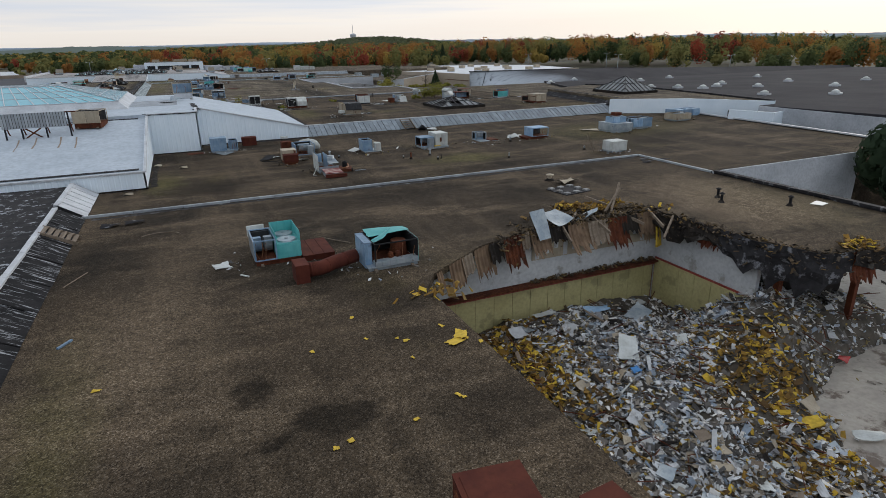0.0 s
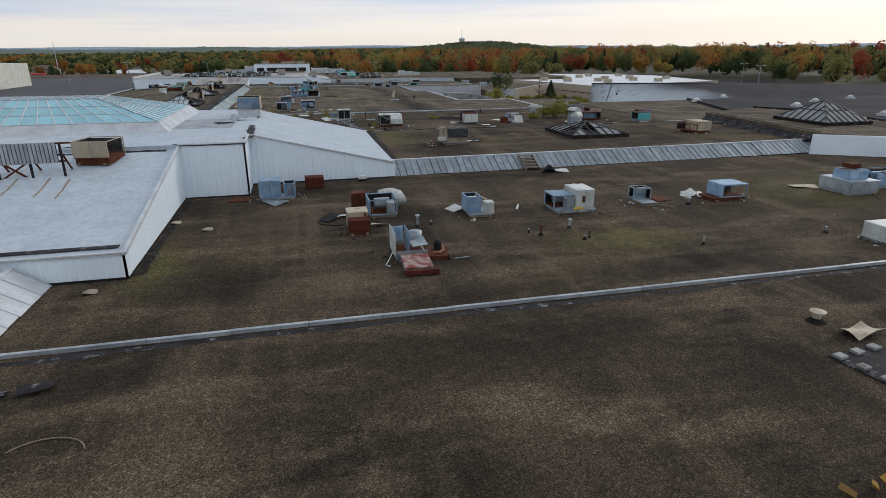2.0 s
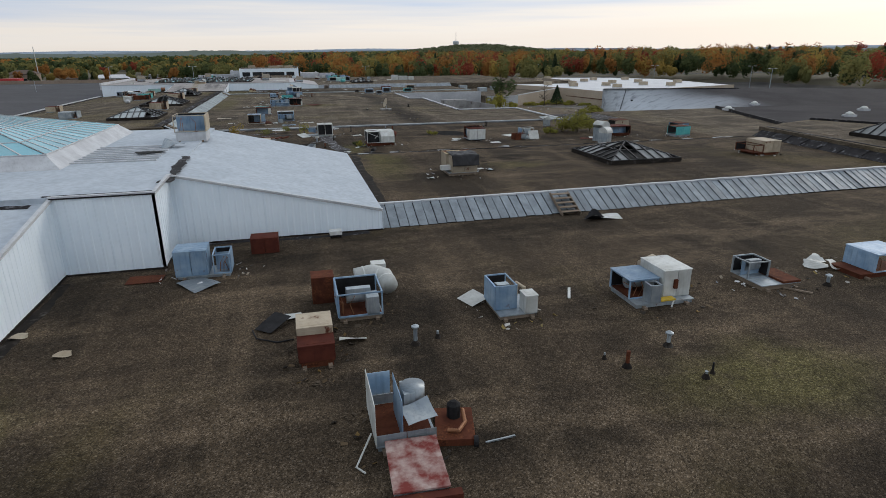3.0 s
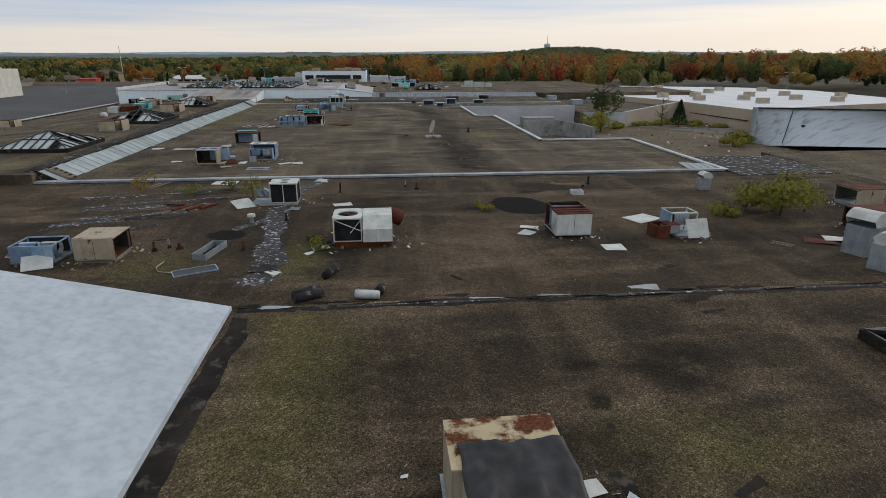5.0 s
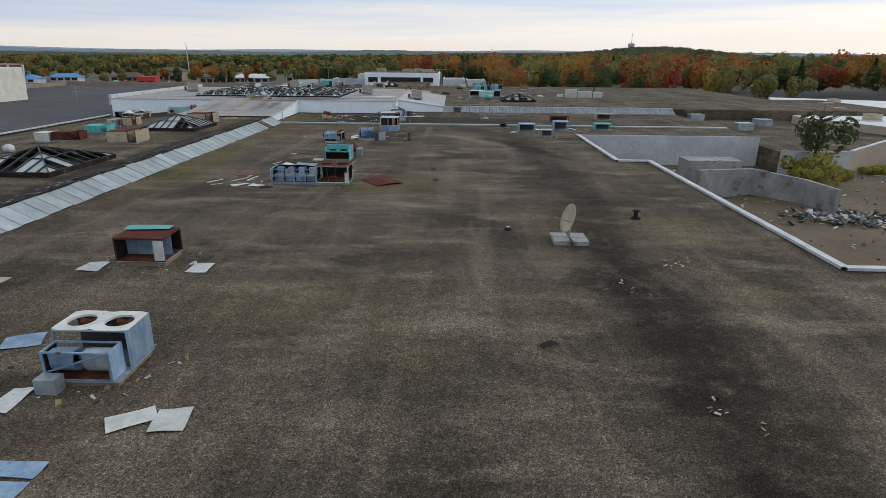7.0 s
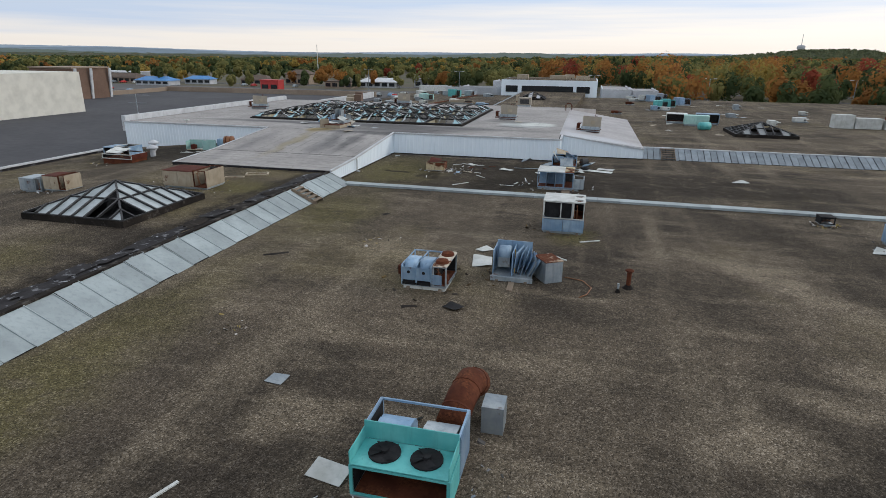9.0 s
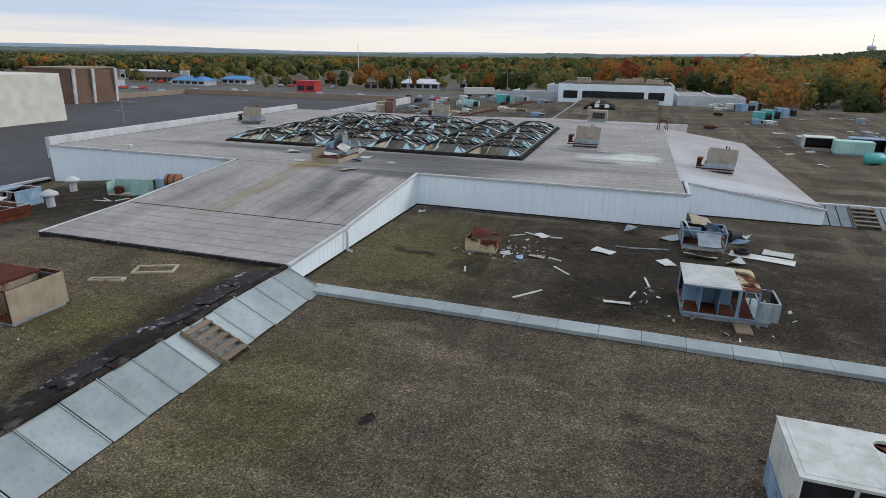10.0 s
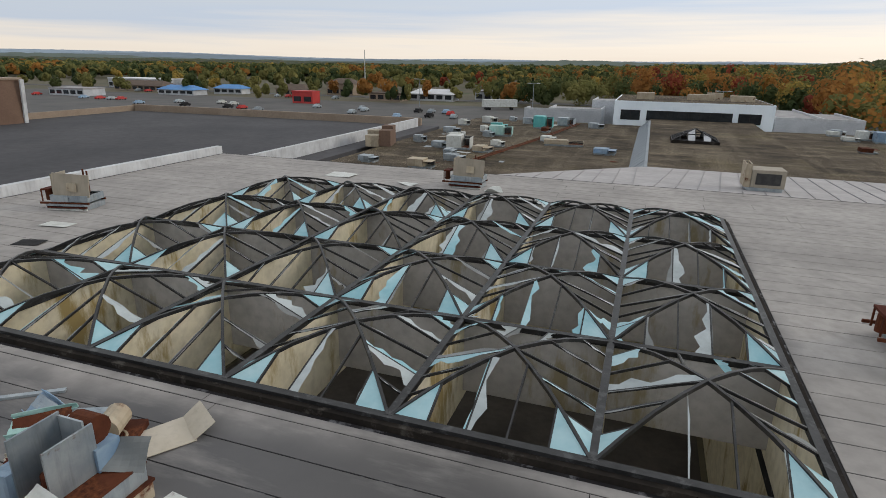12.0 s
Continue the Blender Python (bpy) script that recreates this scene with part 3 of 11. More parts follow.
# ---- sloped flashing strips between levels: panels on a wedge ----
def strip(name, a, b, run, z0, z1, step, mat, cap_mat, label, seed=1, under=M_TAR, lift=0.03, gap=0.022):
    """A wedge from a to b (bottom edge, plan), rising by run (plan vector) from z0 to z1, with panels as parts."""
    a, b, run = Vector((*a, 0)), Vector((*b, 0)), Vector((*run, 0))
    bm = bmesh.new()
    v = [bm.verts.new(q) for q in (a + Vector((0, 0, z0)), b + Vector((0, 0, z0)), b + run + Vector((0, 0, z1)), a + run + Vector((0, 0, z1)), a + run + Vector((0, 0, z0 - 0.3)), b + run + Vector((0, 0, z0 - 0.3)))]
    for f in ((0, 1, 2, 3), (3, 2, 5, 4), (0, 3, 4), (1, 5, 2), (0, 4, 5, 1)):
        bm.faces.new([v[k] for k in f])
    ob = put(name, bm, under, label, "flashing", "structure")
    rnd = random.Random(seed)
    d = (b - a)
    n = max(1, round(d.length / step))
    along = d / n
    slope = run + Vector((0, 0, z1 - z0))
    nor = along.cross(slope).normalized()
    if nor.z < 0:
        nor = -nor
    ux, uy = along.normalized(), slope.normalized()
    w, h = along.length, slope.length
    rot = Matrix((ux, uy, nor)).transposed().to_4x4()
    bm = bmesh.new()
    add_box(bm, -w / 2 + gap, w / 2 - gap, 0.0, h, 0.0, 0.012)
    add_box(bm, -w / 2 + gap, -w / 2 + gap + 0.038, 0.0, h, 0.012, 0.045)
    me = mesh_of("panel", bm, mat)
    for k in range(n):
        o = new("panel", me)
        o.parent = ob
        c = a + Vector((0, 0, z0)) + along * (k + 0.5) + nor * (0.012 + rnd.random() * lift)
        o.matrix_basis = Matrix.Translation(c) @ rot @ pose(0, rnd.uniform(-0.03, 0.02), 0, rnd.uniform(-0.3, 0.8), rnd.uniform(-1, 1), rnd.uniform(-0.5, 0.5))
    bm = bmesh.new()
    top0, top1 = a + run + Vector((0, 0, z1)), b + run + Vector((0, 0, z1))
    k = max(2, int(d.length / 3))
    for i in range(k):
        p0, p1 = top0.lerp(top1, i / k), top0.lerp(top1, (i + 0.995) / k)
        j = rnd.uniform(-0.03, 0.03)
        add_bar(bm, p0 + run.normalized() * (0.05 + j) + Vector((0, 0, 0.05)), p1 + run.normalized() * (0.05 - j) + Vector((0, 0, 0.05 + j)), 0.28, 0.10)
    part("cap", bm, cap_mat, ob)
    return ob


def curb(name, pts, w, h, z, mat, label, length=3.0):
    """A low parapet along plan points, with a dark base and a metal coping in lengths."""
    bm = bmesh.new()
    for p, q in zip(pts, pts[1:]):
        add_bar(bm, (*p, z + h / 2 - 0.1), (*q, z + h / 2 - 0.1), w * 0.7, h + 0.2)
    ob = put(name, bm, M_TAR, label, "parapet", "structure")
    rnd = random.Random(len(pts) + int(pts[0][0] * 7))
    for p, q in zip(pts, pts[1:]):
        p, q = Vector((*p, z + h)), Vector((*q, z + h))
        n = max(1, round((q - p).length / length))
        for k in range(n):
            s, e = p.lerp(q, k / n), p.lerp(q, (k + 1) / n)
            c, d = (s + e) / 2, (e - s)
            bm = bmesh.new()
            L = d.length / 2 - 0.008
            add_box(bm, -L, L, -w / 2, w / 2, 0.0, 0.035)
            add_box(bm, -L, L, -w / 2 - 0.012, -w / 2, -0.12, 0.035)
            add_box(bm, -L, L, w / 2, w / 2 + 0.012, -0.12, 0.035)
            o = part("coping", bm, mat, ob)
            o.matrix_basis = Matrix.Translation(c + Vector((0, 0, rnd.uniform(0, 0.015)))) @ pose(0, 0, 0, 0, 0, math.degrees(math.atan2(d.y, d.x)) + rnd.uniform(-0.25, 0.25))
    return ob


def siding(name, a, b, z0, za, zb, mat, label, thick=0.12, pitch=0.38):
    """A ribbed metal wall from a to b in plan (outer face on the right of a to b), its top sloping from za to zb."""
    a, b = Vector((*a, 0)), Vector((*b, 0))
    d = (b - a)
    L = d.length
    ux = d.normalized()
    rot = math.degrees(math.atan2(d.y, d.x))
    bm = bmesh.new()
    v = [bm.verts.new(q) for q in ((0, 0, z0), (L, 0, z0), (L, 0, zb), (0, 0, za), (0, thick, z0), (L, thick, z0), (L, thick, zb), (0, thick, za))]
    for f in ((0, 1, 2, 3), (5, 4, 7, 6), (0, 4, 5, 1), (3, 2, 6, 7), (0, 3, 7, 4), (1, 5, 6, 2)):
        bm.faces.new([v[k] for k in f])
    n = int(L / pitch)
    ribs = []
    for k in range(n):
        x = (k + 0.5) * L / n
        zt = za + (zb - za) * x / L - 0.02
        if zt - z0 < 0.15:
            continue
        ribs.append((x, zt))
    ob = put(name, bm, mat, label, "wall", "structure")
    ob.matrix_world = Matrix.Translation((a.x, a.y, 0)) @ pose(0, 0, 0, 0, 0, rot)
    for x, zt in ribs:
        bm = bmesh.new()
        q = [bm.verts.new(c) for z in (z0 + 0.04, zt) for c in ((x - 0.06, -0.001, z), (x - 0.03, -0.016, z), (x + 0.03, -0.016, z), (x + 0.06, -0.001, z))]
        for f in ((0, 1, 5, 4), (1, 2, 6, 5), (2, 3, 7, 6), (4, 5, 6, 7), (0, 3, 2, 1)):
            bm.faces.new([q[i] for i in f])
        part("rib", bm, mat, ob)
    bm = bmesh.new()
    add_bar(bm, (-0.05, 0.0, za + 0.03), (L + 0.05, 0.0, zb + 0.03), 0.18, 0.07)
    part("coping", bm, M_WHITEFLASH, ob)
    bm = bmesh.new()
    add_bar(bm, (0, -0.03, z0 + 0.02), (L, -0.03, z0 + 0.02), 0.07, 0.10)
    part("base_flashing", bm, M_TARRY, ob)
    part("drip_edge", bar((0.0, -0.07, za - 0.05), (L, -0.07, zb - 0.05), 0.05, 0.06), M_TAR if name == "wall_court_1" else M_WHITEFLASH, ob)
    return ob


# strip and curbs
strip("flashing_strip_1", (20.4, 80.3), (66.0, 81.4), (0, 2.1), Z_AB, Z_C + 0.1, 0.61, M_STRIPGREY, M_WHITEFLASH, "weathered galvanised sloped flashing between two roof levels", 3)
strip("flashing_strip_2", (0.75, 211.3), (0.75, 131.2), (-1.7, 0), Z_D, Z_F + 0.05, 1.22, M_STRIPPANEL, M_TARRY, "pale metal sloped flashing panels with torn black seams", 4, lift=0.05)
strip("flashing_strip_3", (24.2, 231.0), (66.0, 231.0), (0, 2.0), Z_D, Z_F + 0.05, 0.61, M_STRIPGREY, M_WHITEFLASH, "far galvanised sloped flashing between roof levels", 5)
strip("flashing_strip_4", (1.15, 53.0), (1.15, -40.0), (-1.4, 0), Z_AB, Z_F - 0.3, 3.0, M_STREAK, M_WHITEFLASH, "black tarred slope with peeling white streaks", 6, lift=0.01)
strip("flashing_strip_5", (1.15, 60.0), (1.15, 53.3), (-1.4, 0), Z_AB, Z_F - 0.2, 1.2, M_WHITEFLASH, M_WHITEFLASH, "white ribbed sloped flashing beside the ramp", 7)
strip("flashing_strip_6", (65.2, 83.0), (67.4, 103.2), (1.7, -0.3), Z_C, 9.55, 2.4, M_TAR, M_TAR, "black tarred slope up to the next roof", 8, lift=0.01)
curb("parapet_1", [(0.9, 52.95), (44.7, 52.95), (44.7, 44.7)], 0.14, 0.12, Z_AB, M_FLASH, "low parapet with dented pale metal coping")
curb("parapet_2", [(-2, 130.72), (56.7, 130.72)], 0.56, 0.16, Z_D, M_FLASH, "long low parapet with broad pale metal coping", 1.3)
curb("parapet_3", [(56.7, 130.4), (56.7, 151.2), (45.5, 151.2), (45.5, 181.4), (42.4, 181.4), (42.4, 201.0)], 0.40, 0.16, Z_D, M_WHITEFLASH, "stepped roof edge with bright white metal coping")
curb("parapet_4", [(0.3, 211.2), (66, 210.6)], 0.80, 0.12, Z_D, M_STRIPPANEL, "low wide parapet with broad pale metal panels", 1.5)
curb("parapet_12", [(44.75, 44.4), (44.75, 28.0)], 0.42, 0.22, Z_AB, M_TAR, "low black tarred parapet along the torn roof")
curb("parapet_5", [(71.0, 44.8), (74.0, 80.8)], 0.30, 0.2, Z_AB, M_WHITEFLASH, "low white roof edge")
curb("parapet_6", [(-34.1, 104.0), (-34.1, 226.8)], 0.35, 0.35, Z_L, M_WHITEFLASH, "long white roof edge beside the dark roof")

# near left roof, level with the tarred slope
roof("roof_near_left", [(-40, -40), (-0.25, -40), (-0.25, 60), (-40, 60)], 0, Z_F - 0.35, M_PEEL, "black tar roof with peeling white coating")

# ---- first glazed court: white metal mass with ramps ----
def ramp_z(y0, z0, y1, z1):
    return lambda x, y: z0 + (z1 - z0) * (y - y0) / (y1 - y0)


put("court_roof_1", prism([(-26, 76.4), (8.8, 76.4), (8.8, 103.1), (-26, 103.1)], 7.0, Z_P1), M_PALEROOF, "pale membrane roof of the raised court", "roof", "structure")
put("court_ramp_1", prism([(-26, 60.3), (4.3, 60.3), (4.3, 76.4), (-26, 76.4)], 7.0, ramp_z(60.3, 8.95, 76.4, 11.35)), M_PALEROOF, "pale sloped membrane roof of the court", "roof", "structure")
bm = bmesh.new()
v = [bm.verts.new(q) for q in ((8.8, 80.2, 11.6), (20.6, 80.2, 8.85), (20.6, 103.1, 8.75), (8.8, 103.1, 11.4), (8.8, 80.2, 7), (20.6, 80.2, 7), (20.6, 103.1, 7), (8.8, 103.1, 7))]
for f in ((0, 1, 2, 3), (4, 7, 6, 5), (0, 4, 5, 1), (1, 5, 6, 2), (2, 6, 7, 3), (3, 7, 4, 0)):
    bm.faces.new([v[k] for k in f])
put("court_ramp_2", bm, M_PALEROOF, "pale sloped membrane roof falling to the gravel", "roof", "structure")
siding("wall_court_1", (4.4, 76.3), (8.9, 76.3), Z_AB, Z_P1, Z_P1, M_SIDING, "white ribbed metal wall")
siding("wall_court_2", (8.9, 76.3), (8.9, 80.1), Z_AB, Z_P1, Z_P1 + 0.1, M_SIDING, "white ribbed metal wall, short return")
siding("wall_court_3", (8.9, 80.1), (20.5, 80.1), Z_AB, Z_P1 + 0.1, 8.95, M_SIDING, "white ribbed metal wall with falling top")
siding("wall_court_4", (4.4, 60.2), (4.4, 76.3), Z_AB, 8.98, Z_P1 - 0.1, M_SIDING, "white ribbed metal wall with rising top")
siding("wall_court_5", (-26, 60.2), (4.4, 60.2), Z_AB, 8.98, 8.98, M_SIDING, "low white ribbed metal wall")

# ---- second glazed court ----
SKY_X0, SKY_X1, SKY_Y0, SKY_Y1 = -21.8, 4.5, 235.0, 257.0
bm = bmesh.new()
for poly in ([(-33.6, 227), (16.1, 227), (16.1, SKY_Y0), (-33.6, SKY_Y0)], [(-33.6, SKY_Y0), (SKY_X0, SKY_Y0), (SKY_X0, SKY_Y1), (-33.6, SKY_Y1)], [(SKY_X1, SKY_Y0), (16.1, SKY_Y0), (16.1, SKY_Y1), (SKY_X1, SKY_Y1)], [(-33.6, SKY_Y1), (16.1, SKY_Y1), (16.1, 265.5), (-33.6, 265.5)]):
    add_prism(bm, poly, 7.0, Z_P2 - 0.006)
put("court_roof_2", bm, M_TAR, "grey membrane roof round the broken skylight", "roof", "structure")
put("court_ramp_3", prism([(-15.2, 211.2), (-0.9, 211.2), (-0.9, 216.8), (-15.2, 216.8)], 7.0, ramp_z(211.2, 8.95, 216.8, 9.2)), M_TAR, "grey membrane roof, gently rising", "roof", "structure")
put("court_ramp_4", prism([(-15.2, 216.8), (-0.9, 216.8), (-0.9, 227), (-15.2, 227)], 7.0, ramp_z(216.8, 9.2, 227, Z_P2)), M_TAR, "grey membrane roof rising to the court", "roof", "structure")
put("ramp_edge", bar((-15.14, 211.2, 8.98), (-15.14, 216.8, 9.23), 0.14, 0.05), M_WHITEFLASH, "thin white metal edge along the ramp", "trim", "structure")
put("ramp_edge", bar((-15.14, 216.8, 9.23), (-15.14, 226.9, Z_P2 + 0.03), 0.14, 0.05), M_WHITEFLASH, "thin white metal edge along the ramp", "trim", "structure")
bm = bmesh.new()
v = [bm.verts.new(q) for q in ((16.1, 230.8, Z_P2), (24.4, 232.2, 8.95), (24.4, 262, 8.9), (16.1, 262, Z_P2), (16.1, 230.8, 7), (24.4, 232.2, 7), (24.4, 262, 7), (16.1, 262, 7))]
for f in ((0, 1, 2, 3), (4, 7, 6, 5), (0, 4, 5, 1), (1, 5, 6, 2), (2, 6, 7, 3), (3, 7, 4, 0)):
    bm.faces.new([v[k] for k in f])
put("court_ramp_5", bm, M_RAMPROOF, "pale sloped membrane roof falling to the gravel", "roof", "structure")
put("court_fold", bar((16.02, 231.0, Z_P2 - 0.01), (16.02, 261.9, Z_P2 - 0.01), 0.26, 0.06), M_RAMPROOF, "membrane fold between roof and slope", "roof", "structure")
siding("wall_court_6", (-0.8, 226.9), (16.2, 226.9), Z_D, Z_P2, Z_P2, M_SIDING, "long white ribbed metal wall with black drips")
siding("wall_court_7", (16.2, 227.03), (16.2, 230.68), Z_D, Z_P2, Z_P2, M_SIDING, "white ribbed metal wall, short return")
siding("wall_court_8", (16.2, 230.7), (24.3, 230.7), Z_D, Z_P2, 9.0, M_SIDING, "white ribbed metal wall with falling top")
siding("wall_court_9", (-0.8, 216.8), (-0.8, 226.9), Z_D, 9.22, Z_P2, M_SIDING, "white ribbed metal wall with rising top")
siding("wall_court_10", (-0.8, 211.2), (-0.8, 216.8), Z_D, 8.97, 9.2, M_SIDING, "low white ribbed metal wall with a downpipe")
siding("wall_court_11", (-33.6, 226.9), (-15.2, 226.9), Z_L - 0.1, Z_P2, Z_P2, M_SIDING, "white ribbed metal wall at the far side")
put("parapet_7", box(-34.0, -33.5, 227.0, 265.4, 9.0, Z_P2 + 0.62), M_WHITEFLASH, "white metal parapet of the court roof", "parapet", "structure")
def back_z(x, y):
    return Z_P2 - 0.083 * (y - 265.5)


bm = prism([(-9.5, 265.5), (16.1, 265.5), (20, 282), (0.6, 283)], 7.0, back_z)
put("court_ramp_6", bm, M_RAMPROOF, "pale seamed metal roof falling away", "roof", "structure")
for k in range(19):
    x0 = -8.2 + 1.35 * k
    y1 = 282.0 if x0 > 0.5 else 265.5 + (x0 + 9.5) * 1.72
    put("seam", bar((x0, 265.7, back_z(0, 265.7) + 0.02), (x0 + (0.22 * (y1 - 265.5)) * (0.5 if x0 > 0 else 0.0), y1, back_z(0, y1) + 0.02), 0.05, 0.05), M_GREYROOF, "standing seam of the sloped metal roof", "seam", "structure")

# ---- other roofs and masses round about ----
roof("roof_dark_left", [(-110, 150), (-34.4, 150), (-34.4, 323), (-110, 323)], 0, Z_L, M_DARKROOF_L, "wide dark membrane roof")
roof("roof_dark_left_2", [(-110, 60), (-26.4, 60), (-26.4, 103), (-34.4, 103), (-34.4, 149.9), (-110, 149.9)], 0, Z_L + 0.4, M_DARKROOF_L, "wide dark membrane roof behind the court")
roof("roof_right_mid", [(66.2, 82.2), (73.2, 75.5), (79.4, 66.8), (81.5, 79.5), (84, 100), (80, 107.8), (68.6, 103.6)], 0, 9.6, M_GRAVEL, "mossy gravel roof round the tall glazed pyramid")
roof("roof_fourth_side", [(66.6, 103.7), (68.6, 103.7), (80, 107.9), (92, 140.4), (66.6, 140.4)], 0, Z_D, M_GRAVEL, "gravel roof running on beside the dark roof")


def dark_z(x, y):
    return 9.3 - 0.0165 * (y - 66)


put("roof_dark_right", prism([(76.6, -20), (215, -20), (215, 140.3), (92.3, 140.3), (80.4, 107.9), (84.3, 100), (81.8, 79.5), (79.8, 66.6), (76.6, 66.4)], 0, dark_z), M_DARKROOF, "wide dark membrane roof with small domes", "roof", "structure")
put("wall_dark_roof", box(76.3, 76.59, -20, 66.3, 0, 9.25), M_WALL, "pale painted block wall under the dark roof", "wall", "structure")
for a, b, z in (((80.2, 107.9), (92.2, 140.3), Z_D + 0.45), ((81.6, 79.5), (84.1, 100), 9.85), ((79.6, 66.8), (81.6, 79.3), 9.85), ((84.1, 100.2), (80.1, 107.8), 9.85)):
    put("parapet_dark", bar((*a, z - 0.5), (*b, z - 0.5), 0.35, 1.0), M_TAR, "low black tarred parapet between two roofs", "parapet", "structure")
def along(pts, f):
    """The point at share f of a polyline given with its shares."""
    for (f0, a), (f1, b) in zip(pts, pts[1:]):
        if f <= f1:
            return Vector(a).lerp(Vector(b), (f - f0) / (f1 - f0))
    return Vector(pts[-1][1])


TOP = [(0.0, (86.7, 171.9, 9.8)), (0.35, (112, 158.5, 10.2)), (1.0, (215, 143.5, 8.6))]
FOOT = [(0.0, (86.7, 171.7, 3.9)), (0.35, (93.0, 141.0, 7.85)), (1.0, (215, 140.4, 6.8))]
bm = bmesh.new()
N = 48
rows = []
for i in range(N + 1):
    a, b = along(FOOT, i / N), along(TOP, i / N)
    rows.append([bm.verts.new(a.lerp(b, j / 8)) for j in range(9)] + [bm.verts.new((b.x + 3.0, b.y + 6.0, b.z - 0.3)), bm.verts.new((b.x + 3.0, b.y + 6.0, 3.5))])
for a, b in zip(rows, rows[1:]):
    for j in range(10):
        bm.faces.new((a[j], b[j], b[j + 1], a[j + 1]))
bm.faces.new(rows[0])
put("roof_sloped_back", bm, M_WORNROOF, "white painted wall running out into a dark sloped roof", "roof", "structure", smooth=False)
ob = put("parapet_back", bar((86.5, 171.8, 9.86), (112, 158.3, 10.26), 0.35, 0.16), M_TAR, "thin dark coping along the white wall", "parapet", "structure")
put("drainpipe", bar((90.9, 169.4, 9.7), (87.75, 166.3, 5.0), 0.10), M_BLACK, "dark pipe down the white wall", "pipe")
put("wall_lamp", box(90.6, 91.0, 166.2, 166.6, 7.3, 7.7), M_BLACK, "small dark lamp on the white wall", "lamp")
put("roof_tar", box(56.9, 66.0, 128.5, 138.0, 7.6, Z_D + 0.05), M_PEEL, "black patched tar roof with peeling strips", "roof", "structure")
roof("roof_white", [(96, 187.6), (150, 205), (156, 250), (144, 269), (109, 283), (86.2, 229), (92.7, 209.5)], 2, 8.0, M_WHITEROOF, "broad white membrane roof")
for nm, a, b in (("wall_white_store_1", (86.0, 229.0), (92.5, 209.5)), ("wall_white_store_2", (92.55, 209.4), (95.8, 187.5)), ("wall_white_store_3", (95.9, 187.4), (150, 204.8))):
    put(nm, bar((*a, 5.1), (*b, 5.1), 0.3, 6.2), M_BEIGE, "beige wall of the white-roofed store", "wall", "structure")
roof("roof_tan", [(66.1, 195.6), (74.4, 195.6), (92.2, 209.4), (85.7, 229), (98, 262), (66.1, 262)], 0, 7.0, M_GRAVEL, "lower tan gravel roof with small vents")
put("wall_yard", box(42.5, 66, 200.7, 200.99, 0, 8.1), M_WALL, "pale yard wall with small grilles", "wall", "structure")
put("wall_tan_front", box(66.1, 74.6, 195.3, 195.58, 0, 7.15), M_WALL, "pale painted end wall of the tan roof", "wall", "structure")
put("wall_tan_side", prism([(74.62, 195.3), (92.45, 209.1), (92.3, 209.35), (74.45, 195.58)], 0, lambda x, y: 7.15 + 0.045 * (x - 74.5)), M_BEIGE, "beige side wall of the tan roof", "wall", "structure")
put("parapet_tan", bar((74.5, 195.4, 7.22), (92.3, 209.2, 8.02), 0.45, 0.14), M_WHITEFLASH, "white coping along the tan roof edge", "parapet", "structure")
put("wall_stripe", bar((92.75, 209.2, 6.1), (95.63, 187.6, 6.1), 0.5, 0.16), M_RUST, "thin rust red stripe along the beige wall", "trim", "structure")
put("wall_side", box(44.6, 62.5, 44.45, 44.59, 0, 7.85), M_WALL, "white painted block wall beside the gap", "wall", "structure")
put("yard", prism([(45.7, 151.4), (56.8, 151.4), (56.8, 138.2), (66.5, 140.6), (130, 140.6), (130, 204.7), (45.7, 204.7)], 3.2, 4.3), M_YARD, "cracked earthy yard with dry weeds", "yard", "structure")

put("yard_asphalt", prism([(79, 192.5), (94.5, 188.2), (120, 188), (120, 168), (93, 176)], 4.2, 4.34), M_ASPH2, "worn grey asphalt patch in the yard", "yard", "structure")
put("kerb", bar((77, 194.2, 4.4), (94.5, 188.6, 4.4), 0.25, 0.22), M_CONC, "low concrete kerb along the yard", "kerb", "structure")
# ---- left and far masses ----
def parapet_box(name, pts, z0, z1, w, mat, label):
    bm = bmesh.new()
    for p, q in zip(pts, pts[1:]):
        d = (Vector(q) - Vector(p)).normalized() * w / 2
        add_bar(bm, (p[0] - d.x, p[1] - d.y, (z0 + z1) / 2), (q[0] + d.x, q[1] + d.y, (z0 + z1) / 2), w, z1 - z0)
    return put(name, bm, mat, label, "parapet", "structure")


M_TANWALL = mottled("tan_stucco", (0.26, 0.20, 0.15), (0.33, 0.26, 0.20), 0.9, 0.3, 6)
M_BROWNWALL = mottled("brown_panel", (0.14, 0.085, 0.06), (0.19, 0.12, 0.085), 0.85, 0.25, 5)
M_GLASSDARK = mottled("dark_window", (0.012, 0.016, 0.02), (0.03, 0.035, 0.04), 0.12, 0.6, 3)
parapet_box("parapet_8", [(-37.8, 262), (-37.8, 320.5)], Z_L - 0.2, 8.4, 0.5, M_WHITEFLASH, "white roof edge of the dark store roof")
parapet_box("parapet_9", [(-103, 322.6), (-38, 322.6)], Z_L - 0.2, 8.3, 0.7, M_TANWALL, "tan stucco parapet at the back of the dark roof")
parapet_box("parapet_10", [(-103, 262), (-103, 322.6)], Z_L - 0.2, 8.1, 0.7, M_TANWALL, "tan stucco parapet along the dark roof")
put("store_block", box(-112, -73.6, 200, 262, 5, 14.2), M_CREAMWALL, "plain pale block rising over the dark roof", "building", "structure")
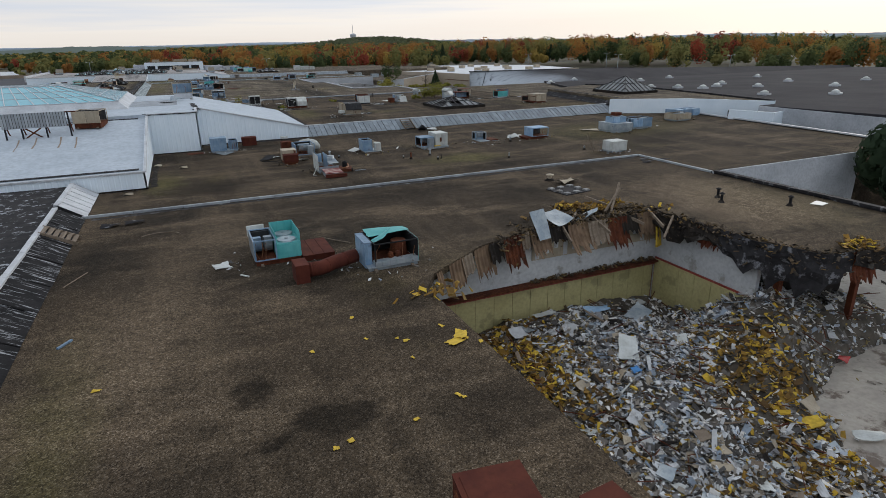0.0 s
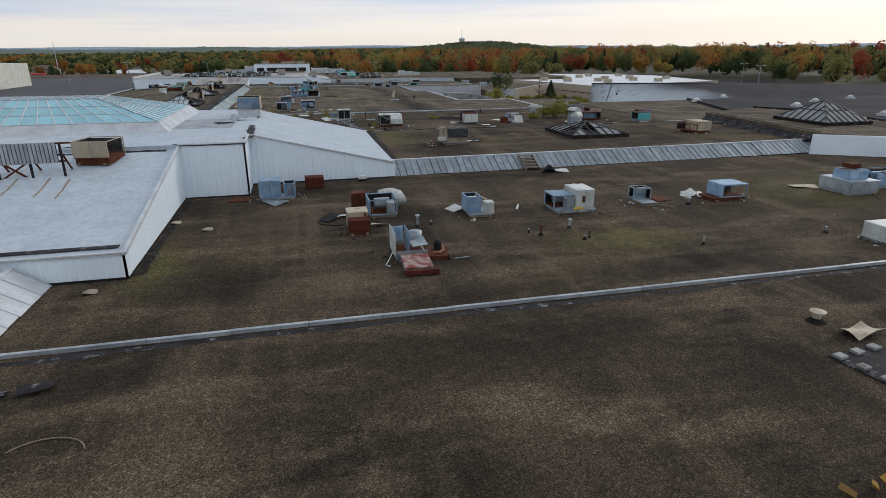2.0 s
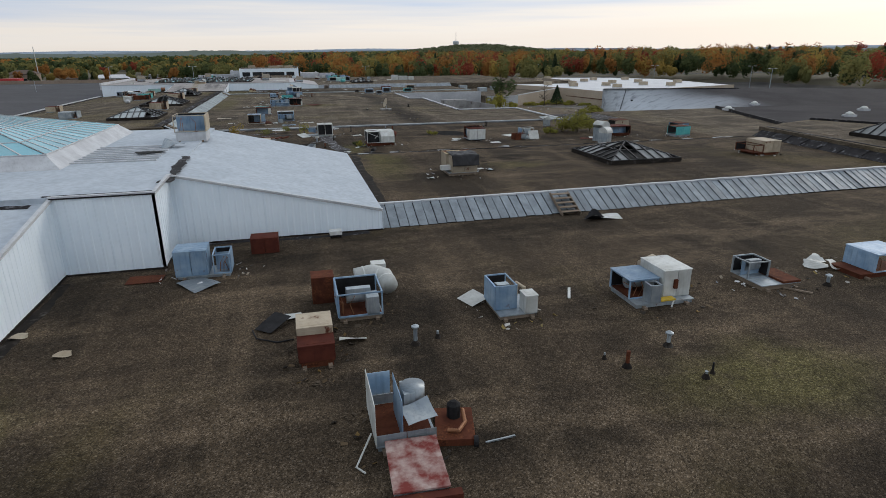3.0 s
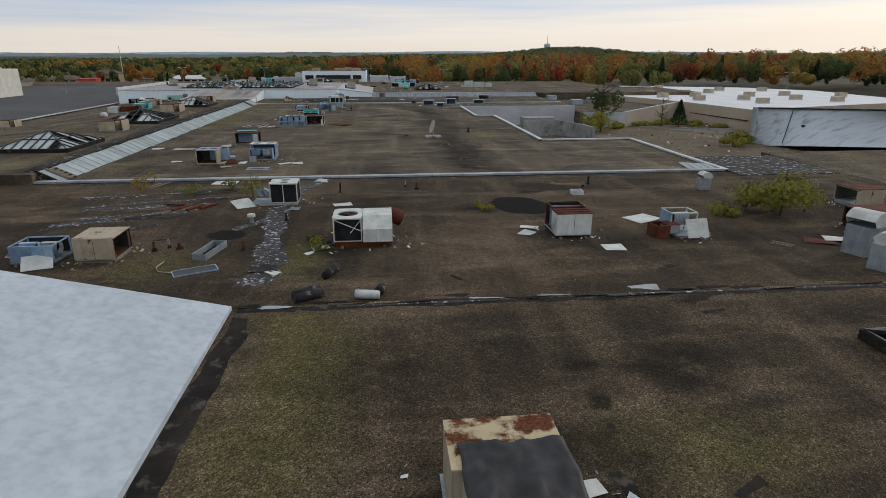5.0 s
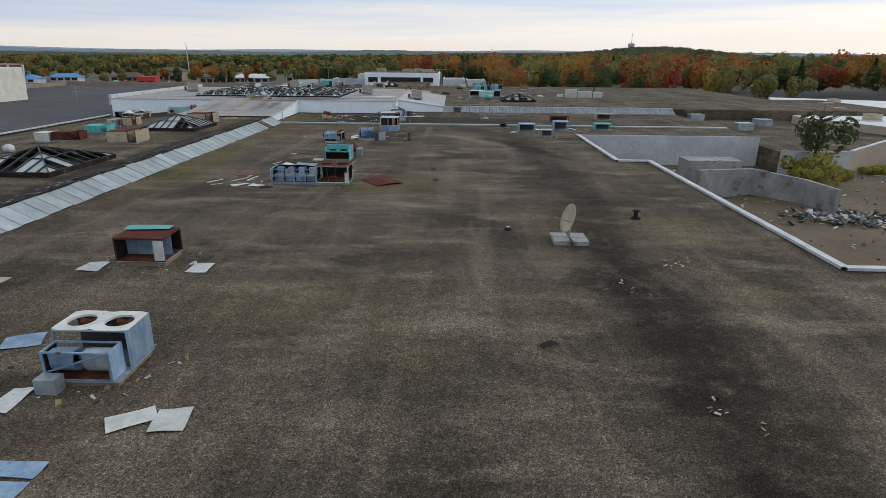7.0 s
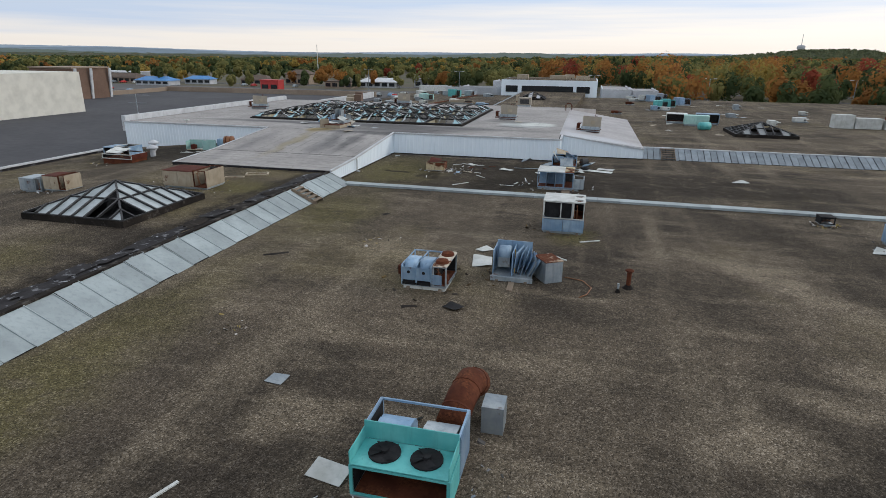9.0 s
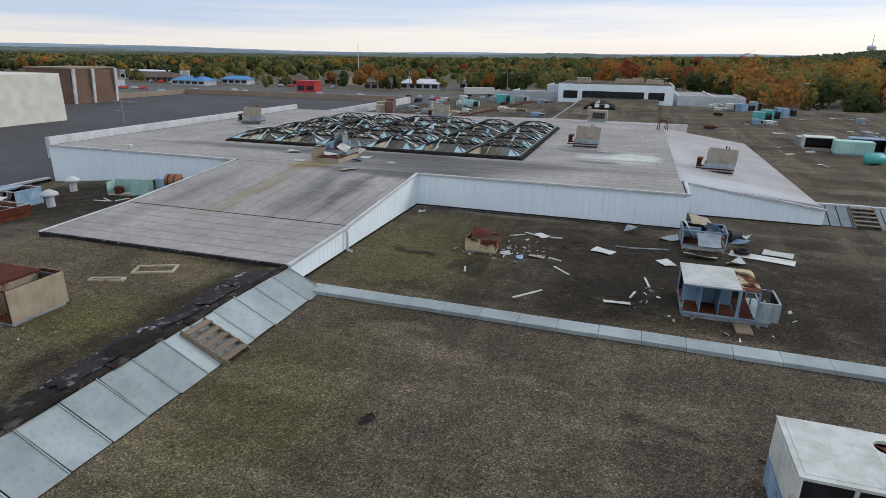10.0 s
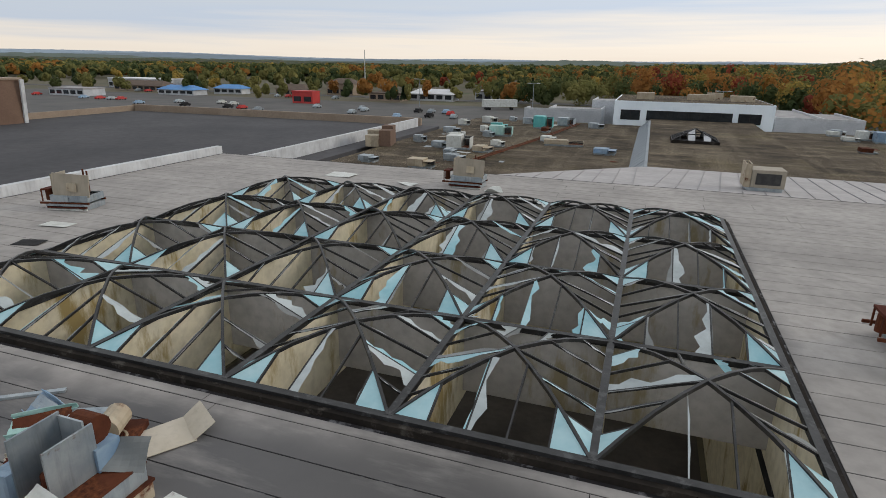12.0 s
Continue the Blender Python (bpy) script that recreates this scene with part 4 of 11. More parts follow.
ob = root("sign_tower", pose(-104, 290, Z_L), "brown panelled tower with white corner strips", "building")
part("body", box(-6, 6, -5.5, 5.5, -2, 7.0), M_BROWNWALL, ob)
for x, y in ((6.05, -5.2), (6.05, -0.6), (6.05, 5.2)):
    part("corner_strip", bar((x, y, 0.0), (x + 0.7, y, 7.0), 0.35, 0.6), M_WHITEFLASH, ob)
part("coping", box(-6.2, 6.25, -5.7, 5.7, 7.0, 7.3), M_TANWALL, ob)

# white storey on the far roof with its strip windows
ob = root("white_storey", pose(7.4, 338.4, Z_K), "white rendered storey with dark strip windows", "building")
part("wall", box(-13.2, 13.2, 0, 24, -1.5, 4.35), M_SIDING, ob)
part("roof_slab", box(-12.9, 12.9, 0.3, 23.7, 4.35, 4.41), M_GRAVEL, ob, "brown gravel roof")
for x0, x1 in ((-11.9, -8.6), (-7.4, 6.7), (7.7, 11.2)):
    w = part("window", box(x0, x1, -0.05, 0.06, 1.1, 2.7), M_GLASSDARK, ob, "dark strip window")
    fr = bmesh.new()
    for k in range(max(2, int((x1 - x0) / 1.6)) + 1):
        x = x0 + (x1 - x0) * k / max(2, int((x1 - x0) / 1.6))
        add_box(fr, x - 0.04, x + 0.04, -0.09, -0.02, 1.05, 2.75)
    add_box(fr, x0, x1, -0.09, -0.02, 2.7, 2.78)
    add_box(fr, x0, x1, -0.09, -0.02, 1.02, 1.1)
    part("frame", fr, M_BLACK, w)
for x, y, w, h in ((-8, 6, 1.6, 1.2), (2, 9, 2.4, 1.0), (5, 16, 1.4, 1.1), (9, 8, 2.0, 1.0)):
    put("rooftop_unit", box(7.4 + x - w, 7.4 + x + w, 338.4 + y, 338.4 + y + 2.5, Z_K + 4.41, Z_K + 4.41 + h), M_CREAM, "small cream unit on the white storey roof", "rooftop unit")
for k, (x0, x1, y0, y1, h) in enumerate(((-20, -9, 352, 362, 1.3), (-12, -6.5, 362.5, 376, 2.6), (22, 30, 345, 372, 1.6), (31, 38, 352, 372, 1.1), (-26, -20.2, 356, 362, 0.8))):
    ob = root("annex", pose((x0 + x1) / 2, y0, Z_K), "grey annex with pale parapet on the far roof", "building", "far annexes")
    a, d = (x1 - x0) / 2, y1 - y0
    part("wall", box(-a, a, 0, d, -7.3, h), M_WALL, ob)
    part("roof_slab", box(-a + 0.3, a - 0.3, 0.3, d - 0.3, h, h + 0.05), M_GREYROOF, ob)
    c = bmesh.new()
    for s in (-a, a - 0.3):
        add_box(c, s, s + 0.3, 0, d, h + 0.004, h + 0.4)
    add_box(c, -a + 0.31, a - 0.31, 0, 0.3, h + 0.004, h + 0.4)
    part("parapet", c, M_WHITEFLASH, ob)

# raised middle roof beyond the court, with a sloped metal edge
roof("roof_raised", [(0.6, 271), (15.5, 271), (17.5, 338), (0.6, 338)], 0, 8.6, M_GRAVEL, "raised mossy gravel roof beyond the court")
strip("flashing_strip_7", (-1.0, 334), (-1.0, 271.5), (1.6, 0), Z_K, 8.62, 2.0, M_STRIPGREY, M_STRIPGREY, "grey sloped metal edge of the raised roof", 9)

# ---- parking, road and low commercial buildings ----
def slab(name, x0, x1, y0, y1, z, mat, label):
    return put(name, box(x0, x1, y0, y1, -0.3, z), mat, label, name.split("_")[0], "structure")


slab("parking_1", -330, 260, 363, 470, 0.02, M_ASPHALT, "worn grey parking lot behind the mall")
slab("parking_2", 195, 300, -120, 362.5, 0.025, M_ASPHALT, "worn grey parking lot at the side")
slab("road_1", -700, 500, 500, 512, 0.03, M_ASPHALT, "grey road beyond the parking lot")
M_BLUEROOF = mottled("blue_roof", (0.05, 0.20, 0.48), (0.07, 0.26, 0.55), 0.5, 0.3, 4)
M_RED = mottled("red_paint", (0.42, 0.025, 0.025), (0.50, 0.04, 0.035), 0.5, 0.3, 4)
M_SHINGLE = mottled("brown_shingle", (0.09, 0.065, 0.05), (0.14, 0.10, 0.075), 0.9, 0.5, 5)


def shop(x, y, w, d, h, wall, top, label, pitched=True, rz=0.0):
    ob = root("shop", pose(x, y, 0, 0, 0, rz), label, "building", "shops beyond the parking lot")
    part("wall", box(-w / 2, w / 2, -d / 2, d / 2, -0.2, h), wall, ob)
    bm = bmesh.new()
    if pitched:
        e = 0.8
        v = [bm.verts.new(q) for q in ((-w / 2 - e, -d / 2 - e, h), (w / 2 + e, -d / 2 - e, h), (w / 2 + e, d / 2 + e, h), (-w / 2 - e, d / 2 + e, h), (-w / 2 + d / 3, 0, h + d * 0.22), (w / 2 - d / 3, 0, h + d * 0.22))]
        for f in ((0, 1, 5, 4), (1, 2, 5), (2, 3, 4, 5), (3, 0, 4), (3, 2, 1, 0)):
            bm.faces.new([v[k] for k in f])
    else:
        add_box(bm, -w / 2 - 0.2, w / 2 + 0.2, -d / 2 - 0.2, d / 2 + 0.2, h, h + 0.6)
    part("roof", bm, top, ob)
    n = max(2, int(w / 4))
    for k in range(n):
        cx = -w / 2 + (k + 0.5) * w / n
        part("window", box(cx - w / n * 0.36, cx + w / n * 0.36, -d / 2 - 0.06, -d / 2 + 0.02, 0.8, min(h - 0.5, 2.9)), M_GLASSDARK, ob)
    return ob


shop(-226, 470, 22, 10, 2.6, M_WALL, M_BLUEROOF, "low shop with a bright blue roof")
shop(-213, 492, 16, 9, 2.8, M_WALL, M_BLUEROOF, "low shop with a blue hipped roof", True, 8)
shop(-178, 500, 18, 12, 3.0, M_TANWALL, M_SHINGLE, "tan restaurant with brown hipped roof")
shop(-141, 450, 10, 6, 4.6, M_RED, M_RED, "bright red box-shaped shop", False)
shop(-118, 486, 16, 10, 3.2, M_TANWALL, M_SHINGLE, "tan shop with flat dark roof", False)
shop(-100, 500, 22, 10, 3.2, M_WALL, M_WHITEROOF, "white shop with shallow roof")
shop(-160, 520, 16, 12, 6, M_TANWALL, M_SHINGLE, "taller tan building with brown roof")
shop(-270, 490, 34, 12, 3, M_TANWALL, M_SHINGLE, "long low tan shop row")
shop(-262, 440, 22, 12, 3, M_WALL, M_GREYROOF, "low grey-roofed shop by the road", False)
shop(-70, 520, 26, 14, 4, M_WALL, M_GREYROOF, "low pale shop near the trees", False)
shop(-300, 520, 40, 20, 5, M_WALL, M_WHITEROOF, "wide white store beyond the car park", False)
# parked lorry
ob = root("lorry_trailer", pose(-56.5, 457, 0, 0, 0, 30), "white box trailer parked behind the mall", "trailer")
part("box", box(-7, 7, -1.3, 1.3, 1.2, 4.0), M_WHITE, ob)
for x in (-5.5, -4.3, 5):
    part("wheel", tube([(x, -1.25, 0.5), (x, 1.25, 0.5)], 0.5, 12), M_BLACK, ob)


def car(x, y, rz, mat, label):
    ob = root("car", pose(x, y, 0, 0, 0, rz), label, "car", "parked cars")
    bm = bmesh.new()
    add_box(bm, -2.2, 2.2, -0.88, 0.88, 0.35, 0.95)
    v = add_box(bm, -1.3, 1.2, -0.82, 0.82, 0.95, 1.5)
    for q in v[4:]:
        q.co.x *= 0.7
    part("body", bm, mat, ob)
    for sx in (-1.4, 1.4):
        for sy in (-0.8, 0.8):
            part("wheel", tube([(sx, sy - 0.1, 0.33), (sx, sy + 0.1, 0.33)], 0.33, 10), M_BLACK, ob)


rnd = random.Random(5)
paints = [(M_WHITE, "white parked car"), (M_BLACK, "black parked car"), (M_GALV, "silver parked car"), (M_RED, "red parked car"), (M_BLUE, "blue grey parked car")]
for k in range(34):
    m, lab = rnd.choice(paints)
    car(rnd.uniform(-300, -60), rnd.choice((405, 411, 423, 429, 480)) + rnd.uniform(-1, 1), rnd.choice((90, 270)) + rnd.uniform(-4, 4), m, lab + " on the grey lot")


def street_lamp(x, y, h, arms=2):
    ob = root("street_lamp", pose(x, y, 0), "tall grey parking lot lamp with two heads", "street lamp", "parking lot lamps")
    part("pole", tube([(0, 0, 0), (0, 0, h)], 0.16, 8, [0.18, 0.10]), M_GALV, ob)
    for s in (-1, 1):
        part("arm", bar((0, 0, h), (s * 1.4, 0, h + 0.1), 0.09), M_GALV, ob)
        part("head", box(s * 1.7 - 0.55, s * 1.7 + 0.55, -0.28, 0.28, h, h + 0.22), M_WHITE, ob)


for x, y, h in ((60, 400, 11), (110, 410, 11), (160, 385, 11), (205, 330, 11), (215, 260, 11), (225, 200, 11), (20, 415, 11), (-40, 440, 11), (-90, 455, 11), (240, 300, 11), (180, 430, 11), (85, 440, 11)):
    street_lamp(x, y, h)
ob = root("flagpole", pose(-160, 545, 0), "very tall bare pole beyond the shops", "pole")
part("pole", tube([(0, 0, 0), (0, 0, 24)], 0.3, 8, [0.35, 0.2]), M_WHITE, ob)

# ---- woods ----
def leafy(name, tones, fine=0.35):
    m, n, l, p = node_mat(name, 0.9)
    p.inputs["Specular IOR Level"].default_value = 0.15
    g = n.new("ShaderNodeNewGeometry")
    c = blend(n, l, noise_fac(n, l, g.outputs["Position"], 0.075, 0.42, 0.60, 2), tones[0], tones[1])
    c = blend(n, l, mulf(n, l, g.outputs["Random Per Island"], 0.35), c, tones[2])
    l.new(c, p.inputs["Base Color"])
    tr = n.new("ShaderNodeBsdfTranslucent")
    mx = n.new("ShaderNodeMixShader")
    mx.inputs[0].default_value = 0.45
    l.new(c, tr.inputs["Color"])
    l.new(p.outputs[0], mx.inputs[1])
    l.new(tr.outputs[0], mx.inputs[2])
    l.new(mx.outputs[0], n["Material Output"].inputs["Surface"])
    return m


LEAF = {
    "green": leafy("green_leaves", ((0.062, 0.088, 0.036), (0.115, 0.134, 0.052), (0.050, 0.070, 0.032))),
    "olive": leafy("olive_leaves", ((0.175, 0.178, 0.064), (0.270, 0.245, 0.088), (0.120, 0.126, 0.050))),
    "yellow": leafy("yellow_leaves", ((0.300, 0.225, 0.060), (0.420, 0.300, 0.080), (0.200, 0.150, 0.050))),
    "orange": leafy("orange_leaves", ((0.310, 0.145, 0.045), (0.400, 0.200, 0.055), (0.200, 0.095, 0.036))),
    "red": leafy("red_leaves", ((0.250, 0.060, 0.036), (0.350, 0.085, 0.045), (0.150, 0.046, 0.030))),
    # softer, greyer leaf tones: the haze of distance mixed into the colour
    "hazy": leafy("haze_tinted_leaves", ((0.115, 0.138, 0.078), (0.165, 0.172, 0.095), (0.100, 0.122, 0.074))),
    "bush": leafy("bush_leaves", ((0.235, 0.225, 0.050), (0.340, 0.305, 0.065), (0.170, 0.175, 0.045)), 0.2),
    "dark": leafy("evergreen_needles", ((0.045, 0.070, 0.038), (0.066, 0.092, 0.048), (0.034, 0.054, 0.031))),
}
M_BARK = mottled("bark", (0.055, 0.042, 0.032), (0.10, 0.08, 0.06), 0.95, 2, 16, world_space=False)
nrg = np.random.default_rng(11)


def crown_quads(cx, cy, base, h, r, n, size, conic):
    """Leaf clumps: n small quads scattered through an uneven crown."""
    u = nrg.normal(size=(n, 3))
    u /= np.linalg.norm(u, axis=1)[:, None]
    if conic:
        f = nrg.random(n) ** 0.7
        rad = r * (1 - f) * (0.65 + 0.35 * nrg.random(n))
        a = nrg.random(n) * 2 * np.pi
        c = np.stack([cx + rad * np.cos(a), cy + rad * np.sin(a), base + h * (0.08 + 0.92 * f)], 1)
    else:
        k = nrg.integers(4, 8)
        lobes = np.stack([nrg.normal(0, 0.42, k), nrg.normal(0, 0.42, k), nrg.uniform(-0.35, 0.42, k)], 1)
        lr = nrg.uniform(0.45, 0.7, k)
        which = nrg.integers(0, k, n)
        q = lobes[which] + u * (lr[which] * (0.75 + 0.25 * nrg.random(n)))[:, None]
        c = np.stack([cx + q[:, 0] * r, cy + q[:, 1] * r, base + h * (0.48 + 0.48 * q[:, 2])], 1)
    t = np.cross(u, nrg.normal(size=(n, 3)))
    t /= np.linalg.norm(t, axis=1)[:, None]
    b = np.cross(u, t)
    s = size * (0.6 + 0.8 * nrg.random(n))[:, None]
    return np.stack([c - t * s - b * s * 0.8, c + t * s - b * s * 0.7, c + t * s * 0.8 + b * s, c - t * s * 0.9 + b * s * 0.8], 1)


def from_quads(name, quads, mat):
    me = bpy.data.meshes.new(name)
    v = quads.reshape(-1, 3)
    n = len(quads)
    me.vertices.add(len(v))
    me.vertices.foreach_set("co", v.ravel())
    me.loops.add(4 * n)
    me.loops.foreach_set("vertex_index", np.arange(4 * n))
    me.polygons.add(n)
    me.polygons.foreach_set("loop_start", np.arange(0, 4 * n, 4))
    me.polygons.foreach_set("loop_total", np.full(n, 4))
    me.update()
    me.validate()
    me.materials.append(mat)
    return me


def terrain(x, y):
    """Height of the wooded land beyond the mall."""
    d = math.hypot(x - 10, y - 150)
    z = 0.0
    z += 9.0 * max(0.0, min(1.0, (d - 420) / 900)) * (0.6 + 0.4 * math.sin(x * 0.004 + 1.0))
    z += 22.0 * math.exp(-(((x - 560) / 170) ** 2 + ((y - 1750) / 300) ** 2)) + 6.0 * math.exp(-(((x - 600) / 500) ** 2 + ((y - 1700) / 400) ** 2))
    z += 7.0 * math.exp(-(((x - 420) / 260) ** 2 + ((y - 480) / 380) ** 2))
    return z


bags = {k: [] for k in LEAF}
spots = []
for k in range(3300):
    a = nrg.uniform(-1.05, 1.25)
    d = 300 + 620 * nrg.random() ** 1.35
    spots.append((15 + d * math.sin(a), 170 + d * math.cos(a), d))
for k in range(950):
    if k % 2:
        x, y = nrg.uniform(225, 420), nrg.uniform(-60, 360)
    else:
        x, y = nrg.uniform(45, 400), nrg.uniform(345, 470)
    spots.append((x, y, 300.0))
for x, y, d in spots:
    if -345 < x < 40 and y < (440 if x < -40 else 470) + (30 if nrg.random() < 0.5 else 0):
        continue
    if 160 < x < 222 and y < 330:
        continue
    if x < -60 and y < 560 and nrg.random() < 0.72:
        continue
    if x < -20 and nrg.random() < 0.25:
        continue
    zone = noise.noise((x / 55, y / 55, 2.0)) + 0.45 * nrg.normal() * 0.6
    if x > 40 and nrg.random() < 0.30:
        continue
    warm = math.exp(-(((x - 130) / 240) ** 2))
    red = noise.noise((x / 30, y / 30, 9.0)) + 0.26 * nrg.normal()
    if warm > 0.2 and red > 0.52 - 0.14 * warm:
        kind = "red" if nrg.random() < 0.4 else "orange"
    elif red < -0.36:
        kind = ("yellow" if nrg.random() < 0.5 else "orange") if warm > 0.3 else ("yellow" if nrg.random() < 0.30 else "orange" if nrg.random() < 0.35 else "olive")
    elif zone > 0.10:
        kind = "olive"
    elif nrg.random() < 0.12:
        kind = "dark"
    else:
        kind = "green"
    z = terrain(x, y)
    tall = 1.0 if x > 20 else max(0.62, 1.0 + (x - 20) / 320)
    h = nrg.uniform(9.5, 18.5) * tall * {"dark": 0.80, "green": 0.85, "red": 1.06, "orange": 1.06}.get(kind, 0.98)
    near = d < 440
    n = 420 if near else 170
    w = h * nrg.uniform(0.26, 0.40) if kind != "dark" else h * 0.24
    bags[kind].append(crown_quads(x, y, z + (0.8 if kind == "dark" else 0.5), h, w, n, 0.42 if near else 0.75, kind == "dark"))
for k in range(2600):
    a, d = nrg.uniform(-1.0, 1.1), 640 + 560 * nrg.random()
    x, y = 15 + d * math.sin(a), 170 + d * math.cos(a)
    tone = noise.noise((x / 70, y / 70, 4.0)) + 0.35 * nrg.normal()
    kind = "orange" if tone > 0.62 else "yellow" if tone < -0.62 else "olive" if tone > 0.15 else "green"
    bags[kind].append(crown_quads(x, y, terrain(x, y) + 2, nrg.uniform(9, 15) * (1.0 if x > 0 else 0.8), nrg.uniform(4.5, 7.5), 60, 1.25, False))
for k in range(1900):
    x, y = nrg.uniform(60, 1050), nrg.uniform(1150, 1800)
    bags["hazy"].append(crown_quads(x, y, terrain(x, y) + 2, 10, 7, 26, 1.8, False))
WORD = {"hazy": "haze-tinted olive", "bush": "yellow green", "green": "green broadleaf", "olive": "fading olive", "yellow": "yellow autumn", "orange": "orange autumn", "red": "deep red autumn", "dark": "dark evergreen"}
for k, some in bags.items():
    if not some:
        continue
    ob = new("far_woods", from_quads("far_woods", np.concatenate(some), LEAF[k]))
    tagged(ob, WORD[k] + " tree crowns in the far woods", "woods", "", "stuff")

# rolling wooded land further out, and ridges with haze painted into their tones
def canopy(name, r0, r1, nr, na, a0, a1, amp, cell, mat, label, lift=0.0):
    bm = bmesh.new()
    rows = []
    for i in range(nr + 1):
        r = r0 * (r1 / r0) ** (i / nr)
        row = []
        for j in range(na + 1):
            a = a0 + (a1 - a0) * j / na
            x, y = 15 + r * math.sin(a), 170 + r * math.cos(a)
            b = noise.noise((x / cell, y / cell, 3.0)) + 0.6 * noise.noise((x / cell * 2.3, y / cell * 2.3, 7.0))
            row.append(bm.verts.new((x, y, terrain(x, y) + lift + amp * (0.55 + 0.6 * b))))
        rows.append(row)
    for i in range(nr):
        for j in range(na):
            bm.faces.new((rows[i][j], rows[i + 1][j], rows[i + 1][j + 1], rows[i][j + 1]))
    bmesh.ops.reverse_faces(bm, faces=bm.faces)
    return put(name, bm, mat, label, "woods", "stuff")


def woods_mat(name, cell, tones, far=None):
    m, n, l, p = node_mat(name, 0.95)
    p.inputs["Specular IOR Level"].default_value = 0.1
    g = n.new("ShaderNodeNewGeometry")
    vo = n.new("ShaderNodeTexVoronoi")
    vo.inputs["Scale"].default_value = 1.0 / cell
    l.new(g.outputs["Position"], vo.inputs["Vector"])
    sp = n.new("ShaderNodeSeparateColor")
    l.new(vo.outputs["Color"], sp.inputs[0])
    r = n.new("ShaderNodeValToRGB")
    r.color_ramp.interpolation = "CONSTANT"
    e = r.color_ramp.elements
    while len(e) < len(tones):
        e.new(0.5)
    for k, tone in enumerate(tones):
        e[k].position, e[k].color = k / len(tones), (*tone, 1)
    l.new(sp.outputs[0], r.inputs[0])
    l.new(blend(n, l, mulf(n, l, noise_fac(n, l, g.outputs["Position"], 0.4, 0.35, 0.7, 4), 0.6), r.outputs[0], (0.018, 0.022, 0.01)), p.inputs["Base Color"])
    return m


# canopy tones lean blue, with distance haze put into them
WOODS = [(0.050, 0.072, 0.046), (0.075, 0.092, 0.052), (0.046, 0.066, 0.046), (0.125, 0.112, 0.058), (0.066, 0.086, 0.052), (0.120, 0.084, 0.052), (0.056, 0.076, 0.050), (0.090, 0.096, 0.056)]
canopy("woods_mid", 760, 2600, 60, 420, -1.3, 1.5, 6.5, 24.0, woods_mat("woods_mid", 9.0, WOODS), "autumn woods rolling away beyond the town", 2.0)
# ridge tones turn paler and bluer with distance: haze put into the colour
M_RIDGE = [mottled("wooded_ridge", (0.085, 0.115, 0.10), (0.10, 0.13, 0.105), 1.0, 0.004, 0.03, bump=0), mottled("haze_tinted_ridge", (0.15, 0.20, 0.245), (0.165, 0.215, 0.26), 1.0, 0.002, 0.02, bump=0), mottled("far_haze_tinted_ridge", (0.25, 0.32, 0.39), (0.26, 0.33, 0.40), 1.0, 0.002, 0.02, bump=0)]
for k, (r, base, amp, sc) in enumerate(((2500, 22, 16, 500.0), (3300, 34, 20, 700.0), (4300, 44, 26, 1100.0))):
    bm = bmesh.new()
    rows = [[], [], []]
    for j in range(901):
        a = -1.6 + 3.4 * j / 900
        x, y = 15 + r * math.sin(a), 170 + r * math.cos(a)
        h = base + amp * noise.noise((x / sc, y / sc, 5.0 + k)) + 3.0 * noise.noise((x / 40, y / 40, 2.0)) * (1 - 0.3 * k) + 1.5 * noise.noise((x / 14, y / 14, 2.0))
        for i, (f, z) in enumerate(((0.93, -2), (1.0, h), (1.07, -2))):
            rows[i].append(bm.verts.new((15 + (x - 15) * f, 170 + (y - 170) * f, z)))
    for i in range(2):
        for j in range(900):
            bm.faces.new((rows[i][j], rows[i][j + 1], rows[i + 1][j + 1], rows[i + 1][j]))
    put("backdrop_%d" % (k + 1), bm, M_RIDGE[k], "low wooded ridge at the horizon in haze-tinted colour", "hills", "structure", smooth=True)

# water tower on the hill
ob = root("water_tower", pose(560, 1990, 22), "pale water tower with a mast on the wooded hill", "water tower")
part("tank", tube([(0, 0, 22), (0, 0, 25), (0, 0, 31), (0, 0, 34), (0, 0, 35)], 9, 20, [4, 10, 10, 7, 1]), M_WALL, ob)
for k in range(6):
    a = k * math.pi / 3
    part("leg", bar((9 * math.cos(a), 9 * math.sin(a), -15), (8 * math.cos(a), 8 * math.sin(a), 25), 1.0), M_WALL, ob)
part("mast", tube([(0, 0, 34), (0, 0, 62)], 0.8, 6, [0.9, 0.5]), M_WALL, ob)

# ---- collapsed shop bay ----
PIT_Z = 1.3
M_YELLOW = mottled("yellow_panel", (0.42, 0.37, 0.17), (0.48, 0.43, 0.21), 0.7, 0.6, 6, third=(0.30, 0.27, 0.13))
M_REDTRIM = mottled("red_trim", (0.22, 0.03, 0.02), (0.28, 0.05, 0.035), 0.6, 1, 8)
M_DRYWALL = mottled("drywall", (0.46, 0.47, 0.48), (0.56, 0.57, 0.57), 0.9, 0.5, 5, third=(0.30, 0.29, 0.27))
M_INSUL = varied("yellow_insulation", [(0.50, 0.32, 0.03), (0.22, 0.12, 0.02), (0.66, 0.45, 0.05), (0.10, 0.055, 0.02), (0.33, 0.20, 0.03), (0.15, 0.085, 0.02), (0.06, 0.04, 0.02), (0.27, 0.145, 0.02), (0.18, 0.11, 0.03)], 0.95, 5)
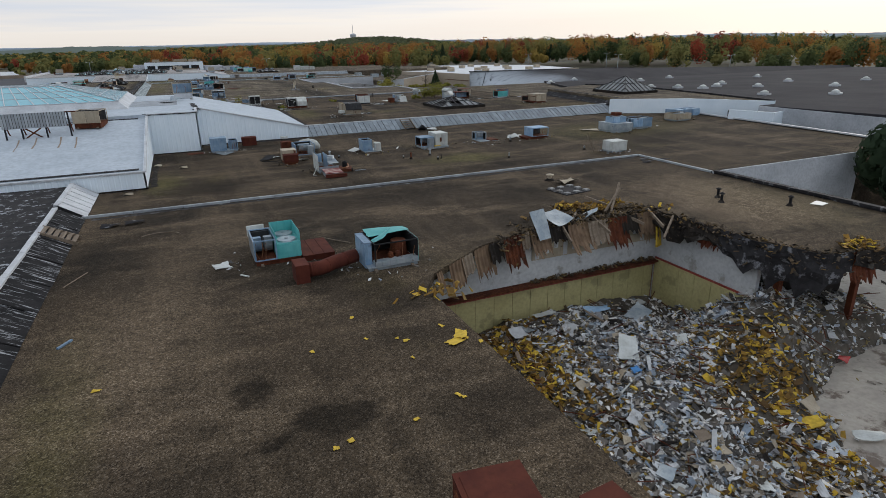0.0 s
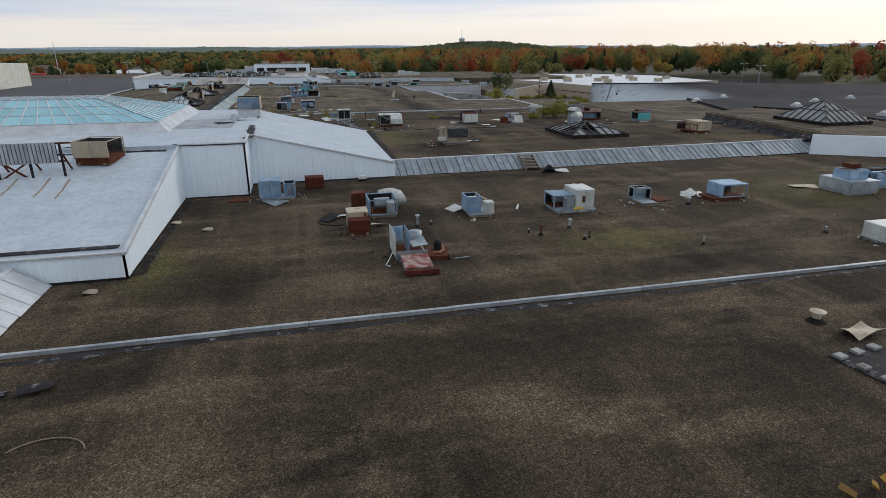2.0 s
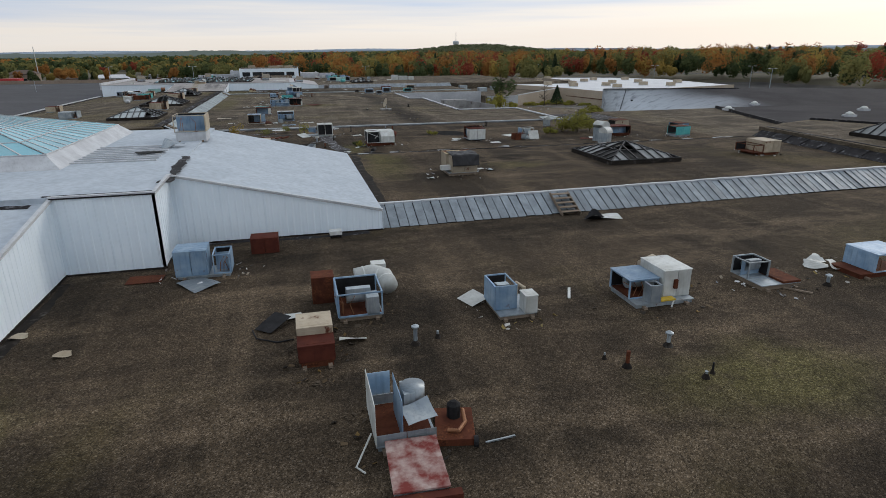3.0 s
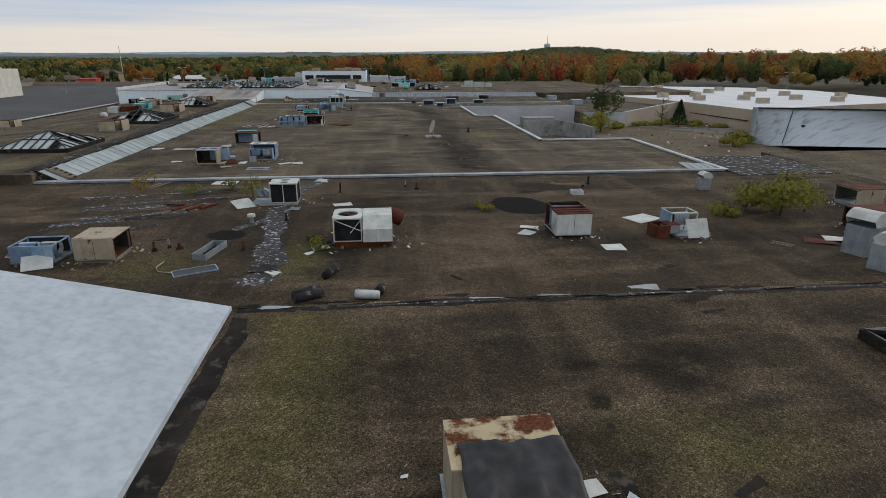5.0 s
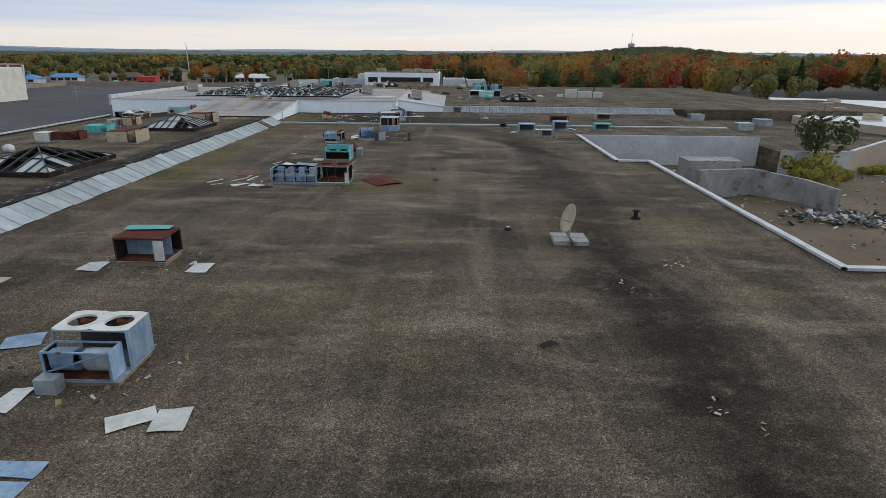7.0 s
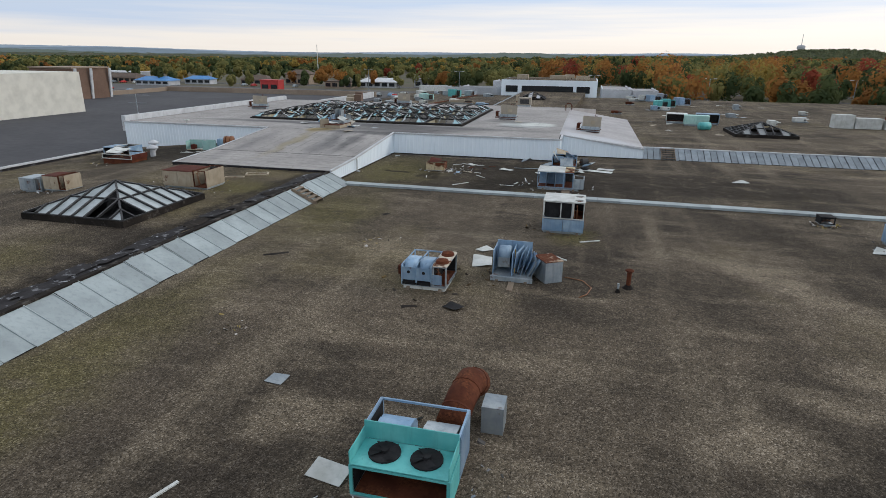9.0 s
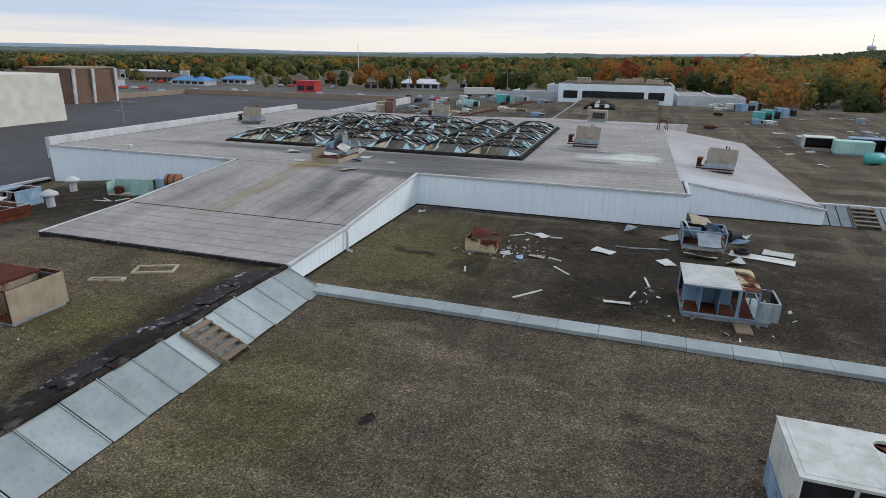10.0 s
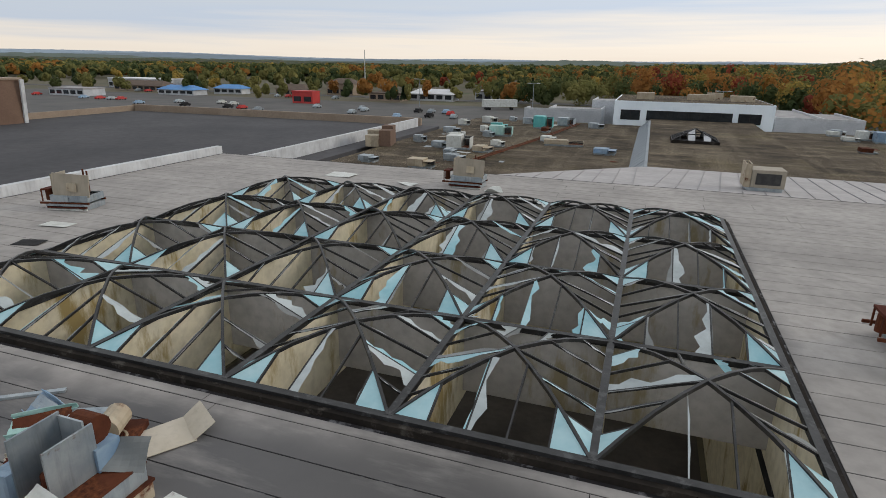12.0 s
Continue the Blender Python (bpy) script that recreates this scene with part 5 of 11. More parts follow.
M_SCRAP = varied("rubble", [(0.22, 0.22, 0.23), (0.50, 0.50, 0.50), (0.08, 0.075, 0.07), (0.14, 0.12, 0.10), (0.70, 0.71, 0.72), (0.05, 0.045, 0.04), (0.30, 0.25, 0.18), (0.25, 0.30, 0.36), (0.10, 0.09, 0.08)], 0.85, 6)
M_MIXED = varied("mixed_rubble", [(0.14, 0.12, 0.10), (0.28, 0.21, 0.07), (0.24, 0.21, 0.18), (0.48, 0.46, 0.43), (0.08, 0.07, 0.06), (0.34, 0.25, 0.06), (0.60, 0.58, 0.55)], 0.9, 6)
M_SHRED = varied("roofing_shreds", [(0.05, 0.035, 0.022), (0.09, 0.06, 0.03), (0.03, 0.024, 0.018), (0.13, 0.09, 0.05), (0.16, 0.10, 0.03), (0.06, 0.045, 0.03)], 0.95, 6)
M_DIRT = mottled("dirt_heap", (0.040, 0.033, 0.025), (0.11, 0.092, 0.07), 0.95, 0.7, 7, third=(0.24, 0.23, 0.22))
M_SLAB = mottled("stained_slab", (0.30, 0.27, 0.235), (0.42, 0.385, 0.33), 0.85, 0.35, 4, third=(0.13, 0.10, 0.08))

put("pit_floor", box(16.05, 110, -40, 38.6, 0.3, PIT_Z), M_SLAB, "stained concrete floor of the collapsed bay", "floor", "structure")
# back wall: yellow panels, red trim, white drywall above
put("wall_pit_back", box(16.1, 34.2, 38.75, 39.0, 0.3, 7.3), M_DRYWALL, "white drywall of the opened shop, torn", "wall", "structure")
ob = put("wall_pit_panels", box(16.1, 33.7, 38.66, 38.745, 0.3, 4.25), M_REDTRIM, "dull yellow wall panels under a red trim", "wall", "structure")
rnd = random.Random(9)
x = 16.15
while x < 33.6:
    w = min(1.2, 33.65 - x)
    part("panel", box(x, x + w - 0.025, 38.62, 38.658, 0.4, 4.12), M_YELLOW, ob)
    x += w
part("trim", box(16.1, 33.7, 38.45, 38.655, 4.13, 4.34), M_REDTRIM, ob)
part("ledge", box(16.1, 33.7, 38.15, 38.745, 4.345, 4.45), M_RUST, ob)
put("wall_pit_right", box(33.75, 34.0, 31.4, 38.74, 0.3, 7.3), M_DRYWALL, "white drywall return, torn at the top", "wall", "structure")
ob = put("wall_pit_right_panels", box(33.66, 33.745, 31.6, 38.5, 0.3, 4.6), M_REDTRIM, "yellow wall panels of the side wall", "wall", "structure")
y = 31.65
while y < 38.4:
    part("panel", box(33.62, 33.658, y, min(y + 1.17, 38.44), 0.4, 4.5), M_YELLOW, ob)
    y += 1.2
# wall toned near black, so the overhang's shade sits in its colour
put("wall_pit_under", box(34.31, 44.6, 33.5, 33.8, 0.3, 7.34), M_TARRY, "back wall coloured dark for the shade under the overhang", "wall", "structure")
for x, y in ((34.4, 30.6), (39.5, 29.8), (44.2, 29.5)):
    put("column", box(x, x + 0.3, y, y + 0.3, 0.9, 7.34), M_RUST, "rusted steel column under the torn roof", "column")
# torn roof edge: slab rim, ribbed deck hanging down, insulation tufts
EDGE = [(16.1, 22.0), (16.1, 33.6), (17.0, 35.0), (20.6, 37.4), (25.4, 39.0), (29.2, 40.6), (33.4, 39.6), (33.7, 33.5), (34.2, 30.6), (35.0, 28.9), (38.4, 28.3), (44.6, 27.8)]


def edge_at(f):
    tot = [math.dist(a, b) for a, b in zip(EDGE, EDGE[1:])]
    d = f * sum(tot)
    for (a, b), t in zip(zip(EDGE, EDGE[1:]), tot):
        if d <= t:
            k = d / t
            return Vector((a[0] + (b[0] - a[0]) * k, a[1] + (b[1] - a[1]) * k, 0)), Vector((b[0] - a[0], b[1] - a[1], 0)).normalized()
        d -= t
    return Vector((*EDGE[-1], 0)), Vector((1, 0, 0))


def hung_deck(at, w, drop, rz, lean, mat, seed):
    """A torn length of ribbed roof deck hanging from the edge."""
    r = random.Random(seed)
    bm = bmesh.new()
    n = max(4, int(w / 0.075))
    grid = []
    ends = [1 - r.uniform(0, 0.35) for _ in range(n + 1)]
    for i in range(n + 1):
        col = []
        for j in range(7):
            s = j / 6 * ends[i]
            x = (i / n - 0.5) * w
            z = -s * drop
            y = -(0.10 * math.sin(s * 2.2) + lean * s * s) + (0.03 if (i // 2) % 2 else -0.03)
            col.append(bm.verts.new((x + 0.05 * s * math.sin(i), y, z)))
        grid.append(col)
    for i in range(n):
        for j in range(6):
            bm.faces.new((grid[i][j], grid[i + 1][j], grid[i + 1][j + 1], grid[i][j + 1]))
    ob = put("roof_deck", bm, mat, "torn ribbed steel roof deck hanging from the edge", "roof deck", group="torn roof deck")
    ob.matrix_world = Matrix.Translation(at) @ pose(0, 0, 0, 0, 0, rz)
    so = ob.modifiers.new("thick", "SOLIDIFY")
    so.thickness = 0.012
    return ob


for k, (x, y, w, d, rz, lean, mat) in enumerate([(18.6, 36.1, 1.4, 1.5, 33, 0.3, M_DECK), (20.7, 37.4, 1.6, 1.7, 28, 0.35, M_DECK), (22.9, 38.1, 1.5, 1.9, 18, 0.45, M_RUST), (24.9, 38.8, 1.3, 1.5, 18, 0.7, M_DECK), (27.6, 39.8, 1.8, 1.6, 22, 1.0, M_DECK), (30.2, 40.2, 1.7, 1.8, -10, 0.9, M_RUST), (32.3, 39.9, 1.2, 1.5, -14, 0.5, M_DECK), (17.3, 35.2, 0.8, 1.0, 50, 0.2, M_DECK), (36.8, 28.5, 1.5, 1.6, -12, 0.5, M_RUST), (40.2, 28.2, 1.6, 1.3, -10, 0.4, M_DECK), (21.6, 37.7, 1.1, 1.2, 24, 0.3, M_TARRY), (24.0, 38.5, 1.0, 1.1, 20, 0.2, M_WOOD), (26.2, 39.2, 1.4, 0.9, 18, 0.3, M_TARRY), (28.9, 40.3, 1.5, 1.4, 12, 0.6, M_WOOD), (31.2, 40.1, 1.2, 1.1, -12, 0.5, M_TARRY), (32.9, 39.5, 1.0, 1.9, -40, 0.4, M_DECK), (33.5, 36.8, 1.5, 0.8, -85, 0.2, M_TARRY), (33.6, 34.6, 1.6, 1.3, -85, 0.3, M_RUST), (19.4, 36.6, 1.0, 1.1, 33, 0.2, M_WOOD)]):
    if 24.3 < x < 33.3:
        y, rz = 38.55, rz * 0.3
    hung_deck((x, y - 0.05, Z_AB - 0.05), w, d, rz, lean, mat, k)
for k, (x, y, z, w, d, rx, rz) in enumerate([(24.9, 38.5, 7.9, 0.9, 1.7, 62, 12), (26.3, 38.9, 8.0, 1.5, 1.3, 20, 25), (28.6, 39.3, 7.6, 1.2, 1.6, -35, 40)]):
    ob = put("roof_sheet", sheet(w, d, 0.12, 0.015, k, 8, 0.25), M_GALV, "bent galvanised roof sheet over the torn edge", "roof sheet", group="bent roof sheets")
    ob.matrix_world = pose(x, y, z, rx, 0, rz)


def tufts(name, spots, mat, label, size, seed, flat=0.5, kind="stuff"):
    """Loose angular scraps in one mesh, each its own piece."""
    r = random.Random(seed)
    bm = bmesh.new()
    for p in spots:
        s = size * r.uniform(0.4, 1.5)
        m = Matrix.Translation(p) @ Euler((r.uniform(-0.8, 0.8), r.uniform(-0.8, 0.8), r.uniform(0, 6.3))).to_matrix().to_4x4()
        v = add_box(bm, -s, s, -s * r.uniform(0.10, 0.75), s * r.uniform(0.10, 0.75), -s * 0.5 * flat * 0.3, s * 0.5 * flat * r.uniform(0.2, 1), m)
        for q in v:
            q.co += Vector((r.uniform(-1, 1), r.uniform(-1, 1), r.uniform(-1, 1))) * s * 0.22
    return put(name, bm, mat, label, "debris", kind)


rnd = random.Random(21)
spots = []
for k in range(1500):
    p, t = edge_at(rnd.uniform(0.36, 1.0))
    n = Vector((t.y, -t.x, 0))
    o = abs(rnd.gauss(0, 0.30))
    spots.append((p.x + n.x * (o - 0.15) + rnd.uniform(-0.3, 0.3), p.y + n.y * (o - 0.15) + rnd.uniform(-0.3, 0.3), Z_AB + 0.06 - o * rnd.uniform(0.2, 2.2)))
tufts("edge_debris", spots, M_SHRED, "brown shreds of roofing along the torn edge", 0.10, 4, 0.4)
spots = []
for cx, cy, n in ((16.2, 33.2, 26), (16.6, 32.5, 12), (26.5, 39.9, 30), (29.0, 41.3, 150), (31.5, 40.9, 70), (37.5, 29.0, 120), (42.0, 28.6, 140), (30.2, 40.4, 60), (33.6, 38.9, 12), (44.5, 30.5, 30)):
    for k in range(n):
        spots.append((cx + rnd.gauss(0, 0.55), cy + rnd.gauss(0, 0.30), Z_AB + 0.04 + rnd.random() * 0.12))
tufts("edge_insulation", spots, M_INSUL, "bright yellow foam insulation torn from the roof", 0.15, 5, 0.35)
# heap: an uneven mound with scraps strewn over it
def heap_z(x, y):
    z = PIT_Z - 0.1
    z += 1.5 * math.exp(-(((x - 25) / 7) ** 2 + ((y - 33) / 5) ** 2))
    z += 1.3 * math.exp(-(((x - 30.5) / 3.2) ** 2 + ((y - 28.5) / 3.4) ** 2))
    z += 2.6 * math.exp(-(((x - 39) / 5.5) ** 2 + ((y - 31.2) / 2.3) ** 2))
    z += 2.3 * math.exp(-(((x - 34.3) / 2.3) ** 2 + ((y - 31.2) / 3.4) ** 2))
    z += 0.75 * math.exp(-(((x - 26.5) / 9) ** 4 + ((y - 38.6) / 2.4) ** 2))
    z += 0.9 * math.exp(-(((x - 24) / 6) ** 2 + ((y - 22) / 6) ** 2))
    z += 0.4 * noise.noise((x * 0.5, y * 0.5, 1.0)) + 0.22 * noise.noise((x * 1.6, y * 1.6, 4.0))
    clear = math.exp(-(((x - 39.5) / 6.6) ** 2 + ((y - 25.6) / 2.9) ** 2))
    return max(PIT_Z - 0.05, z - 2.6 * clear)


bm = bmesh.new()
nx, ny = 110, 100
g = [[bm.verts.new((16.15 + 28 * i / nx, 12 + 26.6 * j / ny, heap_z(16.15 + 28 * i / nx, 12 + 26.6 * j / ny))) for j in range(ny + 1)] for i in range(nx + 1)]
for i in range(nx):
    for j in range(ny):
        bm.faces.new((g[i][j], g[i + 1][j], g[i + 1][j + 1], g[i][j + 1]))
put("rubble_heap", bm, M_DIRT, "mound of dirt and crushed drywall", "rubble", "stuff")


def strewn(n, keep, seed, zoff=0.05):
    r = random.Random(seed)
    out = []
    while len(out) < n:
        x, y = r.uniform(16.4, 44), r.uniform(12, 38.3)
        z = heap_z(x, y)
        if z < PIT_Z + 0.02 and r.random() > 0.04:
            continue
        if r.random() < keep(x, y):
            out.append((x, y, z + zoff * r.uniform(-0.3, 2.0)))
    return out


def yellowish(x, y):
    a = 1.3 * math.exp(-(((x - 20.3) / 3.4) ** 2 + ((y - 33.5) / 4.6) ** 2))
    b = math.exp(-(((x - 30.8) / 2.6) ** 2 + ((y - 28.3) / 2.6) ** 2))
    c = math.exp(-(((x - 30) / 5) ** 2 + ((y - 23.0) / 1.6) ** 2)) * 0.7
    return min(1.0, a + b + c)


def greyish(x, y):
    a = math.exp(-(((x - 27) / 4.2) ** 2 + ((y - 33.0) / 3.6) ** 2))
    b = math.exp(-(((x - 23.5) / 3) ** 2 + ((y - 26.0) / 6) ** 2)) * 0.8
    c = math.exp(-(((x - 29) / 4) ** 2 + ((y - 22) / 3.0) ** 2)) * 0.5
    d = math.exp(-(((x - 36) / 4) ** 2 + ((y - 32) / 2.0) ** 2)) * 0.7
    return min(1.0, a + b + c + d)


tufts("insulation_debris", strewn(3400, yellowish, 31), M_INSUL, "shreds of yellow insulation over the rubble", 0.17, 6, 0.3)
tufts("drywall_debris", strewn(4600, lambda x, y: greyish(x, y) * (1 - 0.7 * yellowish(x, y)), 32), M_SCRAP, "broken pale drywall and metal scraps", 0.18, 7, 0.35)
tufts("fine_debris", strewn(5200, lambda x, y: 0.9, 33), M_MIXED, "fine mixed brown and grey demolition rubble", 0.085, 8, 0.8)
tufts("pale_debris", strewn(5600, lambda x, y: (0.15 + greyish(x, y)) * (1 - 0.8 * yellowish(x, y)), 34), varied("pale_scraps", [(0.72, 0.74, 0.76), (0.58, 0.58, 0.58), (0.44, 0.50, 0.58), (0.76, 0.73, 0.68), (0.30, 0.27, 0.23)], 0.8), "pale scraps of ceiling tile and paper", 0.13, 9, 0.25)
# bent bars and pipes in the heap
r = random.Random(41)
bm = bmesh.new()
for x, y, z in strewn(260, lambda x, y: 0.8, 35):
    a, L = r.uniform(0, 6.3), r.uniform(0.5, 1.8)
    d = Vector((math.cos(a), math.sin(a), r.uniform(-0.1, 0.35))) * L
    add_bar(bm, Vector((x, y, z)), Vector((x, y, z)) + d, r.uniform(0.02, 0.05), 0.03)
put("bar_debris", bm, M_RUST, "bent rusty studs and rods in the rubble", "debris", "stuff")
# single large pieces that stand out
for k, (x, y, w, d, rx, ry, rz, mat, lab) in enumerate([
    (30.3, 36.0, 1.7, 1.1, 18, -12, 20, M_GALV, "large dented grey duct sheet on the rubble"), (26.2, 32.2, 1.0, 1.6, 25, 10, -30, M_WHITE, "crumpled white sheet on the rubble"),
    (23.2, 28.2, 0.8, 0.5, 12, 0, 30, M_DRYWALL, "broken drywall piece on the rubble"), (31.2, 26.0, 0.9, 0.7, 40, 0, 10, M_CREAM, "tan board leaning in the rubble"),
    (30.4, 25.2, 0.8, 0.8, -25, 10, 55, M_INSUL, "big torn slab of yellow foam"), (32.2, 23.9, 1.5, 0.5, 10, 5, -20, M_WHITE, "white door-sized sheet in the rubble"),
    (34.5, 24.0, 1.2, 1.0, 15, -8, 30, M_GALV, "crushed grey metal cabinet panel"), (22.5, 36.6, 1.0, 0.8, 15, 8, 10, M_DRYWALL, "white board against the yellow wall"),
    (24.7, 37.4, 1.5, 0.5, 8, 0, 5, M_WHITE, "white shelf board by the yellow wall"), (28.2, 37.2, 1.6, 0.6, 10, 0, -15, M_BLUE, "blue sign panel lying by the wall"),
    (37.4, 28.4, 0.7, 0.5, 5, 5, 25, M_RED, "red crumpled cloth at the heap edge"), (25.3, 30.6, 0.5, 0.4, 20, 0, 0, M_BLUEROOF, "small bright blue scrap"),
]):
    ob = put("scrap_sheet", sheet(w, d, 0.14, 0.03, 50 + k, 7, 0.2, 0.12), mat, lab, "scrap")
    ob.matrix_world = pose(x, y, heap_z(x, y) + 0.25, rx, ry, rz)

# upper back wall: tan board with pale daubs; dark roofing felt sagging over the side wall
ob = put("wall_pit_upper", box(24.6, 33.7, 38.71, 38.746, 5.75, 7.25), M_CREAM, "tan backing board with pale glue daubs", "wall", "structure")
for k in range(14):
    part("daub", box(24.8 + k * 0.64, 25.08 + k * 0.64, 38.69, 38.709, 5.8 + 0.25 * (k % 3), 6.9), M_DRYWALL, ob)


def felt_flap(pts, drop, seed, mat, label):
    """Torn felt hanging from the roof edge along points."""
    r = random.Random(seed)
    bm = bmesh.new()
    rows = []
    n = 16
    for i in range(n + 1):
        f = i / n * (len(pts) - 1)
        k = min(int(f), len(pts) - 2)
        a, b = Vector(pts[k]), Vector(pts[k + 1])
        p = a.lerp(b, f - k)
        d = drop * r.uniform(0.6, 1.1) * (0.35 + 0.65 * math.sin(math.pi * (i + 1) / (n + 2)))
        rows.append([bm.verts.new((p.x + 0.10 * math.sin(3 * j + i) - 0.10 * j, p.y - 0.06 * j + 0.05 * math.sin(i * 2.1), p.z - d * j / 4)) for j in range(5)])
    for a, b in zip(rows, rows[1:]):
        for j in range(4):
            bm.faces.new((a[j], b[j], b[j + 1], a[j + 1]))
    ob = put("roofing_felt", bm, mat, label, "roofing felt", group="hanging felt")
    so = ob.modifiers.new("thick", "SOLIDIFY")
    so.thickness = 0.03


felt_flap([(33.6, 33.9, Z_AB), (33.6, 32.0, Z_AB), (34.1, 30.5, Z_AB), (34.9, 28.8, Z_AB), (36.5, 28.5, Z_AB)], 2.3, 3, M_TAR, "black roofing felt sagging from the torn roof edge")
felt_flap([(33.3, 39.5, Z_AB), (33.5, 36.5, Z_AB), (33.6, 33.8, Z_AB)], 1.5, 4, M_TARRY, "dark torn roofing felt along the side wall")
felt_flap([(36.4, 28.4, Z_AB), (40.0, 28.1, Z_AB), (44.5, 27.8, Z_AB)], 1.2, 5, M_TARRY, "dark torn roofing felt over the rubble")
ob = put("insulation_batt", sheet(0.5, 1.3, 0.1, 0.10, 90, 6, 0.25), M_INSUL, "yellow insulation batt hanging in the corner", "insulation")
ob.matrix_world = pose(33.3, 38.2, 6.1, 82, 0, 35)
for k, (x, y, L, rz, lift) in enumerate(((30.3, 39.6, 1.9, 25, 1.1), (30.6, 39.4, 2.1, 40, 1.35), (31.0, 39.2, 1.6, 300, -0.5), (28.9, 39.0, 1.4, 280, -0.6), (26.5, 38.8, 1.3, 265, -0.7), (31.4, 40.2, 1.8, 130, 0.5), (33.0, 38.9, 2.4, 250, -0.4), (33.2, 37.0, 2.2, 215, -0.7), (28.6, 40.2, 1.6, 220, -0.5))):
    put("joist_end", bar((x, y, Z_AB), (x + L * math.cos(radians(rz)), y + L * math.sin(radians(rz)), Z_AB + lift), 0.10, 0.16), M_WOOD, "broken brown joist sticking up at the tear", "joist", group="broken joists")

# boards and crumpled sheets lying about the heap
r = random.Random(57)
for k, (x, y, z) in enumerate(strewn(120, lambda x, y: 0.25 + greyish(x, y), 58)):
    mat, lab = r.choice(((M_DRYWALL, "broken white drywall board"), (M_WHITE, "crumpled white sheet"), (M_GALV, "bent grey sheet metal"), (M_WOOD, "splintered weathered board"), (M_CREAM, "tan ceiling board piece"), (M_TARRY, "scrap of black roofing felt"), (M_DRYWALL, "broken white drywall board")))
    long = r.random() < 0.45
    w, d = (r.uniform(0.9, 2.0), r.uniform(0.10, 0.22)) if long else (r.uniform(0.4, 0.9), r.uniform(0.3, 0.7))
    ob = put("rubble_board", sheet(w, d, 0.05 if long else 0.12, 0.03, 200 + k, 4, 0.12, 0.15), mat, lab + " in the rubble", "debris", group="boards in the rubble")
    ob.matrix_world = pose(x, y, z + 0.06, r.uniform(-28, 28), r.uniform(-22, 22), r.uniform(0, 180))

r = random.Random(91)
spots = [(r.uniform(23.5, 33.6), 38.5 + abs(r.gauss(0, 0.8)), 7.30 + r.uniform(0.0, 0.45)) for _ in range(900)]
tufts("wall_head_debris", spots, M_SHRED, "brown shreds of deck and felt over the wall head", 0.13, 92, 0.4)
spots = [(r.uniform(24.5, 33.4), 38.35 + abs(r.gauss(0, 0.15)), 4.5 + r.uniform(0.0, 0.15)) for _ in range(260)]
tufts("ledge_debris", spots, M_SHRED, "brown shreds lying on the red ledge", 0.10, 93, 0.4)

# ---- skylights ----
M_FRAME = mottled("black_glazing_bar", (0.010, 0.0105, 0.011), (0.030, 0.030, 0.032), 0.42, 1.5, 9, 0.0, True, third=(0.06, 0.062, 0.064), spec=0.45)
M_PANE = painted("blue_coated_pane", (0.22, 0.44, 0.50), (0.40, 0.58, 0.62), 0, 0.2, 0, 0.7, 0.15, True, False)
M_TEALGLASS = painted("turquoise_pane", (0.16, 0.42, 0.50), (0.22, 0.49, 0.56), 0, 0.15, 0, 0.4, 0.2, True, False, tone=0.15)
M_GREYPANE = painted("clouded_pane", (0.22, 0.235, 0.235), (0.13, 0.14, 0.14), 0, 0.3, 0, 0.9, 0.4, True, False)
# pale tone of old glass, with reflected sky painted in
M_PALEPANE = painted("sky_toned_pane", (0.42, 0.47, 0.48), (0.28, 0.32, 0.33), 0, 0.3, 0, 0.9, 0.4, True, False)
# lit cream and shaded grey tones of one drywall, by the way walls face
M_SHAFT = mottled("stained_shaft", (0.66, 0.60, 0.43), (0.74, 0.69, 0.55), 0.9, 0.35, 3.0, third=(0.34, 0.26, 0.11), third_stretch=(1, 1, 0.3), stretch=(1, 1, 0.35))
M_SHAFTSHADE = mottled("shaded_shaft", (0.40, 0.385, 0.37), (0.50, 0.48, 0.46), 0.9, 0.35, 3.0, third=(0.30, 0.26, 0.17), third_stretch=(1, 1, 0.3))


def shard(bm, a, b, c, d, keep, r, side):
    """A ragged strip of glass left along one edge of the pane a b c d (a-b bottom, d-c top)."""
    n = 6
    lo = []
    for i in range(n + 1):
        f = i / n
        e = a.lerp(d, f) if side == 0 else b.lerp(c, f)
        o = b.lerp(c, f) if side == 0 else a.lerp(d, f)
        lo.append((e, e.lerp(o, max(0.0, keep * r.uniform(0.3, 1.5) * (1 - 0.5 * f)))))
    for (p, q), (p2, q2) in zip(lo, lo[1:]):
        v = [bm.verts.new(k) for k in (p, q, q2, p2)]
        bm.faces.new(v)


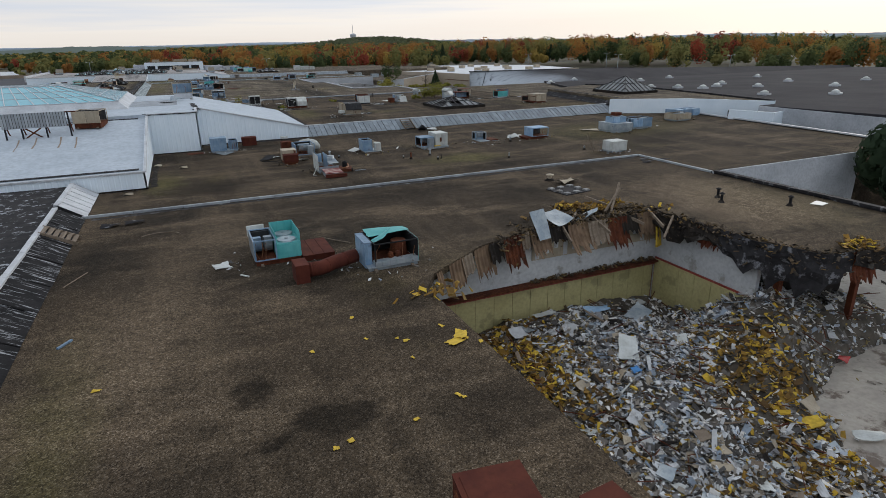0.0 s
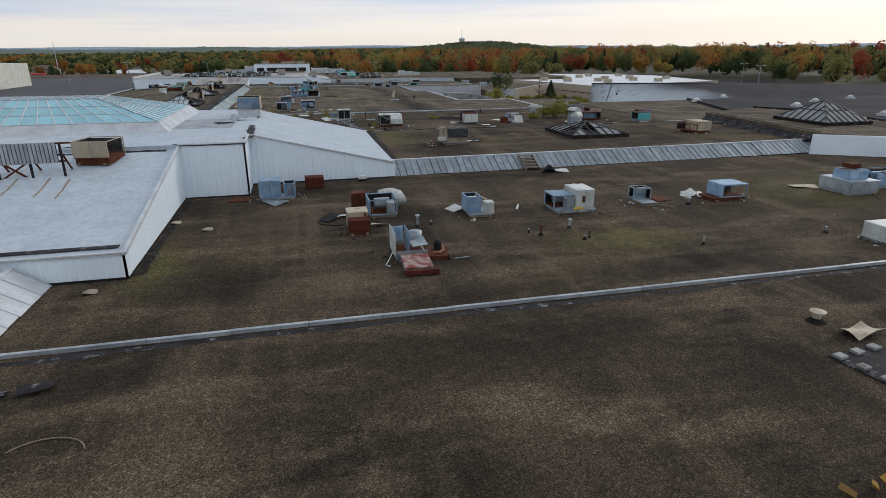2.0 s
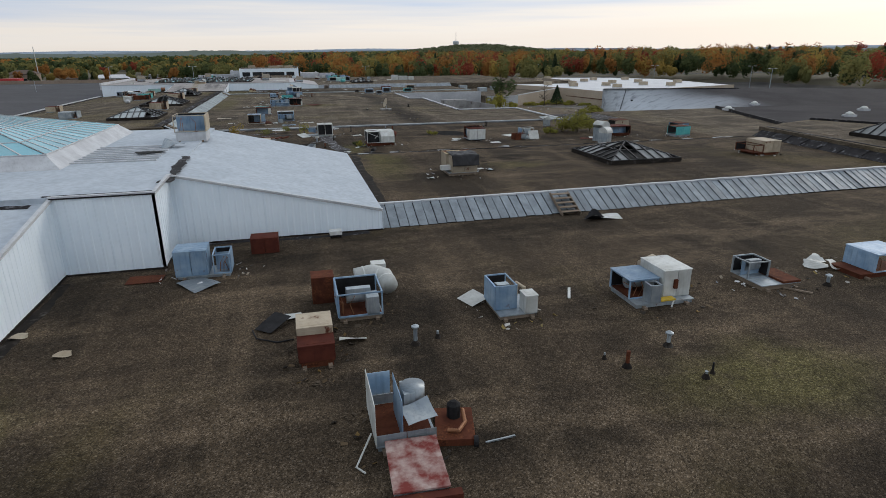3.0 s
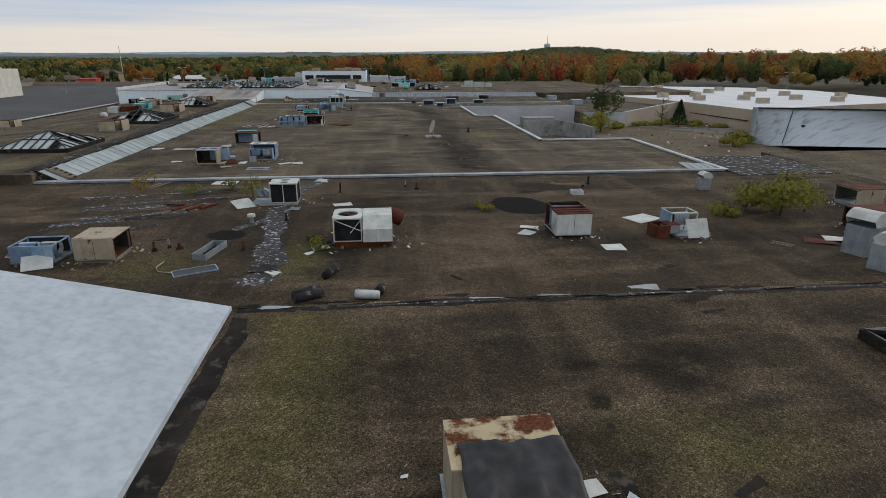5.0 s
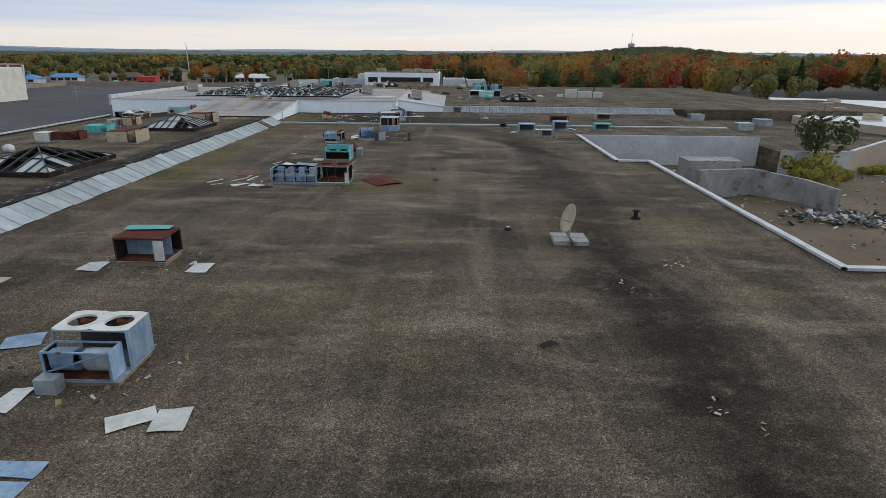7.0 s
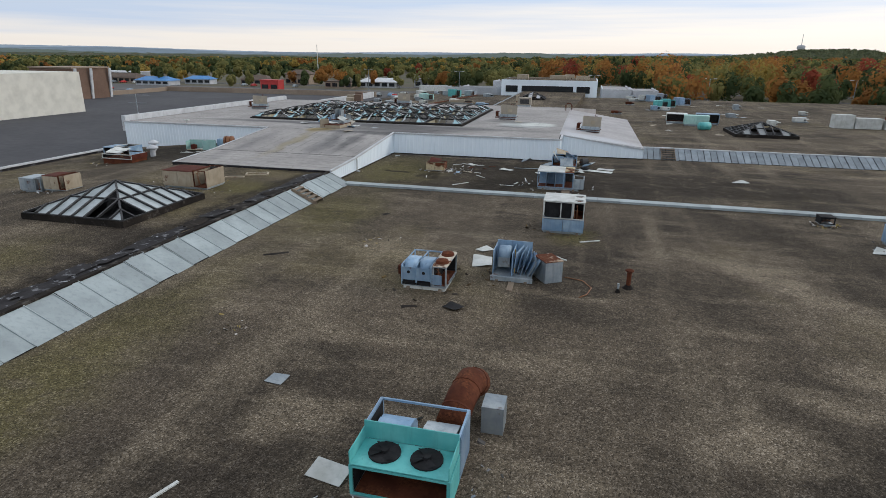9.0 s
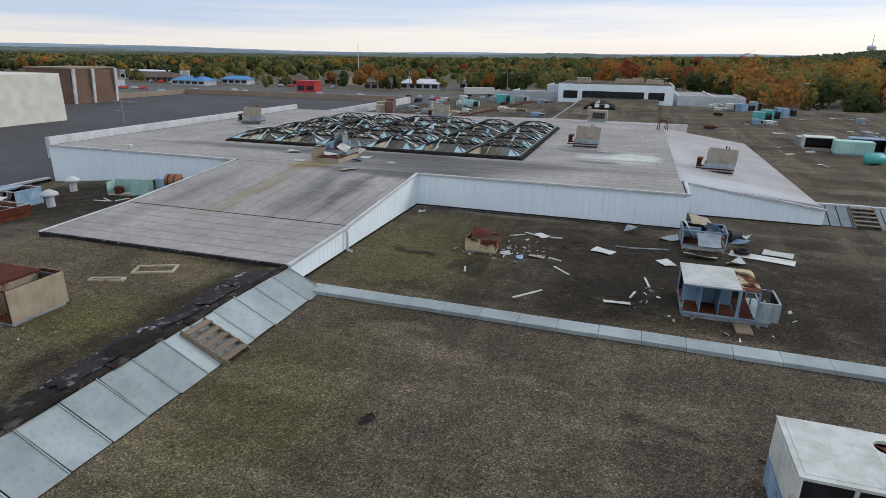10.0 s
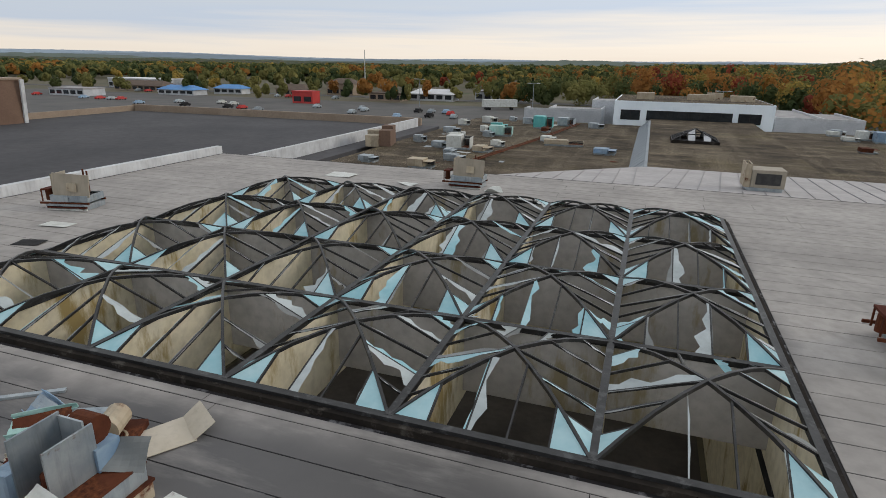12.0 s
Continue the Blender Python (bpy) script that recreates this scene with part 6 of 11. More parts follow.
def court_skylight():
    """Six by four glazed pyramids on a steel grid, most panes broken out."""
    ob = root("court_skylight", pose(0, 0, 0), "large black-framed ridge skylight with mostly smashed panes", "skylight")
    r = random.Random(77)
    nx, ny = 6, 4
    bx, by = (SKY_X1 - SKY_X0) / nx, (SKY_Y1 - SKY_Y0) / ny
    ze, za = Z_P2 + 0.18, Z_P2 + 0.95
    for x0, x1, y0, y1 in ((SKY_X0 - 0.25, SKY_X1 + 0.25, SKY_Y0 - 0.25, SKY_Y0), (SKY_X0 - 0.25, SKY_X1 + 0.25, SKY_Y1, SKY_Y1 + 0.25), (SKY_X0 - 0.25, SKY_X0, SKY_Y0 + 0.003, SKY_Y1 - 0.003), (SKY_X1, SKY_X1 + 0.25, SKY_Y0 + 0.003, SKY_Y1 - 0.003)):
        part("curb", box(x0, x1, y0, y1, Z_P2 - 0.3, ze - 0.02), M_TARRY, ob, "black tarred curb")
    for i in range(nx + 1):
        x = SKY_X0 + i * bx
        part("valley_beam", bar((x, SKY_Y0, ze), (x, SKY_Y1, ze), 0.20, 0.16), M_FRAME, ob)
    for j in range(ny + 1):
        y = SKY_Y0 + j * by
        part("valley_beam", bar((SKY_X0, y, ze - 0.005), (SKY_X1, y, ze - 0.005), 0.20, 0.16), M_FRAME, ob)
    # drywall coffers under each bay; cross walls use the greyer, shaded tone
    for i in range(nx + 1):
        x = SKY_X0 + i * bx
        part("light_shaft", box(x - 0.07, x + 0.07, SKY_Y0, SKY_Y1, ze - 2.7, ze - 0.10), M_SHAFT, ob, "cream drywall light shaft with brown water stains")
    for j in range(ny + 1):
        y = SKY_Y0 + j * by
        for i in range(nx):
            x = SKY_X0 + i * bx
            part("cross_shaft", box(x + 0.075, x + bx - 0.075, y - 0.07, y + 0.07, ze - 2.4, ze - 0.10), M_SHAFTSHADE, ob, "drywall cross shaft toned grey for shade, with brown stains")
    for i in range(nx):
        for j in range(ny):
            x0, y0 = SKY_X0 + i * bx, SKY_Y0 + j * by
            x1, y1 = x0 + bx, y0 + by
            ap = Vector(((x0 + x1) / 2, (y0 + y1) / 2, za))
            cs = [Vector((x0, y0, ze)), Vector((x1, y0, ze)), Vector((x1, y1, ze)), Vector((x0, y1, ze))]
            clear = bmesh.new()
            def on_hip(c, g):
                return c.lerp(ap, g) + Vector((0, 0, 0.17 * math.sin(math.pi * g)))

            for c in cs:
                bm = bmesh.new()
                for k in range(4):
                    add_bar(bm, on_hip(c, k / 4), on_hip(c, (k + 1.02) / 4), 0.075, 0.10)
                part("hip_bar", bm, M_FRAME, ob)
            for s in range(4):
                a, b = cs[s], cs[(s + 1) % 4]
                m = 5 if s % 2 == 0 else 6
                tops = []
                for k in range(m + 1):
                    f = k / m
                    foot = a.lerp(b, f)
                    g = 2 * f if f <= 0.5 else 2 - 2 * f
                    hip = on_hip(a if f <= 0.5 else b, g)
                    tops.append((foot, hip))
                    if 0 < k < m and not (abs(f - 0.5) < 0.01 and False):
                        if r.random() < 0.93:
                            part("glazing_bar", bar(foot, hip, 0.045, 0.07), M_FRAME, ob)
                for k in range(m):
                    (f0, h0), (f1, h1) = tops[k], tops[k + 1]
                    corner = k in (0, m - 1)
                    nor = (b - a).cross(ap - a).normalized() * 0.03
                    q = [f0 + nor, f1 + nor, h1 + nor, h0 + nor]
                    p = r.random()
                    if corner and p < (0.72 if s in (0, 3) else 0.45):
                        pts = []
                        for z in q:
                            if not any((z - w).length < 1e-3 for w in pts):
                                pts.append(z)
                        glass = bmesh.new()
                        glass.faces.new([glass.verts.new(z) for z in pts])
                        part("pane", glass, M_PANE, ob, "pale blue pane left in the frame")
                    elif p < 0.88:
                        if r.random() < 0.6:
                            glass = bmesh.new()
                            shard(glass, q[0], q[1], q[2], q[3], r.choice((0.06, 0.14, 0.30, 0.5)), r, r.randint(0, 1))
                            part("shard", glass, r.choice((M_PANE, M_PALEPANE, M_PALEPANE)), ob)
                            continue
                        shard(clear, q[0], q[1], q[2], q[3], r.choice((0.05, 0.10, 0.22)), r, r.randint(0, 1))
            if clear.faces:
                part("glass_remnant", clear, M_GREYPANE, ob, "ragged clouded glass left along the bars")["kind"] = "stuff"
            else:
                clear.free()
    return ob


court_skylight()
# hall below the skylight; its floor is coloured near black for the unlit void
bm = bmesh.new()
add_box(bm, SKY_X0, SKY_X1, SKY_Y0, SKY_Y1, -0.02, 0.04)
put("hall_floor", bm, mottled("hall_floor", (0.03, 0.025, 0.02), (0.07, 0.06, 0.05), 0.8, 0.3, 3), "floor coloured near black for the unlit hall below", "floor", "structure")
for nm, b in (("wall_hall_1", (SKY_X0 - 0.3, SKY_X1 + 0.3, SKY_Y1 + 0.3, SKY_Y1 + 0.5)), ("wall_hall_2", (SKY_X0 - 0.5, SKY_X0 - 0.3, SKY_Y0 - 0.3, SKY_Y1 + 0.3)), ("wall_hall_3", (SKY_X1 + 0.3, SKY_X1 + 0.5, SKY_Y0 - 0.3, SKY_Y1 + 0.3)), ("wall_hall_4", (SKY_X0 - 0.3, SKY_X1 + 0.3, SKY_Y0 - 0.5, SKY_Y0 - 0.3))):
    put(nm, box(*b, 0, 6.99), M_SHAFT, "stained wall of the hall below", "wall", "structure")


def pyramid(x0, x1, y0, y1, z, h, label, n=6, frame=M_FRAME, pane=None, broken=0.45, seed=1, curb_h=0.35):
    """A pyramid skylight with hips, rafters and what is left of its panes."""
    cx, cy = (x0 + x1) / 2, (y0 + y1) / 2
    ob = root("pyramid_skylight", pose(cx, cy, z), label, "skylight", "pyramid skylights")
    w, d = (x1 - x0) / 2, (y1 - y0) / 2
    r = random.Random(seed)
    bm = bmesh.new()
    for a in ((-w, w, -d, -d + 0.25), (-w, w, d - 0.25, d), (-w, -w + 0.25, -d + 0.253, d - 0.253), (w - 0.25, w, -d + 0.253, d - 0.253)):
        add_box(bm, *a, -0.02, curb_h)
    part("curb", bm, M_TARRY, ob, "black tarred curb")
    # black plate stands for the shade inside; no opening is cut
    part("well", box(-w + 0.26, w - 0.26, -d + 0.26, d - 0.26, -0.01, 0.05), M_BLACK, ob, "black plate for the shade inside")
    ap = Vector((0, 0, curb_h + h))
    cs = [Vector((-w + 0.1, -d + 0.1, curb_h)), Vector((w - 0.1, -d + 0.1, curb_h)), Vector((w - 0.1, d - 0.1, curb_h)), Vector((-w + 0.1, d - 0.1, curb_h))]
    for c in cs:
        part("hip_bar", bar(c, ap, 0.11, 0.12), frame, ob)
    for s in range(4):
        a, b = cs[s], cs[(s + 1) % 4]
        part("sill_bar", bar(a, b, 0.10, 0.10), frame, ob)
        part("purlin", bar(a.lerp(ap, 0.5) + Vector((0, 0, 0.03)), b.lerp(ap, 0.5) + Vector((0, 0, 0.03)), 0.09, 0.10), frame, ob)
        prev = None
        for k in range(n + 1):
            f = k / n
            foot = a.lerp(b, f)
            hip = (a if f <= 0.5 else b).lerp(ap, 2 * f if f <= 0.5 else 2 - 2 * f)
            if 0 < k < n:
                part("rafter", bar(foot + Vector((0, 0, 0.04)), hip + Vector((0, 0, 0.04)), 0.10, 0.12), frame, ob)
            if prev:
                q = []
                for c in (prev[0], foot, hip, prev[1]):
                    if not any((c - e).length < 1e-3 for e in q):
                        q.append(c)
                if r.random() > broken:
                    glass = bmesh.new()
                    glass.faces.new([glass.verts.new(c + Vector((0, 0, -0.01))) for c in q])
                    part("pane", glass, pane or M_GREYPANE, ob, "dull clouded pane")
            prev = (foot, hip)
    return ob


pyramid(42.2, 49.2, 91.0, 98.6, Z_C, 1.1, "broken black-framed pyramid skylight on the gravel", 8, seed=2, broken=0.5)
pyramid(-11.6, -4.9, 194.0, 201.0, Z_F, 1.3, "broken black-framed pyramid skylight on the raised roof", 8, pane=M_PALEPANE, seed=3, broken=0.35)
pyramid(-11.4, -4.0, 166.5, 175.5, Z_F, 1.3, "weathered black-framed pyramid skylight", 8, pane=M_PALEPANE, seed=4, broken=0.3)
pyramid(-10.5, -3.6, 141.5, 149.5, Z_F, 1.3, "weathered dark pyramid skylight with dull panes", 8, pane=M_PALEPANE, seed=5, broken=0.35)
pyramid(71.5, 78.2, 86.5, 94.5, 9.6, 2.2, "tall glazed pyramid skylight on the dark roof", 8, seed=6, broken=0.0)
pyramid(3.4, 9.0, 303.5, 309, 8.6, 1.3, "small white-paned pyramid skylight far off", 6, pane=M_WHITEFLASH, seed=7, broken=0.4)
pyramid(36, 43, 246, 253, Z_F, 1.2, "broken dark pyramid skylight on the far roof", 8, seed=8, broken=0.6)


def hipped_skylight():
    """The long intact turquoise skylight over the first court."""
    ob = root("hipped_skylight", pose(0, 0, Z_P1), "long hipped skylight with turquoise panes and white bars", "skylight")
    x0, x1, y0, y1, zc, zr = -24, 1.5, 85.0, 101.0, 0.75, 2.3
    bm = bmesh.new()
    lo = [(x0 - 0.9, y0 - 0.9), (x1 + 0.9, y0 - 0.9), (x1 + 0.9, y1 + 0.9), (x0 - 0.9, y1 + 0.9)]
    hi = [(x0, y0), (x1, y0), (x1, y1), (x0, y1)]
    a = [bm.verts.new((*p, -0.02)) for p in lo]
    b = [bm.verts.new((*p, zc)) for p in hi]
    for k in range(4):
        bm.faces.new((a[k], a[(k + 1) % 4], b[(k + 1) % 4], b[k]))
    bm.faces.new(b)
    part("curb", bm, M_WHITEFLASH, ob, "white sloped flashing with dark streaks")
    run = 6.0
    e = [Vector((*p, zc + 0.03)) for p in hi]
    t = [Vector((x0 + run, y0 + run, zr)), Vector((x1 - run, y0 + run, zr)), Vector((x1 - run, y1 - run, zr)), Vector((x0 + run, y1 - run, zr))]
    for s in range(4):
        a, b, c, d = e[s], e[(s + 1) % 4], t[(s + 1) % 4], t[s]
        n, m = max(4, round((b - a).length / 1.25)), 3
        for i in range(n):
            for j in range(m):
                def at(u, v):
                    p = a.lerp(b, u)
                    q = d.lerp(c, u)
                    return p.lerp(q, v)
                bm = bmesh.new()
                g = 0.03
                q = [at((i + g) / n, (j + g) / m), at((i + 1 - g) / n, (j + g) / m), at((i + 1 - g) / n, (j + 1 - g) / m), at((i + g) / n, (j + 1 - g) / m)]
                bm.faces.new([bm.verts.new(k) for k in q])
                part("pane", bm, M_TEALGLASS, ob)
        for i in range(n + 1):
            part("glazing_bar", bar(a.lerp(b, i / n), d.lerp(c, i / n), 0.09, 0.07), M_WHITEFLASH, ob)
        for j in range(m + 1):
            part("purlin", bar(a.lerp(d, j / m), b.lerp(c, j / m), 0.07, 0.06), M_WHITEFLASH, ob)
    lift = Vector((0, 0, 0.03))
    for i in range(15):
        part("glazing_bar", bar(t[0].lerp(t[1], i / 14) + lift, t[3].lerp(t[2], i / 14) + lift, 0.08, 0.06), M_WHITEFLASH, ob)
    for i in range(5):
        part("purlin", bar(t[0].lerp(t[3], i / 4) + lift, t[1].lerp(t[2], i / 4) + lift, 0.08, 0.06), M_WHITEFLASH, ob)
    for i in range(14):
        for j in range(4):
            def top(u, v):
                return t[0].lerp(t[1], u).lerp(t[3].lerp(t[2], u), v)
            bm = bmesh.new()
            bm.faces.new([bm.verts.new(top(u / 14, v / 4)) for u, v in ((i, j), (i + 1, j), (i + 1, j + 1), (i, j + 1))])
            part("pane", bm, M_TEALGLASS, ob)


hipped_skylight()

# ---- rooftop units ----
def add_fan_plate(bm, x0, x1, y0, y1, z, n, hole, thick=0.02, along="x"):
    """A top plate with n round fan holes."""
    seg = 20
    for k in range(n):
        if along == "x":
            a0, a1, b0, b1 = x0 + (x1 - x0) * k / n, x0 + (x1 - x0) * (k + 1) / n, y0, y1
        else:
            a0, a1, b0, b1 = x0, x1, y0 + (y1 - y0) * k / n, y0 + (y1 - y0) * (k + 1) / n
        cx, cy = (a0 + a1) / 2, (b0 + b1) / 2
        hw, hd = (a1 - a0) / 2, (b1 - b0) / 2
        r = hole * min(hw, hd)
        inn, out, inl, outl = [], [], [], []
        for i in range(seg):
            a = 2 * math.pi * (i + 0.5) / seg
            c, s = math.cos(a), math.sin(a)
            t = 1 / max(abs(c) / hw, abs(s) / hd)
            inn.append(bm.verts.new((cx + r * c, cy + r * s, z)))
            out.append(bm.verts.new((cx + t * c, cy + t * s, z)))
            inl.append(bm.verts.new((cx + r * c, cy + r * s, z - thick * 4)))
            outl.append(bm.verts.new((cx + t * c, cy + t * s, z - thick)))
        for i in range(seg):
            j = (i + 1) % seg
            bm.faces.new((inn[i], inn[j], out[j], out[i]))
            bm.faces.new((inl[j], inl[i], inn[i], inn[j]))
            bm.faces.new((out[i], out[j], outl[j], outl[i]))


def fan(ob, x, y, z, r, mat):
    bm = bmesh.new()
    add_tube(bm, [(x, y, z - 0.16), (x, y, z)], 0.09, 10)
    for k in range(4):
        a = k * math.pi / 2 + 0.4
        c, s = math.cos(a), math.sin(a)
        v = [bm.verts.new(q) for q in ((x + 0.08 * c - 0.05 * s, y + 0.08 * s + 0.05 * c, z - 0.04), (x + r * 0.92 * c - 0.16 * s, y + r * 0.92 * s + 0.16 * c, z - 0.02), (x + r * 0.92 * c + 0.16 * s, y + r * 0.92 * s - 0.16 * c, z - 0.12), (x + 0.08 * c + 0.05 * s, y + 0.08 * s - 0.05 * c, z - 0.10))]
        bm.faces.new(v)
    part("fan", bm, mat, ob)


def blower(ob, x, y, z, r, w, mat):
    """A scroll fan housing with its square outlet."""
    bm = bmesh.new()
    add_tube(bm, [(x - w / 2, y, z + r), (x + w / 2, y, z + r)], r, 14)
    add_box(bm, x - w / 2, x + w / 2, y - r, y - r * 0.2, z + r * 0.9, z + r * 2.1)
    part("blower", bm, mat, ob)


def section(ob, x0, x1, y0, y1, z0, z1, shell, faces="FBLRT", fans=0, inside=(), fan_along="y", top=None, posts=True, post_mat=None):
    """One bay of a unit: corner posts, side panels, a top plate and what stands inside."""
    pm = post_mat or shell
    if posts:
        for x in (x0 + 0.03, x1 - 0.03):
            for y in (y0 + 0.03, y1 - 0.03):
                part("post", box(x - 0.03, x + 0.03, y - 0.03, y + 0.03, z0, z1 - 0.021), pm, ob)
        for y in (y0 + 0.025, y1 - 0.025):
            part("rail", box(x0 + 0.061, x1 - 0.061, y - 0.025, y + 0.025, z1 - 0.075, z1 - 0.021), pm, ob)
            part("sill", box(x0 + 0.061, x1 - 0.061, y - 0.025, y + 0.025, z0, z0 + 0.05), pm, ob)
        for x in (x0 + 0.025, x1 - 0.025):
            part("rail", box(x - 0.025, x + 0.025, y0 + 0.061, y1 - 0.061, z1 - 0.075, z1 - 0.021), pm, ob)
    shut = [f for f in faces if f in "FBLR"]
    # black sheets put the inside shade of open bays into colour
    if posts and 0 < len(shut) < 4:
        for f in shut:
            if f in "FB":
                y = y0 + 0.055 if f == "F" else y1 - 0.055
                part("lining", box(x0 + 0.065, x1 - 0.065, y - 0.004, y + 0.004, z0 + 0.055, z1 - 0.08), M_BLACK, ob, "black lining for the shade inside")
            else:
                x = x0 + 0.055 if f == "L" else x1 - 0.055
                part("lining", box(x - 0.004, x + 0.004, y0 + 0.065, y1 - 0.065, z0 + 0.055, z1 - 0.08), M_BLACK, ob, "black lining for the shade inside")
    for f in faces:
        if f in "FB":
            y = y0 - 0.012 if f == "F" else y1 + 0.012
            n = 2 if x1 - x0 > 1.25 else 1
            for k in range(n):
                a, b = x0 + (x1 - x0) * k / n, x0 + (x1 - x0) * (k + 1) / n
                bm = bmesh.new()
                add_box(bm, a + 0.012, b - 0.012, y - 0.010, y + 0.010, z0 + 0.01, z1 - 0.025)
                add_box(bm, a + 0.08, b - 0.08, y - 0.016, y + 0.016, z0 + 0.10, z1 - 0.12)
                part("panel", bm, shell, ob)
        elif f in "LR":
            x = x0 - 0.012 if f == "L" else x1 + 0.012
            bm = bmesh.new()
            add_box(bm, x - 0.010, x + 0.010, y0 + 0.012, y1 - 0.012, z0 + 0.01, z1 - 0.025)
            add_box(bm, x - 0.016, x + 0.016, y0 + 0.08, y1 - 0.08, z0 + 0.10, z1 - 0.12)
            part("panel", bm, shell, ob)
        elif f == "T":
            bm = bmesh.new()
            if fans:
                add_fan_plate(bm, x0 - 0.03, x1 + 0.03, y0 - 0.03, y1 + 0.03, z1, fans, 0.72, 0.02, fan_along)
            else:
                add_box(bm, x0 - 0.03, x1 + 0.03, y0 - 0.03, y1 + 0.03, z1 - 0.02, z1 + 0.012)
                add_box(bm, x0 + 0.10, x1 - 0.10, y0 + 0.10, y1 - 0.10, z1 + 0.012, z1 + 0.022)
            tp = part("top_panel", bm, top or shell, ob)
            for k in range(fans):
                if fan_along == "x":
                    fx, fy = x0 + (x1 - x0) * (k + 0.5) / fans, (y0 + y1) / 2
                    r = 0.72 * min((x1 - x0) / fans, y1 - y0) / 2
                else:
                    fx, fy = (x0 + x1) / 2, y0 + (y1 - y0) * (k + 0.5) / fans
                    r = 0.72 * min(x1 - x0, (y1 - y0) / fans) / 2
                fan(tp, fx, fy, z1 - 0.03, r, M_RUST)
    cx, cy = (x0 + x1) / 2, (y0 + y1) / 2
    for what in inside:
        if what == "blowers":
            for s in (-0.25, 0.25):
                blower(ob, cx + s * (x1 - x0), cy + 0.1, z0 + 0.15, min(0.40, (z1 - z0) * 0.36), (x1 - x0) * 0.36, M_BLUE if s < 0 else M_GALV)
        elif what == "blower":
            blower(ob, cx, cy, z0 + 0.2, min(0.42, (z1 - z0) * 0.34), (x1 - x0) * 0.55, M_GALV)
        elif what == "coil":
            part("coil", box(x0 + 0.08, x1 - 0.08, y1 - 0.22, y1 - 0.10, z0 + 0.08, z1 - 0.1), M_COIL, ob, "dark finned coil")
        elif what == "compressors":
            for k in (-0.18, 0.18):
                part("compressor", tube([(cx + k, y0 + 0.4, z0 + 0.05), (cx + k, y0 + 0.4, z0 + 0.42), (cx + k, y0 + 0.4, z0 + 0.5)], 0.14, 10, [0.14, 0.14, 0.06]), M_RUST, ob, "rusty red compressor")
        elif what == "pan":
            part("drain_pan", box(x0 + 0.07, x1 - 0.07, y0 + 0.07, y1 - 0.07, z0 + 0.01, z0 + 0.05), M_RUST, ob, "rusted floor pan")
        elif what == "dark":
            # a solid black block fills the bay in place of its shade
            part("lining", box(x0 + 0.09, x1 - 0.09, y0 + 0.14, y1 - 0.09, z0 + 0.05, z1 - 0.12), M_BLACK, ob, "black block for the shaded inside")
        elif what == "divider":
            part("divider", box(x0 + 0.07, x1 - 0.07, cy - 0.01, cy + 0.01, z0, z1 - 0.1), M_BLUE, ob)
        elif what == "dividers":
            for k in range(1, 3):
                x = x0 + (x1 - x0) * k / 3
                part("divider", box(x - 0.012, x + 0.012, y0 + 0.07, y1 - 0.07, z0, z1 - 0.12), M_BLUE, ob)
        elif what == "tubes":
            r = random.Random(int(x0 * 31 + z1 * 17))
            for k in range(3):
                bm = bmesh.new()
                a = (x0 + 0.1 + r.random() * (x1 - x0 - 0.2), y0 + 0.12 + 0.1 * k, z0 + 0.05)
                add_tube(bm, [a, (a[0] + r.uniform(-0.2, 0.2), a[1], z0 + (z1 - z0) * 0.5), (a[0] + r.uniform(-0.3, 0.3), a[1] + 0.2, z1 - 0.25)], 0.018, 6)
                part("tubing", bm, M_COPPER, ob, "bent copper tubing")


def base(ob, w, d, h, mat=M_GALV, inset=0.06):
    """The curb under a unit: four sides and two skids."""
    bm = bmesh.new()
    for a in ((-w + inset, w - inset, -d + inset, -d + inset + 0.06), (-w + inset, w - inset, d - inset - 0.06, d - inset), (-w + inset, -w + inset + 0.06, -d + inset + 0.061, d - inset - 0.061), (w - inset - 0.06, w - inset, -d + inset + 0.061, d - inset - 0.061)):
        add_box(bm, *a, -0.02, h)
    part("curb", bm, mat, ob)
    for x in (-w * 0.72, w * 0.72):
        part("skid", box(x - 0.07, x + 0.07, -d - 0.16, d + 0.14, -0.015, 0.085), M_WOOD, ob, "weathered timber skid")
    part("base_pan", box(-w, w, -d, d, h, h + 0.035), M_RUST if mat is M_RUST else M_GALV, ob)


def unit(x0, x1, y0, y1, z, label, rz=0.0, name="rooftop_unit", cat="rooftop unit", group="rooftop units"):
    ob = root(name, pose((x0 + x1) / 2, (y0 + y1) / 2, z, 0, 0, rz), label, cat, group)
    if 30 < y0 < 226 and z < Z_F + 0.1:
        r = random.Random(int(x0 * 17 + y0 * 29))
        spots = []
        for k in range(34):
            a, f = r.uniform(0, 2 * math.pi), r.uniform(0.75, 1.5)
            spots.append(((x0 + x1) / 2 + f * (x1 - x0) * 0.75 * math.cos(a), (y0 + y1) / 2 + f * (y1 - y0) * 0.75 * math.sin(a), z + 0.02))
        tufts("gravel_scraps", spots, r.choice((M_MIXED, M_SCRAP, M_SHRED)), "scraps of metal, felt and board round the unit", 0.085, int(x0 * 3 + y0), 0.4)
    return ob, (x1 - x0) / 2, (y1 - y0) / 2


